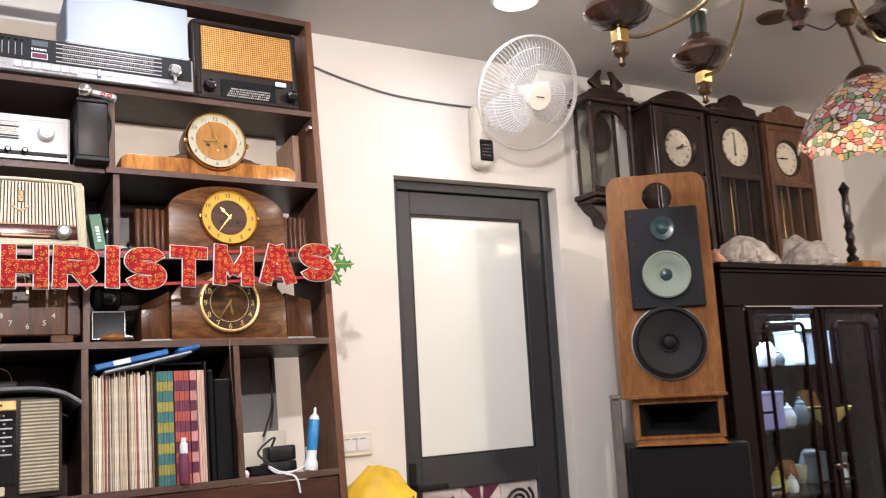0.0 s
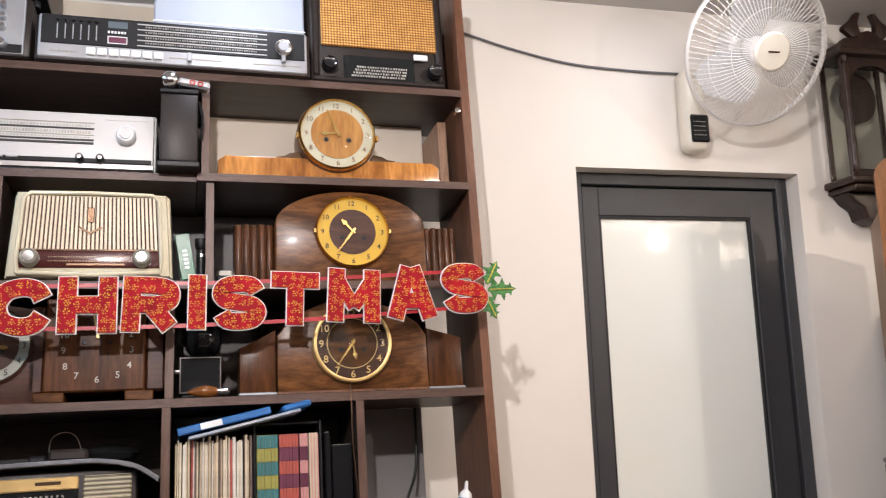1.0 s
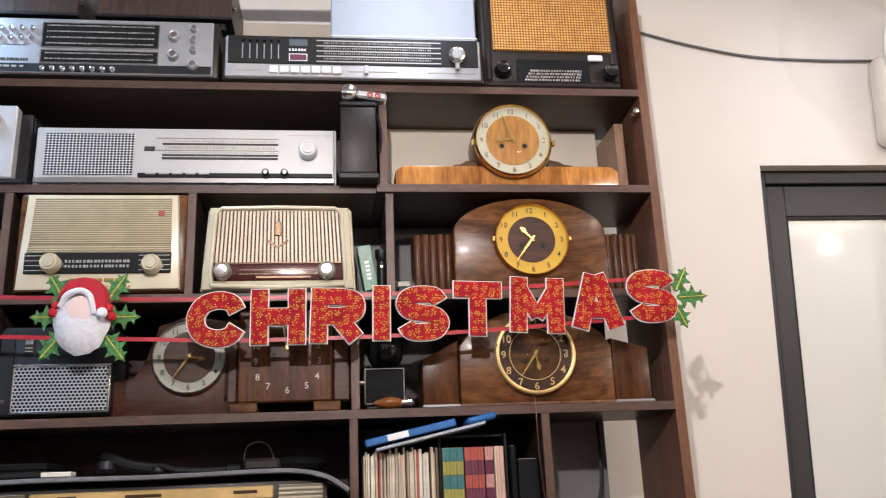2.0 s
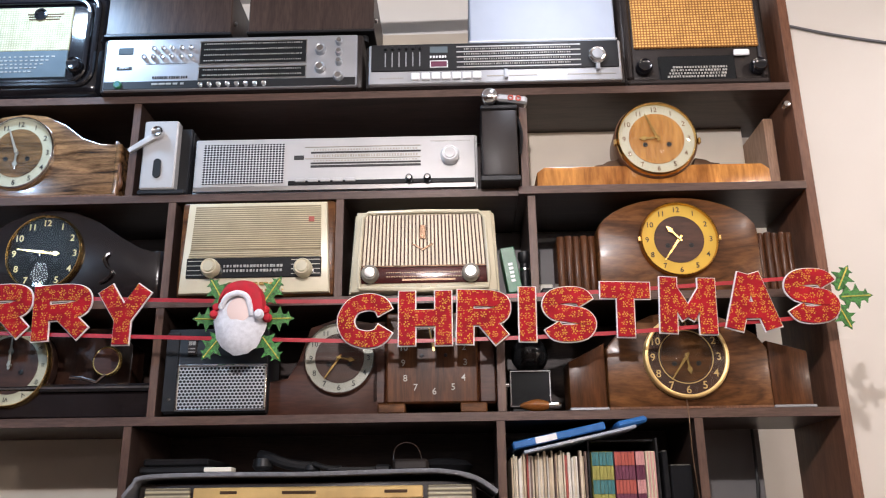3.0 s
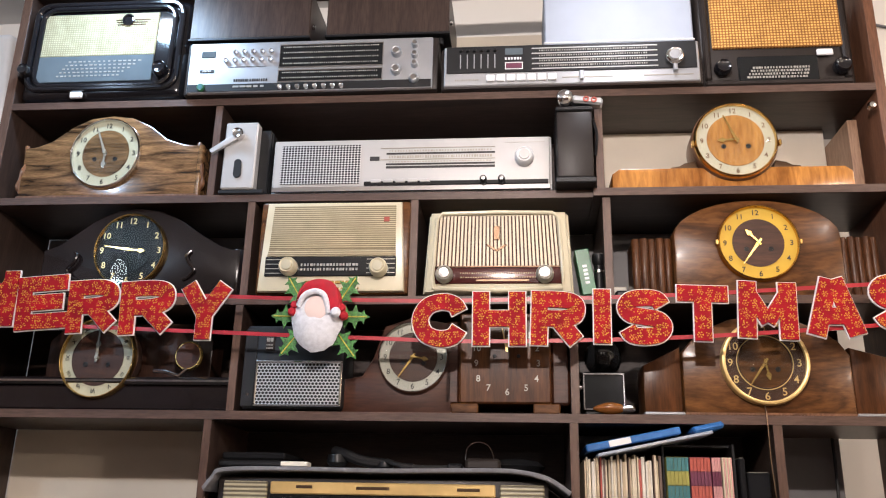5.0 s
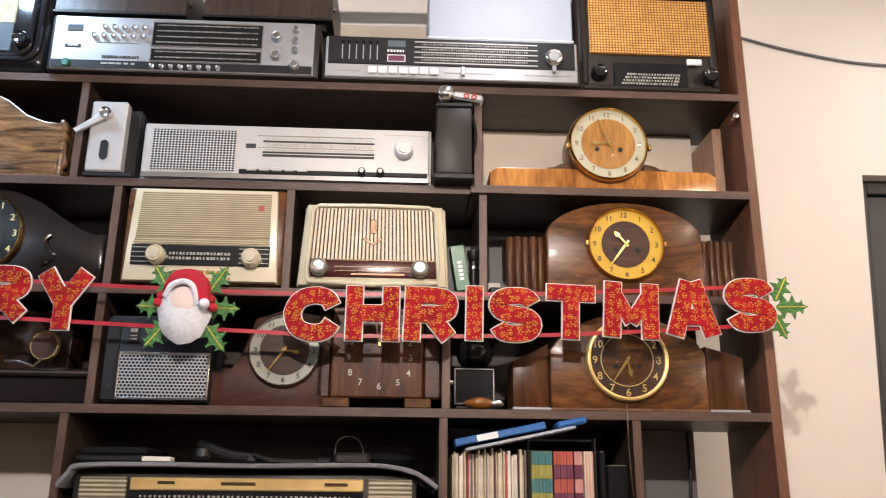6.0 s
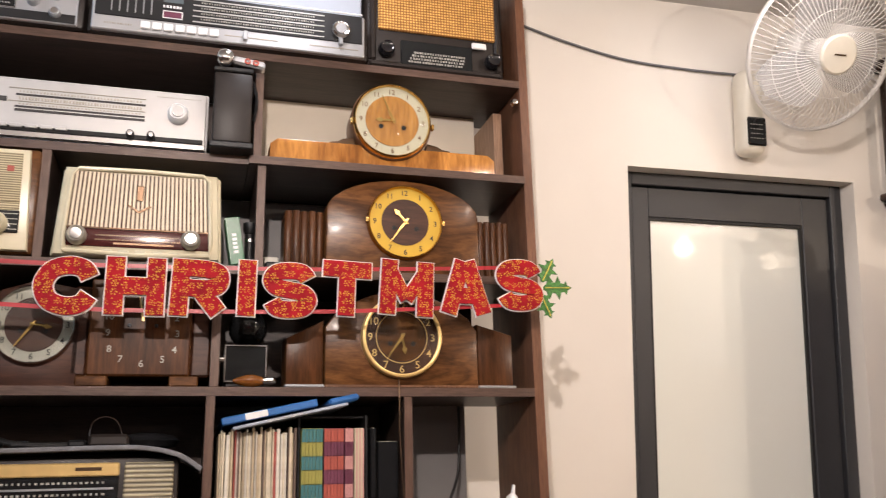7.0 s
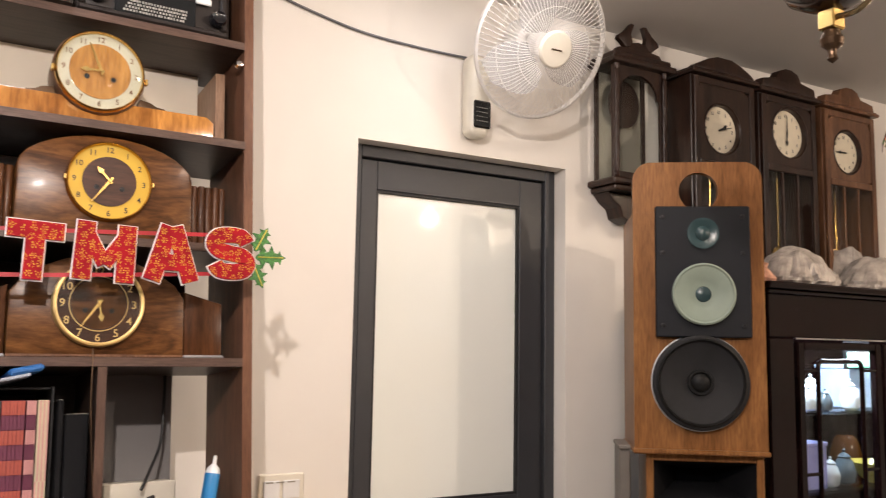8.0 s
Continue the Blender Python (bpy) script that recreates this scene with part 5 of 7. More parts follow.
b = thing("ring_binder", (-0.49, 0.03, 1.418), "blue ring binder with white label lying slanted on the records", "binder")
M1 = Matrix.Translation((-0.573, -0.012, 1.421)) @ Matrix.Rotation(radians(-11.5), 4, "Y")
part("cover", moved(box(0, 0.165, 0, 0.2, 0.0, 0.013, 0.002), M1), M_BINDER, b)
part("label", moved(box(0.04, 0.078, -0.001, 0.001, 0.001, 0.012, 0), M1), M_WHITE, b, "white label")
b2 = thing("plastic_folder", (-0.46, 0.03, 1.43), "clear plastic folder with papers under the binder", "folder")
M2 = Matrix.Translation((-0.555, -0.018, 1.4135)) @ Matrix.Rotation(radians(-12), 4, "Y")
part("paper_sheaf", moved(box(0.0, 0.2, 0, 0.2, 0.0, 0.005, 0.001), M2), M_PAPER, b2)
part("clip", moved(box(0.168, 0.222, -0.002, 0.2, 0.0055, 0.017, 0.004), M2), M_BINDER, b2)
part("hole_strip", moved(box(0.06, 0.12, -0.001, 0.0, 0.0005, 0.004, 0), M2), M_SILVER, b2)
for xa, xb, h in ((-0.312, -0.302, 0.262), (-0.299, -0.262, 0.238)):
    bk = thing("black_book", ((xa + xb) / 2, 0.1, B5), "tall black bound book standing on the shelf", "book", "black books")
    part("cover", box(xa, xb, 0.02, 0.2, B5, B5 + h, 0.002), M_BLACKM, bk)
    part("pages", box(xa + 0.002, xb - 0.002, 0.024, 0.196, B5 + h, B5 + h + 0.001, 0), M_GREYDIAL, bk)
bt = thing("spray_bottle", (-0.38, 0.0, B5), "small dark red bottle with a white cap", "bottle")
part("bottle", lathe([(0.011, 0.0), (0.012, 0.003), (0.012, 0.06), (0.008, 0.068)], (-0.382, -0.001, B5), "z", 20), M_WINE, bt)
part("cap", lathe([(0.0085, 0.068), (0.009, 0.07), (0.009, 0.09), (0.006, 0.093), (0.006, 0.104), (0, 0.105)], (-0.382, -0.001, B5), "z", 20), M_WHITE, bt)
s = thing("brown_string", (-0.262, 0.0, B4), "thin brown string hanging down from the clock", "string")
part("cord", tube(smoothed([(-0.263, 0.008, 1.512), (-0.264, -0.003, 1.48), (-0.264, -0.004, 1.40), (-0.258, -0.004, 1.3), (-0.25, -0.003, 1.2)], 6), 0.0012, 6), M_BRONZE, s)

# old wide set under a grey cloth
r = thing("console_radio", (-0.935, 0.1, B5), "wide old radio with ribbed ends and a yellow top strip", "radio", "old radios")
part("case", box(-1.24, -0.64, 0.0, 0.21, B5 + 0.003, 1.372, 0.006, 2), M_BROWNBAKE, r)
part("grille", box(-1.226, -1.145, -0.008, 0.003, B5 + 0.015, 1.364, 0.002), striped("ribbed_beige_grille", (0.12, 0.1, 0.06), (0.42, 0.37, 0.24), 0.0075, "z", 0.5), r)
part("grille", box(-0.725, -0.648, -0.008, 0.003, B5 + 0.015, 1.364, 0.002), bpy.data.materials["ribbed_beige_grille"], r)
part("yellow_strip", box(-1.138, -0.733, -0.010, 0.003, 1.343, 1.364, 0.002), M_GOLD, r, "brassy yellow top strip")
for a, b3, z in ((-1.09, -1.06, 1.356), (-0.98, -0.92, 1.355), (-0.80, -0.76, 1.355)):
    part("strip_inset", box(a, b3, -0.0115, -0.009, z - 0.003, z + 0.002, 0.0005), M_BRONZE, r)
sc = part("scale_glass", box(-1.138, -0.733, -0.007, 0.003, 1.19, 1.342, 0.001), M_DIALGLASS, r)
for i in range(5):
    part("scale_line", box(-1.13, -0.74, -0.0085, -0.0065, 1.322 - 0.018 * i, 1.3255 - 0.018 * i, 0.0003), M_SILVER, sc)
    part("scale_print", bars(-1.12, -0.75, 1.333 - 0.018 * i, -0.0078, 26, 0.0035, 90 + i, 0.6), M_SCALE, sc)
for i in range(8):
    part("push_key", box(-1.12 + 0.047 * i, -1.082 + 0.047 * i, -0.016, 0.003, 1.168, 1.187, 0.002), M_IVORY, r)
cl = thing("cloth_cover", (-0.935, 0.1, 1.373), "grey padded cloth laid over the old radio", "cloth")
top = smoothed([(-1.262, 0, 1.352), (-1.246, 0, 1.372), (-1.225, 0, 1.386), (-1.1, 0, 1.389), (-0.93, 0, 1.388), (-0.75, 0, 1.391), (-0.69, 0, 1.389), (-0.64, 0, 1.378), (-0.602, 0, 1.354)], 5)
pts = [(p.x, p.z) for p in top]
low = [(px + (0.004 if px < -1.2 else (-0.004 if px > -0.66 else 0)), max(pz - 0.0075, 1.3735) if -1.236 < px < -0.644 else pz - 0.007) for px, pz in pts]
part("cloth", prism(pts + low[::-1], -0.024, 0.2, 0.002), M_CLOTHG, cl)
g = thing("flat_player", (-1.18, 0.1, 1.389), "two flat black players stacked on the cloth", "player")
part("lower_player", box(-1.255, -1.118, 0.03, 0.19, 1.391, 1.403, 0.003), M_BLACK, g)
part("upper_player", box(-1.25, -1.128, 0.035, 0.19, 1.404, 1.417, 0.003), M_BLACKM, g)
part("card", box(-1.125, -1.075, 0.0, 0.03, 1.391, 1.399, 0.001), M_OFFW, g)
g = thing("handset", (-1.0, 0.08, 1.389), "black telephone handset lying on the cloth", "handset")
part("handle", tube(smoothed([(-1.045, 0.09, 1.425), (-1.025, 0.08, 1.42), (-0.99, 0.08, 1.408), (-0.945, 0.085, 1.402)], 6), 0.010, 10), M_BLACK, g)
part("earpiece", lathe([(0.015, 0), (0.02, 0.006), (0.018, 0.02), (0.0, 0.022)], (-1.038, 0.085, 1.398), "z", 20), M_BLACK, g)
part("mouthpiece", lathe([(0.013, 0), (0.017, 0.005), (0.014, 0.014), (0.0, 0.016)], (-0.945, 0.085, 1.392), "z", 20), M_BLACK, g)
g = thing("black_cable_coil", (-0.87, 0.08, 1.389), "loose black cable with plug lying on the cloth", "cable")
part("cable", tube(smoothed([(-0.94, 0.07, 1.408), (-0.915, 0.06, 1.4), (-0.88, 0.06, 1.396), (-0.845, 0.065, 1.396), (-0.81, 0.07, 1.397)], 6), 0.0045, 8), M_CORD, g)
part("plug", box(-0.915, -0.885, 0.055, 0.085, 1.391, 1.403, 0.004), M_BLACK, g)
part("far_plug", box(-0.825, -0.795, 0.06, 0.09, 1.391, 1.404, 0.004), M_BLACK, g)
g = thing("clear_charger", (-0.76, 0.06, 1.389), "clear plastic charger with a thin wire loop", "charger")
part("body", box(-0.79, -0.725, 0.04, 0.08, 1.391, 1.412, 0.005), M_BROWNBAKE, g)
part("wire", tube(smoothed([(-0.79, 0.05, 1.41), (-0.785, 0.045, 1.432), (-0.765, 0.045, 1.441), (-0.745, 0.045, 1.432), (-0.735, 0.05, 1.405)], 6), 0.0012, 6), M_CHROME, g)
g = thing("dark_bundle", (-0.68, 0.12, 1.389), "dark folded pouch at the back of the cloth", "pouch")
part("pouch", lathe([(0.001, 0), (0.05, 0.002), (0.058, 0.012), (0.045, 0.022), (0.02, 0.026), (0.001, 0.027)], (-0.70, 0.13, 1.391), "z", 24), M_BLACKM, g)

# charger corner
g = thing("wall_carton", (-0.148, 0.17, B5), "open cream cardboard carton at the back of the shelf", "box")
part("carton", box(-0.212, -0.082, 0.14, 0.225, B5, 1.268, 0.002), M_OFFW, g)
g = thing("power_adapter", (-0.12, 0.08, B5), "black power adapter on the shelf with cables", "adapter")
part("body", box(-0.158, -0.088, 0.06, 0.115, B5 + 0.033, B5 + 0.07, 0.005, 2), M_BLACK, g)
part("lower_body", box(-0.165, -0.085, 0.065, 0.12, B5, B5 + 0.032, 0.005, 2), M_BLACK, g)
part("cable", tube(smoothed([(-0.148, 0.07, B5 + 0.07), (-0.142, 0.06, B5 + 0.09), (-0.165, 0.055, B5 + 0.08), (-0.19, 0.05, B5 + 0.055), (-0.17, 0.035, B5 + 0.03), (-0.14, 0.03, B5 + 0.005)], 6), 0.0028, 8), M_CORD, g)
g = thing("hanging_cable", (-0.1, 0.2, B5), "black cable hanging down behind the shelf", "cable")
part("cable", tube(smoothed([(-0.092, 0.2, B4 - TH - 0.002), (-0.095, 0.19, 1.42), (-0.105, 0.17, 1.34), (-0.13, 0.14, 1.29), (-0.15, 0.12, 1.255)], 6), 0.003, 8), M_CORD, g)
g = thing("white_cable", (-0.12, 0.02, B5), "white charging cable looped over the shelf edge", "cable")
part("cable", tube(smoothed([(-0.065, 0.05, B5 + 0.06), (-0.075, 0.03, B5 + 0.02), (-0.11, 0.015, B5 + 0.004), (-0.15, 0.006, B5 + 0.004), (-0.175, 0.02, B5 + 0.02), (-0.16, 0.01, B5 + 0.004), (-0.12, -0.006, B5 - 0.01), (-0.11, -0.008, B5 - 0.05)], 6), 0.0028, 8), M_CORDW, g)
g = thing("glue_bottle", (-0.05, 0.06, B5), "white glue bottle with a blue label and pointed nozzle", "bottle")
MG = Matrix.Translation((-0.066, 0.03, B5)) @ Matrix.Rotation(radians(9), 4, "Y")
part("bottle", moved(lathe([(0.017, 0.0), (0.018, 0.004), (0.018, 0.02), (0.013, 0.03), (0.013, 0.05)], (0, 0, 0), "z", 22), MG), M_WHITE, g)
part("label", moved(lathe([(0.013, 0.05), (0.0135, 0.052), (0.0135, 0.125), (0.013, 0.127)], (0, 0, 0), "z", 22), MG), M_BLUE, g, "blue sleeve label")
part("nozzle", moved(lathe([(0.013, 0.127), (0.011, 0.136), (0.004, 0.143), (0.003, 0.158), (0.0, 0.159)], (0, 0, 0), "z", 20), MG), M_WHITE, g)
g = thing("dark_charger", (-0.2, 0.04, B5), "small dark charger and plug on the shelf", "charger")
part("body", box(-0.222, -0.172, 0.02, 0.06, B5, B5 + 0.025, 0.004), M_BLACKM, g)
part("plug", lathe([(0.006, 0), (0.008, 0.008), (0.004, 0.016), (0.0, 0.017)], (-0.232, 0.02, B5), "z", 14), M_WHITE, g)

# ---- the banner of letters ----
GLY = {
    "H": [[(0, 0), (0, 1)], [(1, 0), (1, 1)], [(0, 0.5), (1, 0.5)]],
    "I": [[(0.5, 0), (0.5, 1)]],
    "T": [[(0, 1), (1, 1)], [(0.5, 0), (0.5, 1)]],
    "M": [[(0, 0), (0.02, 1)], [(0.04, 0.95), (0.5, 0.2)], [(0.5, 0.2), (0.96, 0.95)], [(0.98, 1), (1, 0)]],
    "A": [[(0, 0), (0.44, 1)], [(0.56, 1), (1, 0)], [(0.2, 0.27), (0.8, 0.27)]],
    "E": [[(0, 0), (0, 1)], [(0, 1), (0.95, 1)], [(0, 0.5), (0.85, 0.5)], [(0, 0), (1, 0)]],
    "Y": [[(0, 1), (0.5, 0.45)], [(1, 1), (0.5, 0.45)], [(0.5, 0.5), (0.5, 0)]],
    "R": [[(0, 0), (0, 1)], "c", [(0, 1), (0.6, 1), (0.92, 0.93), (1, 0.76), (0.92, 0.58), (0.6, 0.5), (0, 0.5)], [(0.52, 0.45), (1.0, -0.08)]],
    "S": ["c", [(1, 0.78), (0.86, 0.95), (0.5, 1), (0.14, 0.95), (0, 0.76), (0.14, 0.58), (0.5, 0.5), (0.86, 0.42), (1, 0.24), (0.86, 0.05), (0.5, 0), (0.14, 0.05), (0, 0.22)]],
    "C": ["c", [(0.98, 0.72), (0.85, 0.92), (0.55, 1), (0.2, 0.9), (0.02, 0.65), (0, 0.4), (0.15, 0.12), (0.5, 0), (0.82, 0.07), (0.98, 0.28)]],
}


def strokes(ch):
    out, curved = [], False
    for s in GLY[ch]:
        if s == "c":
            curved = True
            continue
        out.append([(p.x, p.y) for p in smoothed([(*q, 0) for q in s], 4)] if curved else s)
        curved = False
    return out


def band(pts, w, grow, y0, y1):
    """A flat band of width w along pts, its ends grown by grow."""
    P = [Vector(p) for p in pts]
    d0, d1 = (P[0] - P[1]).normalized(), (P[-1] - P[-2]).normalized()
    P[0], P[-1] = P[0] + d0 * grow, P[-1] + d1 * grow
    left, right = [], []
    for i, p in enumerate(P):
        a = (P[i] - P[i - 1]).normalized() if i else (P[1] - P[0]).normalized()
        b = (P[i + 1] - P[i]).normalized() if i < len(P) - 1 else a
        n = Vector((-(a + b).y, (a + b).x)).normalized()
        k = w / 2 / max(0.6, n.dot(Vector((-a.y, a.x))))
        left.append(p + n * k)
        right.append(p - n * k)
    bm = bmesh.new()
    rows = [[bm.verts.new((q.x, y, q.y)) for q in side] for side in (left, right) for y in (y0, y1)]
    lf, lb, rf, rb = rows
    for i in range(len(P) - 1):
        bm.faces.new((lf[i], lf[i + 1], rf[i + 1], rf[i]))
        bm.faces.new((lb[i + 1], lb[i], rb[i], rb[i + 1]))
        bm.faces.new((lf[i + 1], lf[i], lb[i], lb[i + 1]))
        bm.faces.new((rf[i], rf[i + 1], rb[i + 1], rb[i]))
    bm.faces.new((lf[0], rf[0], rb[0], lb[0]))
    bm.faces.new((rf[-1], lf[-1], lb[-1], rb[-1]))
    bmesh.ops.recalc_face_normals(bm, faces=bm.faces)
    return bm


ban = thing("letter_banner", (-0.88, -0.06, 1.65), "red felt letter banner with gold flakes strung on red ribbons", "banner")
BY = -0.06
LETTERS = [("M", -1.763, -1.66, 1.633, 1.737, 0), ("E", -1.656, -1.552, 1.627, 1.727, -4), ("R", -1.55, -1.449, 1.622, 1.719, -3), ("R", -1.444, -1.337, 1.619, 1.717, -3), ("Y", -1.327, -1.225, 1.608, 1.708, 0),
           ("C", -0.881, -0.781, 1.595, 1.690, 0), ("H", -0.772, -0.678, 1.598, 1.693, 0), ("R", -0.668, -0.574, 1.598, 1.693, 2), ("I", -0.562, -0.525, 1.602, 1.697, 1), ("S", -0.516, -0.425, 1.600, 1.696, -2),
           ("T", -0.414, -0.328, 1.607, 1.703, 2), ("M", -0.311, -0.213, 1.611, 1.709, 3), ("A", -0.2, -0.104, 1.617, 1.714, 0), ("S", -0.091, -0.002, 1.626, 1.722, -2)]
for n, (ch, xa, xb, za, zb2, tilt) in enumerate(LETTERS):
    W, Hh = xb - xa, zb2 - za + 0.002
    sw = 0.029
    m = Matrix.Translation(((xa + xb) / 2, BY, (za + zb2) / 2)) @ Matrix.Rotation(radians(tilt), 4, "Y")
    red, white = [], []
    for i, st in enumerate(strokes(ch)):
        upright = len(st) == 2 and st[0][0] == st[1][0] or ch in "AMY" and abs(st[0][1] - st[1][1]) > 0.1
        flat = len(st) == 2 and st[0][1] == st[1][1]
        p = [(-W / 2 + sw / 2 + u * (W - sw), -Hh / 2 + (v * Hh if upright and v in (0, 1) else sw / 2 + v * (Hh - sw))) for u, v in st]
        if upright and ch == "T":
            p[1] = (p[1][0], Hh / 2 - sw / 2)
        k = sw * (0.8 if ch == "M" and i in (1, 2) else 1.0)
        g = sw / 2 if flat and ch in "ET" else 0.0
        red.append(band(p, k, g, -0.0045 - 0.0002 * i, 0.0))
        white.append(band(p, k + 0.004, g + 0.002, -0.001 + 0.0001 * i, 0.0022 + 0.0001 * i))
    L = part("letter", moved(joined(*red), m), M_FELT, ban)
    part("border", moved(joined(*white), m), M_EDGEW, L, "white felt border")
for zs in ((1.72, 1.700, 1.688, 1.681, 1.681, 1.69, 1.712), (1.645, 1.632, 1.62, 1.611, 1.606, 1.614, 1.64)):
    xs = (-1.79, -1.5, -1.2, -0.95, -0.75, -0.4, -0.01)
    top = [(p.x, p.z) for p in smoothed([(a, 0, b3) for a, b3 in zip(xs, zs)], 8)]
    part("ribbon", prism([(a, b3 + 0.0035) for a, b3 in top] + [(a, b3 - 0.0035) for a, b3 in top[::-1]], BY + 0.004, BY + 0.0048), M_RIBBON, ban)


def holly(owner, cx, cz, ang, length, y):
    """One spiky holly leaf with a gold midrib."""
    half = [(0.0, 0.05), (0.12, 0.14), (0.2, 0.4), (0.32, 0.17), (0.46, 0.2), (0.56, 0.42), (0.64, 0.16), (0.78, 0.14), (0.84, 0.24), (0.88, 0.09)]
    pts = half + [(1.05, 0.0)] + [(t, -w) for t, w in half[::-1]]
    a = radians(ang)
    out = [(cx + length * (t * math.cos(a) - w * math.sin(a)), cz + length * (t * math.sin(a) + w * math.cos(a))) for t, w in pts]
    lf = part("holly_leaf", prism(out, y - 0.0015, y + 0.0015), M_HOLLY, owner, "glittery green holly leaf")
    part("midrib", tube([(cx + length * t * math.cos(a), y - 0.002, cz + length * t * math.sin(a)) for t in (0.05, 0.5, 0.95)], 0.0012, 6), M_HOLLYG, lf)


for ang, dx, dz, ln in ((62, 0.004, 0.012, 0.05), (2, 0.006, 0.0, 0.055), (-68, 0.0, -0.012, 0.048)):
    holly(ban, -0.003 + dx, 1.672 + dz, ang, ln, BY + 0.004)
for ang, dx, dz in ((58, -0.055, 0.02), (0, 0.055, -0.004), (-52, 0.05, -0.03), (122, -0.045, 0.02), (178, -0.055, -0.004), (232, -0.05, -0.026)):
    sx = 1 if math.cos(radians(ang)) > 0 else -1
    holly(ban, -1.055 + sx * 0.036, 1.655 + dz * 1.2, ang, 0.055, BY + 0.004)
pl = part("plush_beard", lathe([(0.0, 0.028), (0.022, 0.025), (0.036, 0.016), (0.043, 0.004), (0.04, 0.0)], (0, 0, 0), "y", 36), M_PLUSHW, ban, "fluffy white plush beard")
for v in pl.data.vertices:
    q = v.co + OFF[pl]
    k = 1 + 0.05 * noise.noise(q * 90) + 0.05 * noise.noise(q * 260)
    v.co = Vector((-1.058 + q.x * k * 1.12, BY + q.y, 1.647 + q.z * k * 1.46)) - OFF[pl]
part("face_patch", lathe([(0.0, 0.0288), (0.015, 0.0282), (0.0215, 0.0265), (0.0235, 0.0215)], (-1.056, BY, 1.66), "y", 28), M_SKIN, ban, "plain pale pink felt patch")
part("fur_band", tube(smoothed([Vector(p) for p in ((-1.09, BY - 0.022, 1.664), (-1.082, BY - 0.028, 1.678), (-1.072, BY - 0.03, 1.686), (-1.057, BY - 0.031, 1.689), (-1.043, BY - 0.03, 1.683), (-1.036, BY - 0.028, 1.668), (-1.033, BY - 0.024, 1.65))], 4), 0.0055, 10), M_PLUSHW, ban, "white fur trim of the cap")
cap = [(-1.094, 1.672), (-1.09, 1.69), (-1.078, 1.706), (-1.055, 1.713), (-1.032, 1.709), (-1.02, 1.697), (-1.014, 1.675), (-1.013, 1.652), (-1.026, 1.649), (-1.033, 1.672), (-1.042, 1.688), (-1.058, 1.694), (-1.076, 1.689), (-1.086, 1.676)]
part("plush_cap", prism([(p.x, p.z) for p in smoothed([(a, 0, b3) for a, b3 in cap], 4, True)], BY - 0.031, BY + 0.003, 0.0035), M_PLUSHR, ban, "red plush cap")
part("pompom", lathe([(0.0, 0.016), (0.006, 0.0145), (0.0095, 0.008), (0.008, 0.002), (0.0, 0.0)], (-1.018, BY - 0.025, 1.65), "y", 20), M_PLUSHW, ban)
for bx, bz in ((-1.1, 1.668), (-1.104, 1.656), (-1.012, 1.662), (-1.007, 1.648)):
    part("berry", lathe([(0.0, 0.018), (0.006, 0.016), (0.0085, 0.009), (0.006, 0.002), (0.0, 0.0)], (bx, BY - 0.004, bz), "y", 18), M_PLUSHR, ban, "red felt berry")

# the whole unit and what stands on it leans back against the wall, its far end a little out into the room;
# lengths along it draw in towards that end
TURN = radians(2.04)


def along(x):
    return -0.63 + (x + 0.63) * 1.608 / (1.62 - 0.0357 * (x + 0.63))


LEAN = Matrix.Translation((-0.3, 0, 1.48)) @ Matrix.Rotation(TURN, 4, "Z") @ Matrix.Rotation(radians(-6.4), 4, "X") @ Matrix.Translation((0.3, 0, -1.48))
for ob in [o for o in scene.objects if o not in ROOM]:
    if ob.type == "MESH":
        for v in ob.data.vertices:
            v.co.x = along(v.co.x + OFF[ob].x) - OFF[ob].x
    if ob.parent is None:
        ob.matrix_basis = LEAN @ ob.matrix_basis

# ---- things on the wall ----
sw = thing("wall_switch", (0.205, WY, 1.185), "white double wall socket plate", "switch")
part("plate", box(0.15, 0.26, WY - 0.009, WY, 1.15, 1.22, 0.003), M_OFFW, sw)
part("rocker", box(0.162, 0.2, WY - 0.012, WY - 0.008, 1.165, 1.205, 0.001), M_WHITE, sw)
part("rocker", box(0.208, 0.248, WY - 0.012, WY - 0.008, 1.165, 1.205, 0.001), M_WHITE, sw)
part("slots", joined(*[box(0.166 + 0.026 * i, 0.184 + 0.026 * i, WY - 0.0128, WY - 0.0115, 1.2, 1.203, 0) for i in range(3)]), M_GREYDIAL, sw)
bx = thing("white_cabinet", (0.24, 0.2, 0), "low white cabinet standing beside the shelf", "cabinet")
part("body", box(0.075, 0.345, 0.06, WY - 0.004, 0.0, 0.99, 0.004), M_WHITE, bx)
part("top", box(0.07, 0.35, 0.05, WY - 0.003, 0.991, 1.012, 0.003), M_WHITE, bx)
bag = solo("yellow_bag", lathe([(0.001, 0.0), (0.085, 0.002), (0.098, 0.02), (0.085, 0.05), (0.055, 0.085), (0.03, 0.105), (0.012, 0.112), (0.001, 0.113)], (0, 0, 0), "z", 40), M_YELLOW, (0, 0, 0), "crumpled yellow plastic bag on the white cabinet", "bag")
for v in bag.data.vertices:
    q = v.co.copy()
    n1 = noise.noise(q * 22) * 0.022 + noise.noise(q * 60) * 0.008
    v.co = Vector((q.x * 1.2 + n1, q.y * 0.9 + n1 * 0.6, max(0.0, q.z + n1 * min(1, q.z * 40))))
bag.location = (0.21, 0.2, 1.013)
cb = thing("wall_cable", (0.4, WY, 2.3), "thin black cable sagging along the wall to the fan", "cable")
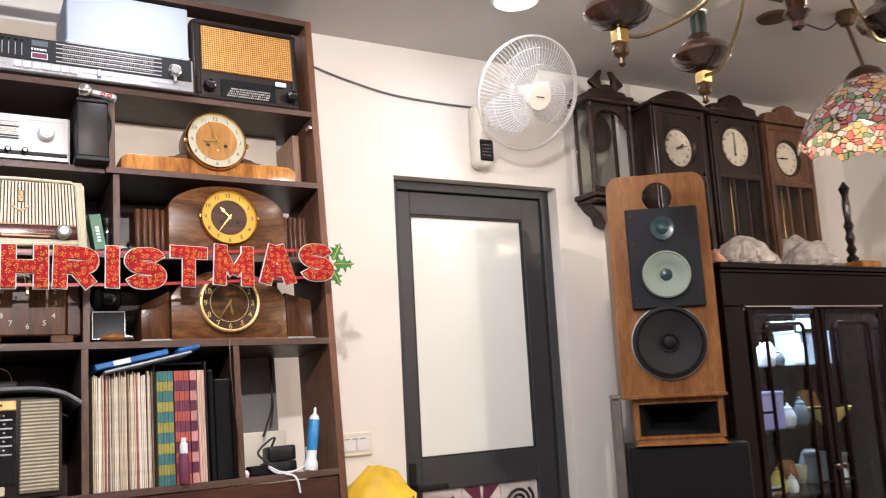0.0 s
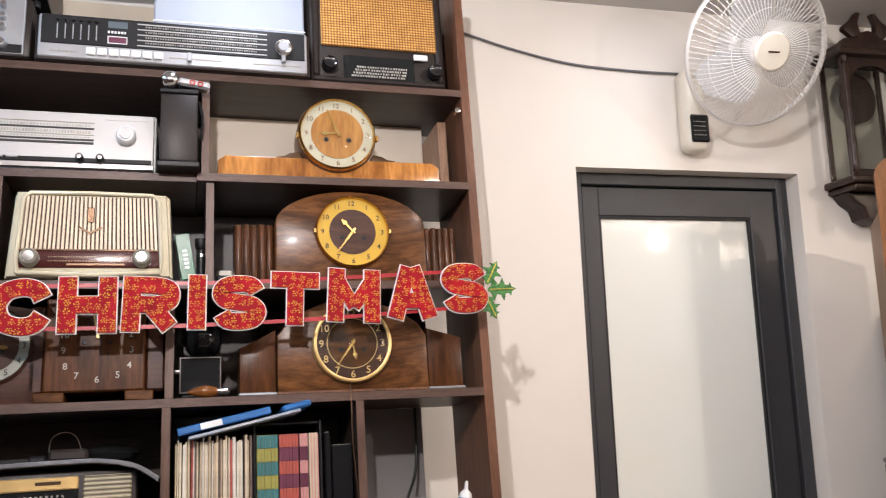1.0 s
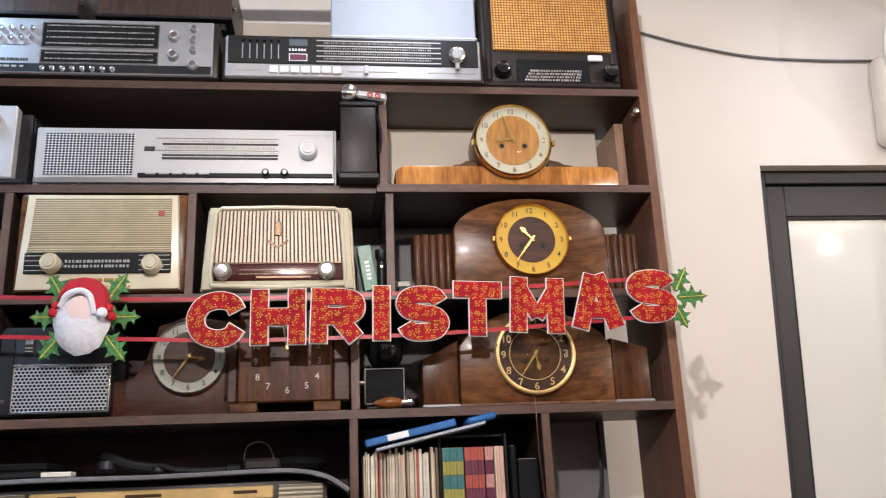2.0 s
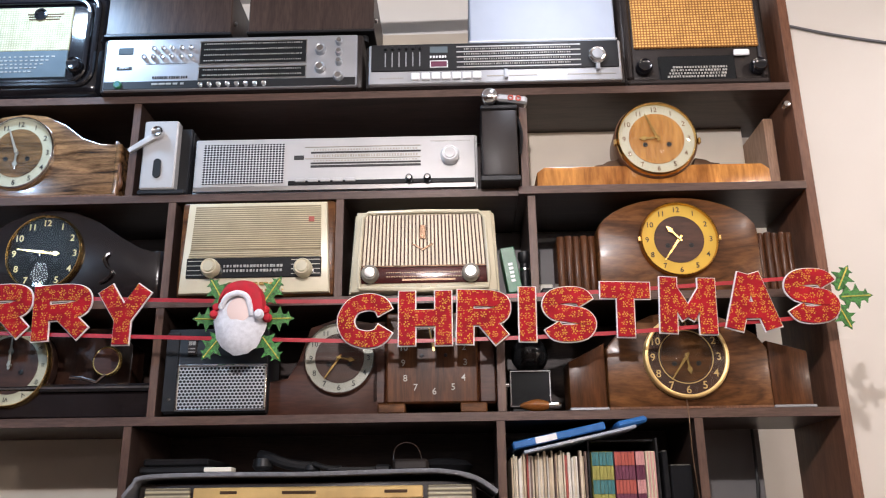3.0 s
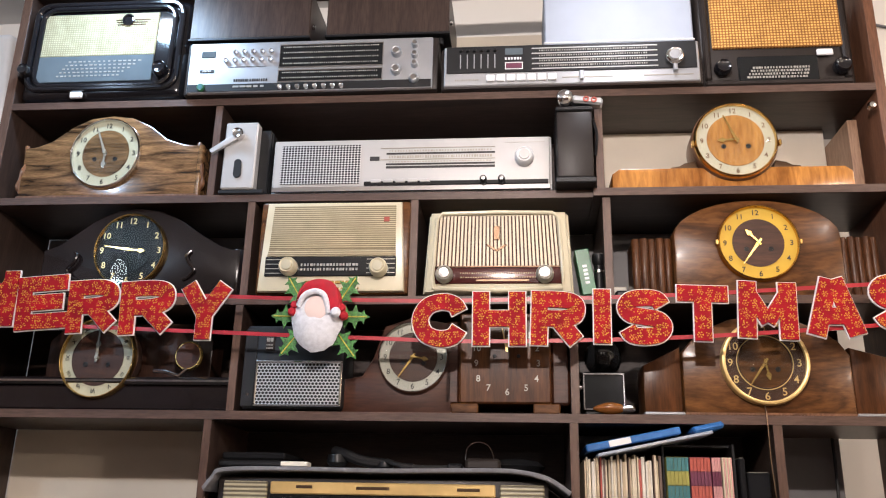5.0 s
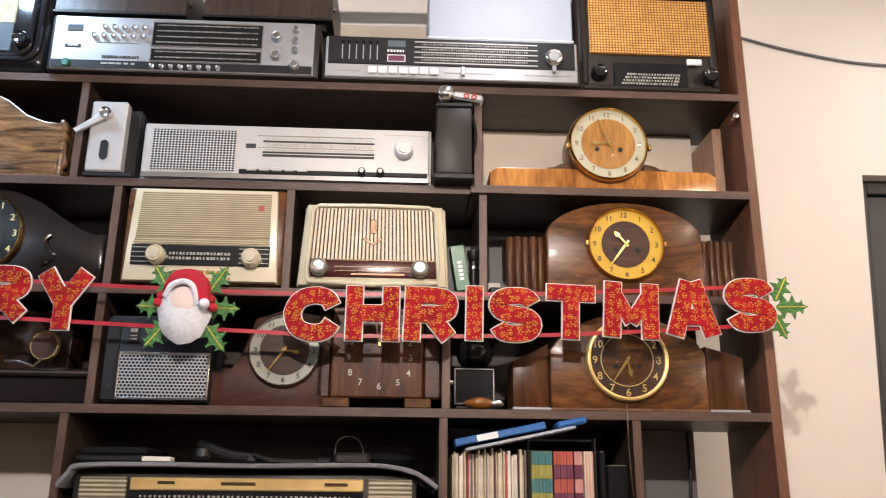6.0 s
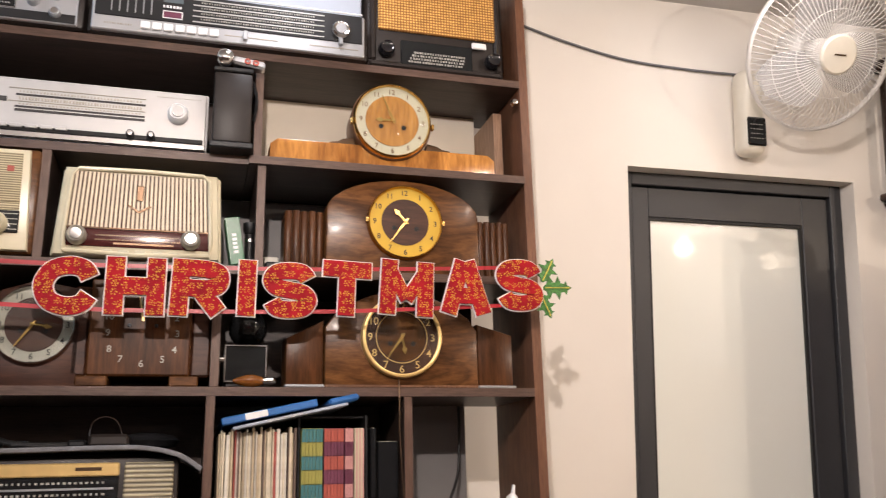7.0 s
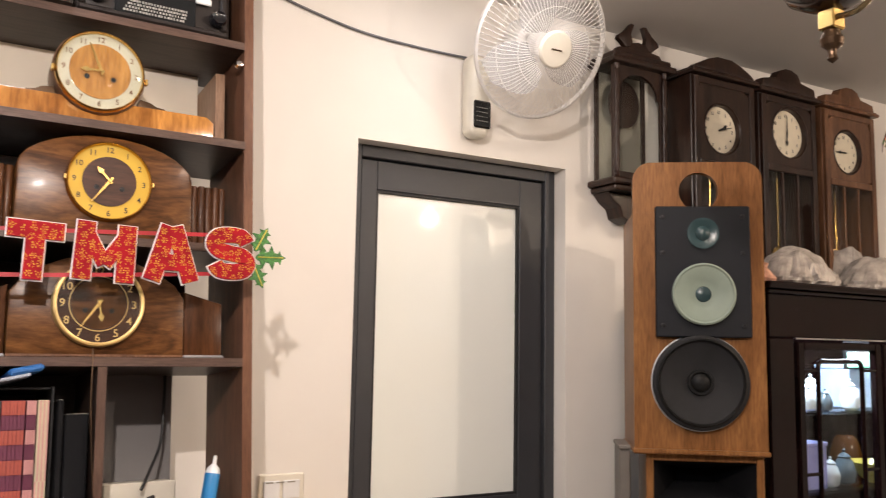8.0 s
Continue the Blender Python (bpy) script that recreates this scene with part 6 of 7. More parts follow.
part("cable", tube(smoothed([(0.02, WY - 0.006, 2.392), (0.112, WY - 0.006, 2.365), (0.22, WY - 0.006, 2.337), (0.37, WY - 0.006, 2.309), (0.535, WY - 0.006, 2.3), (0.70, WY - 0.008, 2.299)], 8), 0.0032, 8), M_GREYCORD, cb)

wbx = thing("wall_monitor", (-2.03, WY, 2.15), "white plastic wall unit beside the shelf", "wall unit")
part("body", box(-2.15, -1.915, 0.205, WY - 0.001, 2.15, 2.385, 0.012, 3), M_WHITE, wbx)
part("lower_hatch", box(-2.13, -1.935, 0.198, 0.2045, 2.158, 2.2, 0.004), M_LIGHTPL, wbx)
part("print_bars", joined(*[bars(-1.98, -1.94, 2.3 - 0.012 * i, 0.2045, 3, 0.004, 21 + i) for i in range(6)]), M_GREYDIAL, wbx)
fr2 = thing("picture_frame", (-2.1, WY, 1.7), "red lacquered picture frame on the wall", "picture frame")
part("frame_wood", ring_panel(-2.3, -1.955, 1.62, 2.045, 0.03, WY - 0.022, WY - 0.001, 0.003), M_REDFRAME, fr2)
part("mount", box(-2.272, -1.983, WY - 0.012, WY - 0.002, 1.648, 2.017, 0), M_PEARL, fr2)

# wall fan
fan = thing("wall_fan", (0.70, WY, 2.2), "white wall fan with wire guard and clear blades", "fan", local=False)
part("wall_plate", box(0.669, 0.737, WY - 0.06, WY, 2.072, 2.30, 0.024, 5), M_OFFW, fan)
cp = part("control_panel", box(0.677, 0.73, WY - 0.066, WY - 0.059, 2.094, 2.168, 0.004), M_DIALGLASS, fan, "dark control panel")
part("panel_bars", joined(*[bars(0.684, 0.722, 2.112 + 0.012 * i, WY - 0.0665, 3, 0.002, 11 + i) for i in range(4)]), M_SCALE, cp)
FM = Matrix.Translation((0.787, 0.14, 2.297)) @ Matrix.Rotation(radians(-2), 4, "Z") @ Matrix.Rotation(radians(27), 4, "X") @ Matrix.Scale(0.94, 4)
part("neck", moved(joined(tube([(0, 0.15, -0.02), (0, 0.09, 0.0), (0, 0.05, 0)], 0.022, 14)), FM), M_FAN, fan)
part("fan_drive", moved(lathe([(0.03, -0.13), (0.052, -0.115), (0.06, -0.08), (0.058, -0.03), (0.045, -0.02)], (0, 0, 0), "y", 32), FM), M_FAN, fan, "rounded white drive housing")


def guard(depths, n, name, m):
    """Radial wires that follow (radius, distance) from rim to hub, each a part on one shared mesh."""
    tw = 0.22
    me = meshed(name, tube([(r * math.cos(tw * (1 - r / 0.2)), -d, r * math.sin(tw * (1 - r / 0.2))) for r, d in depths], 0.0009, 4), M_FAN)
    for i in range(n):
        ob = new(name, me)
        ob.parent = fan
        ob.matrix_basis = Matrix.Translation(-OFF[fan]) @ m @ Matrix.Rotation(2 * math.pi * i / n, 4, "Y")


guard([(0.2, 0.012), (0.185, 0.04), (0.15, 0.062), (0.1, 0.075), (0.045, 0.08)], 84, "guard_wire", FM)
guard([(0.2, 0.008), (0.185, -0.02), (0.15, -0.04), (0.1, -0.05), (0.055, -0.052)], 60, "rear_guard_wire", FM)
part("rim", moved(lathe([(0.198, 0.0), (0.205, 0.003), (0.206, 0.014), (0.2, 0.018), (0.197, 0.012)], (0, 0, 0), "y", 64, True), FM), M_FAN, fan)
for rr, dd in ((0.165, 0.055), (0.11, 0.0735)):
    part("hoop", moved(tube([(rr * math.cos(a * math.pi / 24), -dd, rr * math.sin(a * math.pi / 24)) for a in range(49)], 0.0009, 5), FM), M_FAN, fan)
cpn = part("front_cap", moved(lathe([(0.05, 0.078), (0.05, 0.084), (0.045, 0.088), (0.0, 0.09)], (0, 0, 0), "y", 32), FM), M_OFFW, fan)
part("maker_bar", moved(box(-0.016, 0.016, -0.0915, -0.0895, -0.002, 0.002, 0.0004), FM), M_BRONZE, cpn)
part("hub", moved(lathe([(0.034, -0.02), (0.034, 0.03), (0.025, 0.036), (0, 0.037)], (0, 0, 0), "y", 24), FM), M_FAN, fan)
for k in range(3):
    pts = []
    for j in range(12):
        t = j / 11
        pts.append((0.03 + 0.145 * t, 0.03 + 0.075 * math.sin(math.pi * min(1, t * 0.8 + 0.2))))
    prof = [(x, w) for x, w in pts] + [(x, -0.02 - 0.03 * math.sin(math.pi * (x - 0.03) / 0.16)) for x, w in pts[::-1]]
    bmb = prism(prof, 0.0, 0.002)
    part("blade", moved(bmb, FM @ Matrix.Rotation(radians(120 * k + 25), 4, "Y") @ Matrix.Rotation(radians(18), 4, "X")), M_FANB, fan, "clear plastic blade")

# ---- wall clocks ----
def regulator(x0, x1, z0, z1, crest, wood_m, dcx, dcz, dr, hour, minute, label, shape):
    """A long-case wall clock: box, crest, dial behind glass, pendulum window."""
    yf, yb = 0.194, WY - 0.002
    c = thing("wall_clock", ((x0 + x1) / 2, WY, z0), label, "wall clock", "wall clocks")
    w = 0.022
    xm = (x0 + x1) / 2
    part("case", joined(box(x0, x0 + 0.012, yf + 0.012, yb, z0, z1, 0.002), box(x1 - 0.012, x1, yf + 0.012, yb, z0, z1, 0.002), box(x0 + 0.012, x1 - 0.012, yf + 0.012, yb, z1 - 0.012, z1, 0.002), box(x0 + 0.012, x1 - 0.012, yf + 0.012, yb, z0, z0 + 0.012, 0.002), box(x0 + 0.012, x1 - 0.012, yb - 0.008, yb, z0 + 0.012, z1 - 0.012, 0)), wood_m, c)
    zm = dcz - dr * 1.42
    d = part("door", joined(box(x0 + 0.004, x0 + 0.004 + w, yf, yf + 0.012, z0 + 0.006, z1 - 0.006, 0.002), box(x1 - 0.004 - w, x1 - 0.004, yf, yf + 0.012, z0 + 0.006, z1 - 0.006, 0.002), box(x0 + 0.004 + w, x1 - 0.004 - w, yf, yf + 0.012, z1 - 0.006 - w, z1 - 0.006, 0.002), box(x0 + 0.004 + w, x1 - 0.004 - w, yf, yf + 0.012, zm - w, zm, 0.002), box(x0 + 0.004 + w, x1 - 0.004 - w, yf, yf + 0.012, z0 + 0.006, z0 + 0.006 + w, 0.002)), wood_m, c)
    hole = 40
    ring = [(dcx + dr * 1.12 * math.cos(2 * math.pi * i / hole), dcz + dr * 1.12 * math.sin(2 * math.pi * i / hole)) for i in range(hole)]
    bm = bmesh.new()
    a = x0 + 0.004 + w, x1 - 0.004 - w, zm, z1 - 0.006 - w
    inner = [bm.verts.new((x, yf + 0.004, z)) for x, z in ring]
    outer = []
    for i in range(hole):
        t = 2 * math.pi * i / hole
        cxx, czz = math.cos(t), math.sin(t)
        k = min((a[1] - dcx) / cxx if cxx > 1e-6 else ((a[0] - dcx) / cxx if cxx < -1e-6 else 9), (a[3] - dcz) / czz if czz > 1e-6 else ((a[2] - dcz) / czz if czz < -1e-6 else 9))
        outer.append(bm.verts.new((dcx + cxx * max(k, dr * 1.13), yf + 0.004, dcz + czz * max(k, dr * 1.13))))
    for i in range(hole):
        j = (i + 1) % hole
        bm.faces.new((inner[i], inner[j], outer[j], outer[i]))
    bmesh.ops.recalc_face_normals(bm, faces=bm.faces)
    ex = bmesh.ops.extrude_face_region(bm, geom=bm.faces[:])
    bmesh.ops.translate(bm, verts=[g for g in ex["geom"] if isinstance(g, bmesh.types.BMVert)], vec=(0, 0.007, 0))
    bmesh.ops.recalc_face_normals(bm, faces=bm.faces)
    part("dial_surround", bm, wood_m, d)
    f = part("dial", lathe([(dr, 0), (dr, 0.003), (0, 0.003)], (dcx, yf + 0.022, dcz), "y", 44), M_ENAMEL, c, "pale enamel dial")
    for i, s in enumerate(ARABIC):
        part("numeral", lettering(s, dr * 0.2, dcx + dr * 0.78 * math.sin(radians(30 * (i + 1))), yf + 0.0185, dcz + dr * 0.78 * math.cos(radians(30 * (i + 1))), 0.0004), M_INK, f)
    part("hour_pointer", pointer(dcx, yf + 0.015, dcz, hour, dr * 0.5, dr * 0.08), M_INK, f)
    part("minute_pointer", pointer(dcx, yf + 0.0135, dcz, minute, dr * 0.75, dr * 0.05, "plain"), M_INK, f)
    part("bezel", lathe([(dr * 1.0, -0.018), (dr * 1.02, -0.002), (dr * 1.08, 0.0025), (dr * 1.14, 0.0), (dr * 1.14, -0.003)], (dcx, yf + 0.004, dcz), "y", 48, True), M_DARKWOOD, c)
    n = 3
    a0, a1 = x0 + 0.004 + w, x1 - 0.004 - w
    for i in range(1, n):
        part("glazing_bar", box(a0 + (a1 - a0) * i / n - 0.004, a0 + (a1 - a0) * i / n + 0.004, yf + 0.003, yf + 0.011, z0 + 0.006 + w, zm - w, 0.001), wood_m, d)
    for i in range(n):
        g = part("pane", box(a0 + (a1 - a0) * i / n, a0 + (a1 - a0) * (i + 1) / n, yf + 0.0065, yf + 0.0085, z0 + 0.006 + w, zm - w, 0), M_GLASS, d, "clear bevelled glass")
        g.visible_shadow = False
    part("pendulum_rod", tube([(dcx, yf + 0.06, dcz - dr), (dcx, yf + 0.06, z0 + 0.1)], 0.003, 8), M_BRASS, c)
    part("pendulum_bob", lathe([(0.034, -0.004), (0.036, 0.0), (0.03, 0.005), (0.0, 0.008)], (dcx, yf + 0.058, z0 + 0.09), "y", 32), M_BRASS, c)
    part("cornice", joined(box(x0 - 0.012, x1 + 0.012, yf - 0.012, yb, z1, z1 + 0.012, 0.003), box(x0 - 0.006, x1 + 0.006, yf - 0.005, yb, z1 + 0.0125, z1 + 0.018, 0.002)), wood_m, c)
    hh = crest - z1 - 0.019
    if shape == 0:
        prof = [(x0 + 0.002, 0.0), (x1 - 0.002, 0.0), (x1 - 0.02, 0.3), (xm + 0.07, 0.75), (xm + 0.03, 1.0), (xm - 0.03, 1.0), (xm - 0.07, 0.75), (x0 + 0.02, 0.3)]
    else:
        prof = [(x0 + 0.004, 0.0), (x1 - 0.004, 0.0), (x1 - 0.01, 0.35), (x1 - 0.05, 0.45), (xm + 0.062, 0.5), (xm + 0.045, 0.85), (xm + 0.015, 1.0), (xm - 0.015, 1.0), (xm - 0.045, 0.85), (xm - 0.062, 0.5), (x0 + 0.05, 0.45), (x0 + 0.01, 0.35)]
    part("crest", prism([(x, z1 + 0.0185 + hh * t) for x, t in prof], yf - 0.002, yf + 0.03, 0.003), wood_m, c)
    return c


regulator(1.40, 1.672, 1.735, 2.352, 2.418, M_DARKWOOD, 1.526, 2.193, 0.073, 60, 75, "dark stained wall clock with a round pale dial", 0)
regulator(1.70, 1.972, 1.735, 2.345, 2.438, M_DARKWOOD, 1.839, 2.225, 0.078, 180, 0, "dark carved wall clock with scalloped crest and glazed door", 1)
regulator(2.012, 2.292, 1.735, 2.345, 2.43, M_MIDWOOD, 2.139, 2.202, 0.07, 270, 268, "lighter brown wall clock with rounded crest and glazed door", 1)

# carved clock with pillars, horns and a hanging bracket
c = thing("wall_clock", (1.16, WY, 1.855), "dark carved wall clock with turned pillars and horned crest", "wall clock", "wall clocks")
wx0, wx1, wz0, wz1, wy = 1.062, 1.262, 2.035, 2.325, 0.205
part("back_board", box(wx0 + 0.006, wx1 - 0.006, WY - 0.012, WY - 0.001, wz0, wz1, 0.001), M_GREYDIAL, c, "grey backing seen through the glass")
for a, b3 in ((wx0, wx0 + 0.016), (wx1 - 0.016, wx1)):
    part("corner_post", box(a, b3, WY - 0.02, WY - 0.0125, wz0, wz1, 0.001), M_DARKWOOD, c)
    part("door_stile", box(a + 0.001, b3 + 0.003 if a == wx0 else b3, wy + 0.006, wy + 0.022, wz0, wz1, 0.002), M_DARKWOOD, c)
part("door_rail", box(wx0 + 0.019, wx1 - 0.016, wy + 0.007, wy + 0.02, wz0, wz0 + 0.02, 0.002), M_DARKWOOD, c)
ar = [(wx0 + 0.019, wz1), (wx0 + 0.019, wz1 - 0.075)] + [(1.162 - 0.077 * math.cos(math.pi * i / 12), wz1 - 0.075 + 0.058 * math.sin(math.pi * i / 12)) for i in range(13)] + [(wx1 - 0.016, wz1 - 0.075), (wx1 - 0.016, wz1)]
part("door_arch", prism(ar, wy + 0.007, wy + 0.02), M_DARKWOOD, c)
g = part("pane", box(wx0 + 0.018, wx1 - 0.017, wy + 0.012, wy + 0.014, wz0 + 0.018, wz1 - 0.02, 0), M_GLASS, c)
g.visible_shadow = False
g = part("side_pane", box(wx0 + 0.004, wx0 + 0.007, wy + 0.024, WY - 0.022, wz0 + 0.004, wz1 - 0.004, 0), M_GLASS, c)
g.visible_shadow = False
for px in (wx0 + 0.006, wx1 - 0.006):
    prof = [(0.006, 0.0), (0.010, 0.006), (0.006, 0.014)]
    for i in range(6):
        zb3 = 0.02 + i * 0.042
        prof += [(0.0085, zb3), (0.010, zb3 + 0.010), (0.010, zb3 + 0.024), (0.0085, zb3 + 0.032), (0.009, zb3 + 0.036)]
    prof += [(0.006, 0.274), (0.010, 0.282), (0.010, 0.289)]
    part("pillar", lathe(prof, (px, wy - 0.006, wz0), "z", 16), M_DARKWOOD, c, "turned wooden pillar")
part("cornice", joined(box(wx0 - 0.022, wx1 + 0.03, wy - 0.035, WY - 0.001, wz1, wz1 + 0.014, 0.004), box(wx0 - 0.01, wx1 + 0.015, wy - 0.02, WY - 0.001, wz1 + 0.0145, wz1 + 0.03, 0.004)), M_DARKWOOD, c)
part("base_moulding", joined(box(wx0 - 0.02, wx1 + 0.02, wy - 0.03, WY - 0.001, wz0 - 0.016, wz0, 0.004), box(wx0 - 0.008, wx1 + 0.008, wy - 0.015, WY - 0.001, wz0 - 0.03, wz0 - 0.0165, 0.004)), M_DARKWOOD, c)
part("bracket", prism([(wx0 + 0.004, wz0 - 0.031), (wx1 - 0.004, wz0 - 0.031), (wx1 - 0.022, wz0 - 0.05), (wx1 - 0.05, wz0 - 0.065), (wx1 - 0.06, wz0 - 0.09), (1.175, wz0 - 0.1), (1.149, wz0 - 0.1), (wx0 + 0.06, wz0 - 0.09), (wx0 + 0.05, wz0 - 0.065), (wx0 + 0.022, wz0 - 0.05)], wy + 0.045, WY - 0.001, 0.006), M_DARKWOOD, c)
part("drop_finial", lathe([(0.001, -0.028), (0.008, -0.022), (0.009, -0.016), (0.004, -0.010), (0.009, -0.004), (0.009, 0.0)], (1.162, wy + 0.08, wz0 - 0.1), "z", 16), M_DARKWOOD, c)
part("crest", prism([(wx0 + 0.005, wz1 + 0.0305), (wx1 - 0.005, wz1 + 0.0305), (wx1 - 0.02, wz1 + 0.045), (1.2, wz1 + 0.05), (1.19, wz1 + 0.062), (1.162, wz1 + 0.068), (1.134, wz1 + 0.062), (1.124, wz1 + 0.05), (wx0 + 0.02, wz1 + 0.045)], wy, wy + 0.03, 0.003), M_DARKWOOD, c)
for s in (-1, 1):
    part("horn", prism([(1.162 + s * u, wz1 + v) for u, v in ((0.022, 0.054), (0.052, 0.05), (0.066, 0.06), (0.08, 0.068), (0.076, 0.078), (0.052, 0.092), (0.03, 0.113), (0.018, 0.112), (0.03, 0.085))][::s], wy + 0.002, wy + 0.026, 0.002), M_DARKWOOD, c, "carved horn")
part("small_dial", lathe([(0.062, 0), (0.062, 0.002), (0.0, 0.002)], (1.162, WY - 0.04, 2.245), "y", 36), M_DARKWOOD, c)
c.matrix_basis = Matrix.Translation((1.23, WY, 1.795)) @ Matrix.Diagonal((1.0, 0.71, 1.17, 1))

# ---- loudspeaker stack, turned into the room ----
SP = (1.065, -0.10, 0)
sub = thing("subwoofer", SP, "black cloth-fronted bass box standing on the floor", "loudspeaker", turn=-36.87, local=True)
part("cabinet", box(-0.136, 0.228, 0.012, 0.17, 0.0, 1.13, 0.004), M_BLACK, sub)
part("front_cloth", box(-0.130, 0.222, 0.0, 0.0118, 0.02, 1.122, 0.003), M_BLACKM, sub)
hb = thing("horn_speaker", (SP[0], SP[1], 1.13), "small teak horn box with a deep black mouth", "loudspeaker", turn=-36.87, local=True)
z0 = 0.0
part("cabinet", joined(box(-0.108, -0.09, 0.02, 0.19, 0.016, 0.142, 0.002), box(0.148, 0.166, 0.02, 0.19, 0.016, 0.142, 0.002), box(-0.09, 0.148, 0.02, 0.19, 0.124, 0.142, 0.002), box(-0.09, 0.148, 0.02, 0.19, 0.016, 0.028, 0.002), box(-0.09, 0.148, 0.17, 0.19, 0.028, 0.124, 0)), M_SPK, hb)
bm = prism([(-0.108, 0.0), (0.166, 0.0), (0.166, 0.0155), (-0.108, 0.0155)], -0.008, 0.19)
for v in bm.verts:
    if v.co.y < 0 and v.co.z > 0.01:
        v.co.y = 0.02
        v.co.x *= 0.95
part("sloping_lip", bm, M_SPK, hb)
hm = bmesh.new()
o1 = [hm.verts.new(p) for p in ((-0.09, 0.021, 0.028), (0.148, 0.021, 0.028), (0.148, 0.021, 0.124), (-0.09, 0.021, 0.124))]
i1 = [hm.verts.new(p) for p in ((-0.02, 0.16, 0.06), (0.078, 0.16, 0.06), (0.078, 0.16, 0.092), (-0.02, 0.16, 0.092))]
for i in range(4):
    hm.faces.new((o1[i], o1[(i + 1) % 4], i1[(i + 1) % 4], i1[i]))
hm.faces.new(i1)
part("horn_mouth", hm, M_BLACKM, hb, "black flared horn mouth")
tw = thing("tower_speaker", (SP[0], SP[1], 1.272), "tall teak loudspeaker with black baffle and three drivers", "loudspeaker", turn=-36.87, local=True)
sx0, sx1, H = -0.137, 0.172, 0.706


def rounded_front(x0, x1, z0, z1, rad, n=8):
    pts = [(x0, z0), (x1, z0)]
    pts += [(x1 - rad + rad * math.cos(math.pi / 2 * i / n), z1 - rad + rad * math.sin(math.pi / 2 * i / n)) for i in range(n + 1)]
    pts += [(x0 + rad - rad * math.sin(math.pi / 2 * i / n), z1 - rad + rad * math.cos(math.pi / 2 * i / n)) for i in range(n + 1)]
    return pts


part("cabinet", prism(rounded_front(sx0, sx1, 0.012, 0.5802, 0.0004), 0.0, 0.24, 0.0), M_SPK, tw)
# head board with a round hole
hx, hz, hr = 0.021, 0.633, 0.047
outl = rounded_front(sx0, sx1, 0.5803, H, 0.045)
hb2 = bmesh.new()
angs = sorted({round(math.atan2(oz - hz, ox - hx), 5) for ox, oz in outl} | {round(-math.pi + 2 * math.pi * i / 40 + 0.013, 5) for i in range(40)})
n = len(angs)
ri = [hb2.verts.new((hx + hr * math.cos(t), 0.0, hz + hr * math.sin(t))) for t in angs]
ro = []
for t in angs:
    dx, dz = math.cos(t), math.sin(t)
    best = 9
    for (ax, az), (bx2, bz2) in zip(outl, outl[1:] + outl[:1]):
        ex, ez = bx2 - ax, bz2 - az
        den = dx * ez - dz * ex
        if abs(den) > 1e-9:
            tt = ((ax - hx) * ez - (az - hz) * ex) / den
            uu = ((ax - hx) * dz - (az - hz) * dx) / den
            if tt > 0.01 and -1e-4 <= uu <= 1 + 1e-4:
                best = min(best, tt)
    ro.append(hb2.verts.new((hx + dx * best, 0.0, hz + dz * best)))
for i in range(n):
    j = (i + 1) % n
    hb2.faces.new((ri[i], ri[j], ro[j], ro[i]))
ex = bmesh.ops.extrude_face_region(hb2, geom=hb2.faces[:])
bmesh.ops.translate(hb2, verts=[g for g in ex["geom"] if isinstance(g, bmesh.types.BMVert)], vec=(0, 0.022, 0))
bmesh.ops.recalc_face_normals(hb2, faces=hb2.faces)
part("head_board", hb2, M_SPK, tw, "teak board with a round hole")
part("base_lip", box(sx0 - 0.004, sx1 + 0.004, -0.008, 0.24, 0.0, 0.0118, 0.003), M_SPK, tw)
bf = part("baffle", box(-0.085, 0.138, -0.016, -0.0005, 0.277, 0.594, 0.003), M_BAFFLE, tw)
for bxx in (-0.068, 0.12):
    for bzz in (0.305, 0.48, 0.568):
        part("bolt", lathe([(0.006, 0.0), (0.006, 0.002), (0.003, 0.0025), (0.003, 0.001), (0, 0.001)], (bxx, -0.016, bzz), "y", 14), M_BLACK, bf)
part("tweeter", lathe([(0.038, 0.0), (0.038, 0.006), (0.033, 0.006), (0.018, 0.001), (0.016, 0.004), (0.009, 0.009), (0.0, 0.011)], (0.027, -0.0165, 0.527), "y", 36), M_TWEET, bf, "small teal dome tweeter")
md = part("midrange", lathe([(0.074, 0.0), (0.074, 0.013), (0.070, 0.016), (0.066, 0.013), (0.062, 0.013), (0.035, 0.003), (0.028, 0.001), (0.0, 0.0005)], (0.026, -0.0165, 0.380), "y", 48), M_CONEG, bf, "pale green paper cone")
part("dust_cap", lathe([(0.019, 0.001), (0.017, 0.005), (0.009, 0.008), (0.0, 0.009)], (0.026, -0.0165, 0.380), "y", 28), M_TWEET, md)
wf = part("woofer", lathe([(0.112, 0.0), (0.112, 0.018), (0.108, 0.021), (0.102, 0.022), (0.095, 0.019), (0.05, 0.006), (0.034, 0.002), (0.0, 0.0005)], (0.018, -0.0005, 0.17), "y", 56), M_CONE, tw, "large black paper cone")
part("surround", lathe([(0.105, 0.0215), (0.1005, 0.0265), (0.096, 0.021), (0.0955, 0.018)], (0.018, -0.0005, 0.17), "y", 56, True), M_RUBBER, wf)
part("metal_edge", lathe([(0.1155, 0.0), (0.1155, 0.002), (0.1125, 0.003), (0.1122, 0.0)], (0.018, -0.0005, 0.17), "y", 56, True), M_GREYBOX, wf)
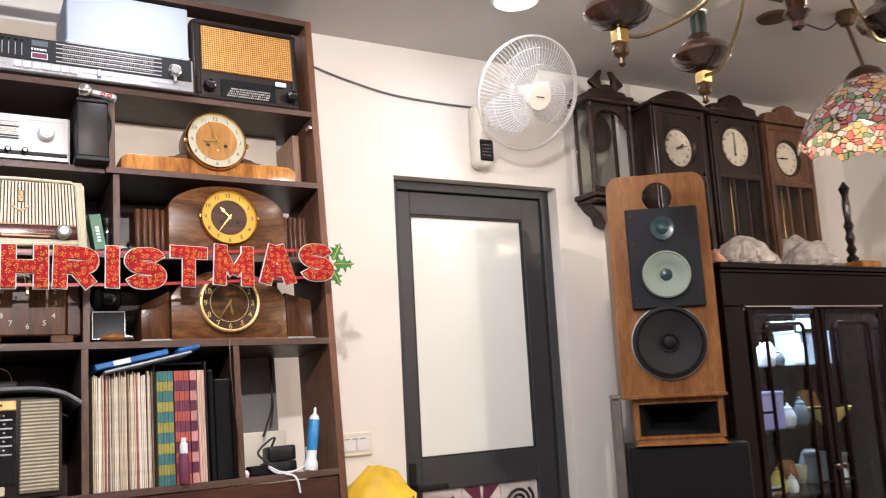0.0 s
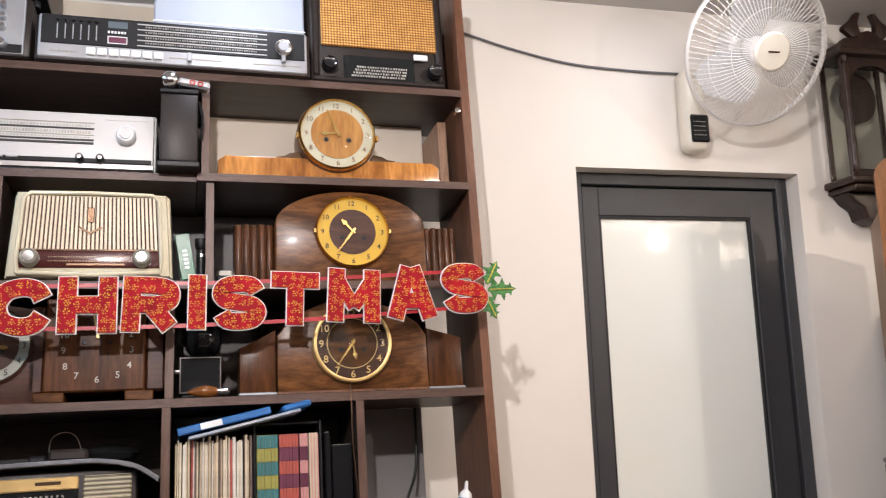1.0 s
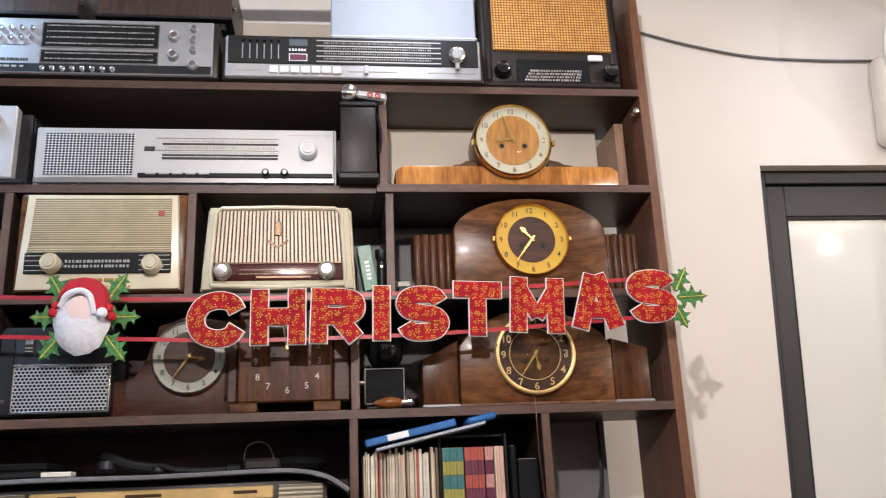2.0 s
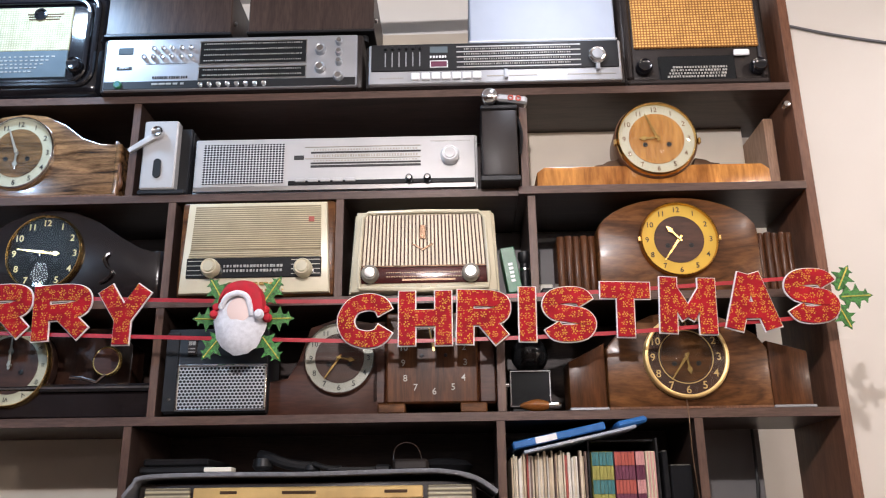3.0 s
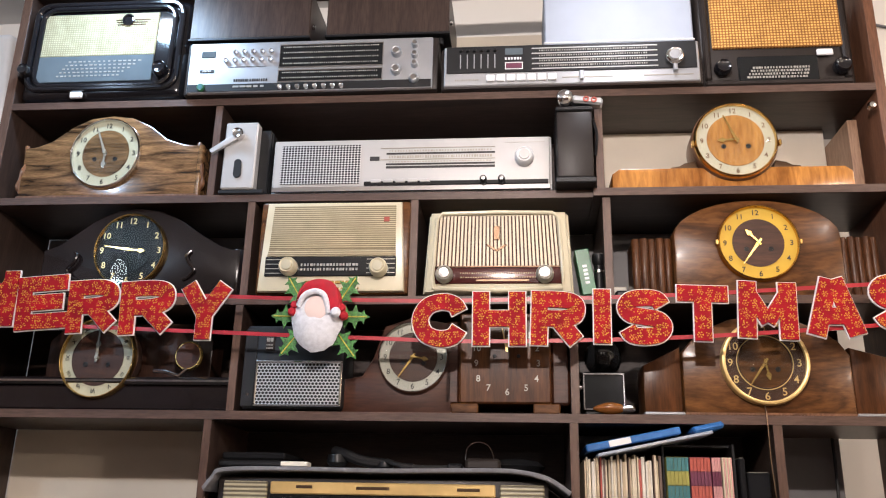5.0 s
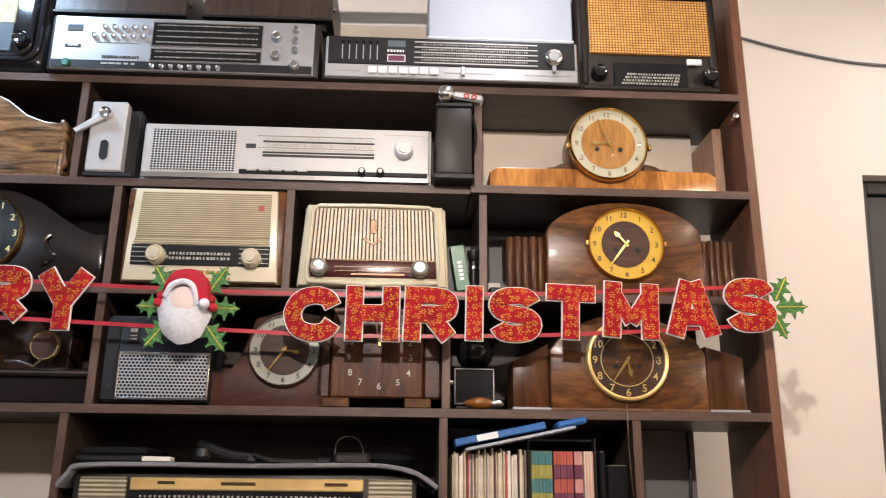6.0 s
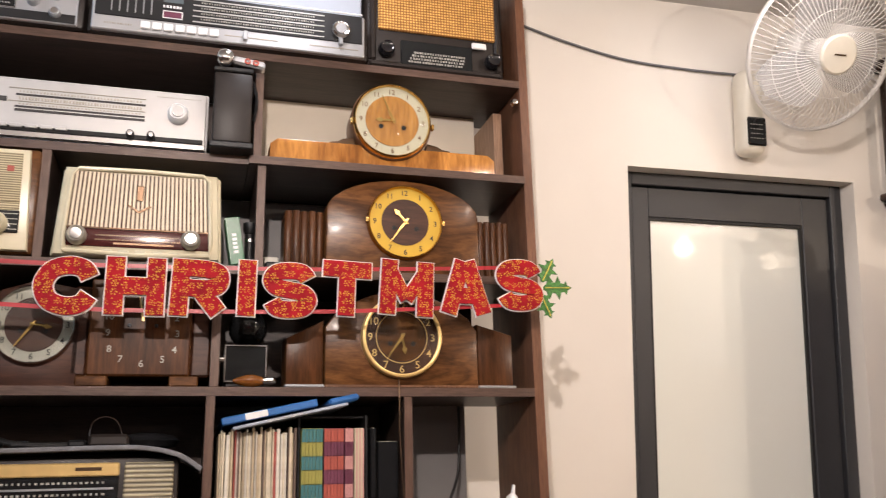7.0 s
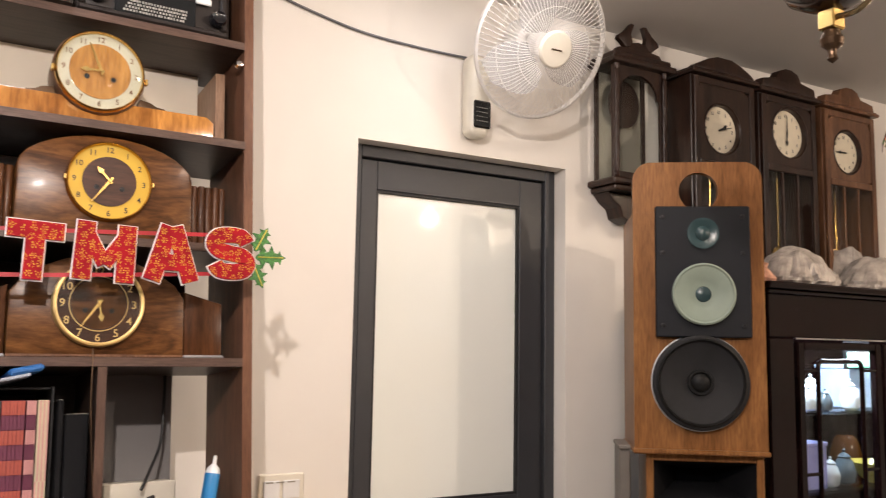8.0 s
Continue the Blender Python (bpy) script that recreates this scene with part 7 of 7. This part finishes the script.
part("dust_cap", lathe([(0.031, 0.004), (0.029, 0.009), (0.025, 0.009), (0.022, 0.005), (0.018, 0.010), (0.009, 0.0135), (0.0, 0.0145)], (0.018, -0.0005, 0.17), "y", 32), M_RUBBER, wf)
gb = thing("grey_case", SP, "narrow grey metal case beside the loudspeakers", "case", turn=-36.87, local=True)
part("body", box(-0.168, -0.14, 0.06, 0.2, 0.0, 1.272, 0.004), M_CASE, gb)
part("lid", box(-0.171, -0.139, 0.057, 0.203, 1.273, 1.284, 0.003), M_CASE, gb)

# ---- display cabinet ----
CX0, CX1, CY0, CZ = 1.345, 2.285, -0.10, 1.70
cab = thing("display_cabinet", (1.8, 0.12, 0), "dark mahogany display cabinet with glazed doors full of china", "cabinet")
part("side", box(CX0, CX0 + 0.025, CY0 + 0.03, WY - 0.004, 0, CZ - 0.03, 0.002), M_MAHOG, cab)
part("side", box(CX1 - 0.025, CX1, CY0 + 0.03, WY - 0.004, 0, CZ - 0.03, 0.002), M_MAHOG, cab)
part("back", box(CX0 + 0.025, CX1 - 0.025, WY - 0.02, WY - 0.005, 0.1, CZ - 0.03, 0), M_MAHOG, cab)
part("top", joined(box(CX0 - 0.02, CX1 + 0.02, CY0 - 0.02, WY - 0.004, CZ - 0.018, CZ, 0.004), box(CX0 - 0.01, CX1 + 0.01, CY0 - 0.008, WY - 0.004, CZ - 0.0295, CZ - 0.0185, 0.004)), M_MAHOG, cab)
part("frieze", box(CX0 + 0.001, CX1 - 0.001, CY0 + 0.004, CY0 + 0.03, 1.556, CZ - 0.03, 0.003), M_MAHOG, cab)
part("frieze_bead", box(CX0 + 0.1, CX1 - 0.1, CY0 - 0.002, CY0 + 0.006, 1.552, 1.558, 0.002), M_CHROME, cab, "bright metal bead")
part("corner_post", box(CX0 + 0.001, CX0 + 0.1, CY0 + 0.004, CY0 + 0.03, 0.0, 1.5555, 0.004), M_MAHOG, cab)
part("corner_post", box(CX1 - 0.1, CX1 - 0.001, CY0 + 0.004, CY0 + 0.03, 0.0, 1.5555, 0.004), M_MAHOG, cab)
part("plinth", box(CX0 + 0.101, CX1 - 0.101, CY0 + 0.004, CY0 + 0.03, 0.0, 0.3, 0.003), M_MAHOG, cab)
for i, z in enumerate((0.3, 0.62, 0.9, 1.13, 1.35)):
    part("inner_shelf", box(CX0 + 0.026, CX1 - 0.026, 0.0, WY - 0.021, z - 0.008, z, 0.001), M_GLASSC if i > 1 else M_MAHOG, cab)
for dx0, dx1 in ((1.455, 1.815), (1.825, 2.175)):
    zlo, zhi, st = 0.31, 1.546, 0.026
    d = part("cabinet_door", joined(box(dx0, dx0 + st, CY0, CY0 + 0.022, zlo, zhi, 0.003), box(dx1 - st, dx1, CY0, CY0 + 0.022, zlo, zhi, 0.003), box(dx0 + st, dx1 - st, CY0, CY0 + 0.022, zhi - 0.02, zhi, 0.003), box(dx0 + st, dx1 - st, CY0, CY0 + 0.022, zlo, zlo + 0.08, 0.003)), M_MAHOG, cab)
    g = part("pane", box(dx0 + st - 0.003, dx1 - st + 0.003, CY0 + 0.011, CY0 + 0.014, zlo + 0.078, zhi - 0.018, 0), M_GLASSC, d)
    g.visible_shadow = False
    a, b3 = dx0 + 0.085, dx1 - 0.085
    za, zb3 = zlo + 0.16, 1.495
    fr = rounded_front(a, b3, za, zb3, 0.02)
    part("inner_bar", tube([(x, CY0 + 0.006, z) for x, z in fr] + [(fr[0][0], CY0 + 0.006, fr[0][1])], 0.0065, 8), M_MAHOG, d)
    for zz in (1.47, 1.2, 0.95, 0.7):
        part("link_bar", box(dx0 + st, a, CY0 + 0.002, CY0 + 0.010, zz - 0.004, zz + 0.004, 0.001), M_MAHOG, d)
        part("link_bar", box(b3, dx1 - st, CY0 + 0.002, CY0 + 0.010, zz - 0.004, zz + 0.004, 0.001), M_MAHOG, d)
    part("knob", lathe([(0.006, 0), (0.005, 0.01), (0.011, 0.016), (0.009, 0.024), (0, 0.026)], (dx1 - 0.013 if dx0 < 1.6 else dx0 + 0.013, CY0, 1.0), "y", 18), M_BRONZE, d)
# unseen glowing strip and its lamp, added to brighten the cabinet's contents
part("fill_strip", box(CX0 + 0.1, CX1 - 0.1, 0.02, 0.045, CZ - 0.046, CZ - 0.032, 0.002), M_CABFILL, cab, "cool white strip added to brighten the cabinet inside")
cl2 = bpy.data.lights.new("cabinet_fill_glow", "AREA")
cl2.shape, cl2.size, cl2.size_y, cl2.energy, cl2.color = "RECTANGLE", 0.7, 0.02, 14, (0.78, 0.9, 1.0)
co = new("cabinet_fill_glow", cl2)
co.location = (1.815, 0.03, CZ - 0.048)


def china(x, y, z, prof, mat, name, label, category):
    c = thing(name, (x, y, z), label, category, "things in the display cabinet", local=True)
    part("body", lathe(prof, (0, 0, 0), "z", 28), mat, c)
    return c


JAR = [(0.02, 0), (0.035, 0.01), (0.042, 0.045), (0.03, 0.085), (0.02, 0.095)]
for x, y, z, k, mat in ((1.56, 0.06, 1.35, 1.0, M_CHINA), (1.63, 0.1, 1.35, 1.15, M_CHINA), (1.71, 0.05, 1.35, 0.9, M_CHINA), (1.5, 0.03, 1.35, 0.95, M_CHINA), (1.77, 0.1, 1.35, 1.2, M_CHINA), (1.87, 0.04, 1.35, 1.05, M_CHINA), (1.78, 0.05, 1.13, 1.0, M_CHINA), (1.86, 0.06, 1.13, 1.2, M_DIALGREY), (1.52, 0.12, 1.13, 1.1, M_CHINA), (2.06, 0.08, 0.9, 1.2, M_CHINA), (1.56, 0.05, 0.62, 1.2, M_CHINA), (1.595, 0.03, 1.35, 0.8, M_CHINA), (1.67, 0.045, 1.35, 1.0, M_CHINA), (1.74, 0.03, 1.35, 0.75, M_DIALGREY), (1.60, 0.05, 0.9, 1.0, M_DIALGREY), (1.70, 0.06, 0.9, 1.1, M_YBOWL), (1.76, 0.05, 0.9, 0.8, M_CHINA)):
    k *= 0.68
    c = china(x, y, z, [(r * k, h * k) for r, h in JAR], mat, "lidded_jar", "white china jar with a knobbed lid", "jar")
    part("lid", lathe([(0.022 * k, 0.095 * k), (0.024 * k, 0.1 * k), (0.012 * k, 0.112 * k), (0.004 * k, 0.116 * k), (0.007 * k, 0.124 * k), (0.0, 0.13 * k)], (0, 0, 0), "z", 24), mat, c)
CUP = [(0.018, 0), (0.022, 0.004), (0.03, 0.03), (0.034, 0.06), (0.032, 0.06), (0.027, 0.03), (0.0, 0.01)]
cr = random.Random(11)
for z in (1.35, 1.13, 0.9, 0.62):
    for k in range(7):
        x = 1.49 + 0.105 * k + cr.uniform(-0.012, 0.012)
        if z == 1.35 and k in (4, 5) or z == 1.13 and 1.53 < x < 1.78:
            continue
        q = cr.uniform(0.85, 1.25)
        c = china(x, 0.2 + cr.uniform(0, 0.05), z, [(r * q, h * q) for r, h in (CUP if k % 2 else JAR)], cr.choice([M_CHINA, M_CHINA, M_IVORY, M_GLASSC, M_DIALGREY, M_AMBER]), "cup" if k % 2 else "vase", "small china piece at the back of the cabinet", "cup" if k % 2 else "vase")
BOWL = [(0.03, 0), (0.034, 0.004), (0.06, 0.03), (0.085, 0.06), (0.083, 0.061), (0.055, 0.03), (0.0, 0.012)]
for x, y, z, k, mat in ((2.0, 0.05, 1.13, 1.0, M_YBOWL), (1.63, 0.06, 0.9, 0.7, M_CHINA), (1.66, 0.1, 0.62, 0.9, M_IVORY), (2.08, 0.1, 0.62, 0.9, M_CHINA)):
    china(x, y, z, [(r * k, h * k) for r, h in BOWL], mat, "bowl", "glazed china bowl in the cabinet", "bowl")
PLATE = [(0.0, 0.0), (0.05, 0.002), (0.085, 0.012), (0.086, 0.014), (0.05, 0.006), (0.0, 0.005)]
for x, z in ((1.72, 1.44), (1.55, 0.99)):
    c = thing("china_plate", (x, WY - 0.03, z), "white china plate standing against the cabinet back", "plate", "things in the display cabinet")
    part("plate", lathe([(r, 0.03 + h) for r, h in PLATE], (x, WY - 0.02, z), "y", 36), M_CHINA, c)
    part("stand", box(x - 0.05, x + 0.05, WY - 0.065, WY - 0.04, z - 0.09, z - 0.083, 0.002), M_CHROME, c)
for nm, x0, x1, z, h, mat, lab in (("lilac_carton", 1.57, 1.74, 1.13, 0.12, M_LILAC, "lilac cardboard box in the cabinet"), ("pale_carton", 1.93, 2.1, 1.35, 0.12, plain("pale_blue_card", (0.5, 0.62, 0.8), 0.5), "pale blue cardboard box in the cabinet"), ("steel_tin", 2.02, 2.12, 0.9, 0.1, M_SILVER, "small steel tin in the cabinet")):
    c = thing(nm, ((x0 + x1) / 2, 0.1, z), lab, "box", "things in the display cabinet")
    part("box", box(x0, x1, 0.03 if "lilac" in nm else 0.08, 0.2, z, z + h, 0.003), mat, c)
    part("lid", box(x0 - 0.002, x1 + 0.002, 0.028 if "lilac" in nm else 0.078, 0.202, z + h, z + h + 0.012, 0.002), mat, c)
ex2 = thing("led_sign", (1.9, 0.05, 1.5), "small green lit sign inside the cabinet top", "sign", "things in the display cabinet")
part("sign", box(1.89, 2.0, 0.05, 0.06, 1.475, 1.522, 0.003), M_EXIT, ex2)
part("holder", box(1.885, 2.005, 0.0605, 0.07, 1.47, CZ - 0.047, 0.002), M_BLACK, ex2)


# wrapped shades and odds on the cabinet
def bundle(x, y, r, h, seed, peak=0.25):
    """A lampshade wrapped in crumpled clear plastic."""
    bm = lathe([(0.001, 0.0), (r * 0.9, 0.0), (r, h * 0.12), (r * 0.97, h * 0.3), (r * 0.6, h * 0.75), (r * peak, h * 0.98), (0.001, h)], (0, 0, 0), "z", 44)
    bmesh.ops.subdivide_edges(bm, edges=bm.edges[:], cuts=1, use_grid_fill=True)
    for v in bm.verts:
        q = v.co * 18 + Vector((seed * 7.1, 0, 0))
        k = 1 + 0.14 * noise.noise(q) + 0.1 * noise.noise(q * 2.6) + 0.05 * noise.noise(q * 6)
        v.co.x *= k
        v.co.y *= k
        v.co.z = max(0, v.co.z * (1 + 0.12 * noise.noise(q * 1.7)))
    ob = solo("wrapped_shade", bm, M_WRAP, (0, 0, 0), "lampshade wrapped in crumpled clear plastic on the cabinet", "lampshade", "wrapped shades on the cabinet")
    for f in ob.data.polygons:
        f.use_smooth = False
    ob.location = (x, y, CZ)
    return ob


bundle(1.60, 0.02, 0.115, 0.115, 1)
bundle(1.97, 0.02, 0.115, 0.11, 2, 0.35)
bundle(2.1, 0.2, 0.1, 0.16, 3, 0.5)
sh = solo("pink_shell", lathe([(0.001, 0.0), (0.03, 0.0), (0.036, 0.015), (0.024, 0.035), (0.014, 0.045), (0.016, 0.055), (0.001, 0.062)], (0, 0, 0), "z", 24), plain("pink_shell", (0.55, 0.3, 0.22), 0.4, vary=0.3, scale=60), (0, 0, 0), "small pinkish seashell ornament on the cabinet", "shell")
for v in sh.data.vertices:
    v.co *= 1 + 0.18 * noise.noise(v.co * 55)
sh.location = (1.42, -0.02, CZ)
wd = thing("wooden_stand", (2.24, 0.0, CZ), "honey wooden stand with a dark turned spindle", "stand")
part("block", box(2.16, 2.28, -0.06, 0.1, CZ, CZ + 0.035, 0.004), M_HONEY, wd)
part("spindle", lathe([(0.02, 0.0355), (0.024, 0.05), (0.012, 0.065), (0.02, 0.085), (0.012, 0.105), (0.019, 0.13), (0.012, 0.155), (0.02, 0.18), (0.012, 0.2), (0.016, 0.25), (0.012, 0.3), (0.022, 0.33), (0.001, 0.36)], (2.19, 0.0, CZ), "z", 20), M_EBONY, wd)

# ---- chandelier ----
CHX, CHY, CUPZ = 0.423, -1.176, 1.978
ch = thing("chandelier", (CHX, CHY, CEIL), "wood and brass chandelier with milk glass shades", "chandelier")
part("canopy", lathe([(0.06, 0.0), (0.058, -0.012), (0.03, -0.03), (0.012, -0.036)], (CHX, CHY, CEIL), "z", 32), M_BRASS, ch)
part("stem", lathe([(0.012, -0.036), (0.012, -0.12), (0.03, -0.14), (0.018, -0.17), (0.012, -0.2), (0.012, -0.25)], (CHX, CHY, CEIL), "z", 24), M_WOODFOOT, ch)
part("centre_body", lathe([(0.012, 0.14), (0.03, 0.12), (0.055, 0.08), (0.064, 0.045), (0.05, 0.015), (0.022, -0.002), (0.018, -0.02), (0.024, -0.03), (0.010, -0.045), (0.012, -0.055), (0.0, -0.062)], (CHX, CHY, CUPZ + 0.01), "z", 36), M_WOODFOOT, ch, "turned dark wood body")
for i, ang in enumerate((81, 148, -3, 216, 284)):
    a = radians(ang)
    R1 = (0.265, 0.31, 0.25, 0.27, 0.27)[i]
    ux, uy = math.cos(a), math.sin(a)
    px, py = CHX + R1 * ux, CHY + R1 * uy
    ar = smoothed([(CHX + 0.04 * ux, CHY + 0.04 * uy, CUPZ + 0.10), (CHX + 0.11 * ux, CHY + 0.11 * uy, CUPZ + 0.085), (CHX + 0.16 * ux, CHY + 0.16 * uy, CUPZ + 0.01), (CHX + (R1 - 0.05) * ux, CHY + (R1 - 0.05) * uy, CUPZ - 0.038), (px, py, CUPZ - 0.035)], 7)
    arm = part("arm", tube(ar, 0.0038, 10), M_BRASSD, ch, "curved dull brass arm")
    part("brass_block", box(px - 0.012, px + 0.012, py - 0.012, py + 0.012, CUPZ - 0.052, CUPZ - 0.026, 0.002), M_BRASS, arm)
    part("finial", lathe([(0.010, -0.0525), (0.012, -0.058), (0.015, -0.064), (0.013, -0.072), (0.006, -0.078), (0.005, -0.084), (0.007, -0.09), (0.0, -0.096)], (px, py, CUPZ), "z", 20), M_BRONZE, arm)
    part("cup", lathe([(0.014, -0.0255), (0.03, -0.02), (0.052, -0.008), (0.06, 0.006), (0.055, 0.02), (0.04, 0.032), (0.026, 0.04), (0.022, 0.05), (0.0, 0.05)], (px, py, CUPZ), "z", 36), M_WOODFOOT, arm, "turned glossy wood cup")
    part("candle_tube", cyl((px, py, CUPZ + 0.05), 0.017, 0.05, "z", 20), M_TUBE, arm, "dark green tube")
    gsh = lathe([(0.022, 0.1), (0.03, 0.102), (0.06, 0.115), (0.09, 0.14), (0.105, 0.175), (0.102, 0.176), (0.085, 0.145), (0.055, 0.122), (0.02, 0.108)], (0, 0, 0), "z", 40, True)
    for v in gsh.verts:
        t = math.atan2(v.co.y, v.co.x)
        k = 1 + 0.09 * math.sin(9 * t) * max(0, (v.co.z - 0.11) / 0.065)
        v.co.x, v.co.y = v.co.x * k, v.co.y * k
    part("shade", moved(gsh, Matrix.Translation((px, py, CUPZ))), M_MILK, arm, "ruffled milk glass shade")

# ---- stained glass pendant ----
TX, TY, TZ, TR = 1.66, -0.49, 2.045, 0.225
pd = thing("pendant_lamp", (TX, TY, CEIL), "stained glass pendant lamp with flower pattern, lit", "pendant lamp")
part("ceiling_hook", lathe([(0.03, 0.0), (0.034, -0.02), (0.02, -0.045), (0.008, -0.05)], (TX - 0.01, TY + 0.03, CEIL), "z", 24), M_BRONZE, pd)
part("chain", tube([(TX - 0.01, TY + 0.03, CEIL - 0.05), (TX, TY, TZ + 0.24)], 0.006, 8), M_BRONZE, pd)
part("crown", lathe([(0.0, 0.245), (0.02, 0.24), (0.045, 0.225), (0.06, 0.205), (0.068, 0.19)], (TX, TY, TZ), "z", 28), M_BRONZE, pd, "pierced bronze crown")
shd = lathe([(0.066, 0.195), (0.1, 0.175), (0.15, 0.13), (0.19, 0.08), (0.215, 0.03), (0.225, 0.0), (0.222, 0.0), (0.21, 0.03), (0.185, 0.08), (0.146, 0.128), (0.098, 0.172), (0.064, 0.192)], (TX, TY, TZ), "z", 56, True)
for v in shd.verts:
    if v.co.z < TZ + 0.01:
        t = math.atan2(v.co.y - TY, v.co.x - TX)
        v.co.z += 0.012 * math.sin(11 * t) + 0.006 * math.sin(23 * t)
part("shade", shd, M_STAIN, pd, "stained glass dome of flowers")
part("bulb", lathe([(0.0, -0.03), (0.02, -0.022), (0.028, 0.0), (0.02, 0.03), (0.012, 0.05), (0.012, 0.08)], (TX, TY, TZ + 0.08), "z", 24), glow("warm_bulb", (1.0, 0.8, 0.5), 8), pd, "lit warm bulb")
pl2 = bpy.data.lights.new("pendant_glow", "POINT")
pl2.energy, pl2.color, pl2.shadow_soft_size = 3.5, (1.0, 0.78, 0.5), 0.035
po = new("pendant_glow", pl2)
po.location = (TX, TY, TZ + 0.02)
part("cord", tube(smoothed([(TX - 0.03, TY + 0.03, CEIL - 0.02), (TX - 0.08, TY + 0.06, CEIL - 0.06), (TX - 0.14, TY + 0.1, CEIL - 0.03), (TX - 0.2, TY + 0.14, CEIL - 0.004)], 6), 0.003, 6), M_CORD, pd)
rose = solo("ceiling_rose", lathe([(0.055, 0.0), (0.05, -0.008), (0.0, -0.01)], (0, 0, 0), "z", 28), M_BRONZE, (0, 0, 0), "small round ceiling plate for the lamp cord", "ceiling plate")
rose.location = (TX - 0.21, TY + 0.15, CEIL)
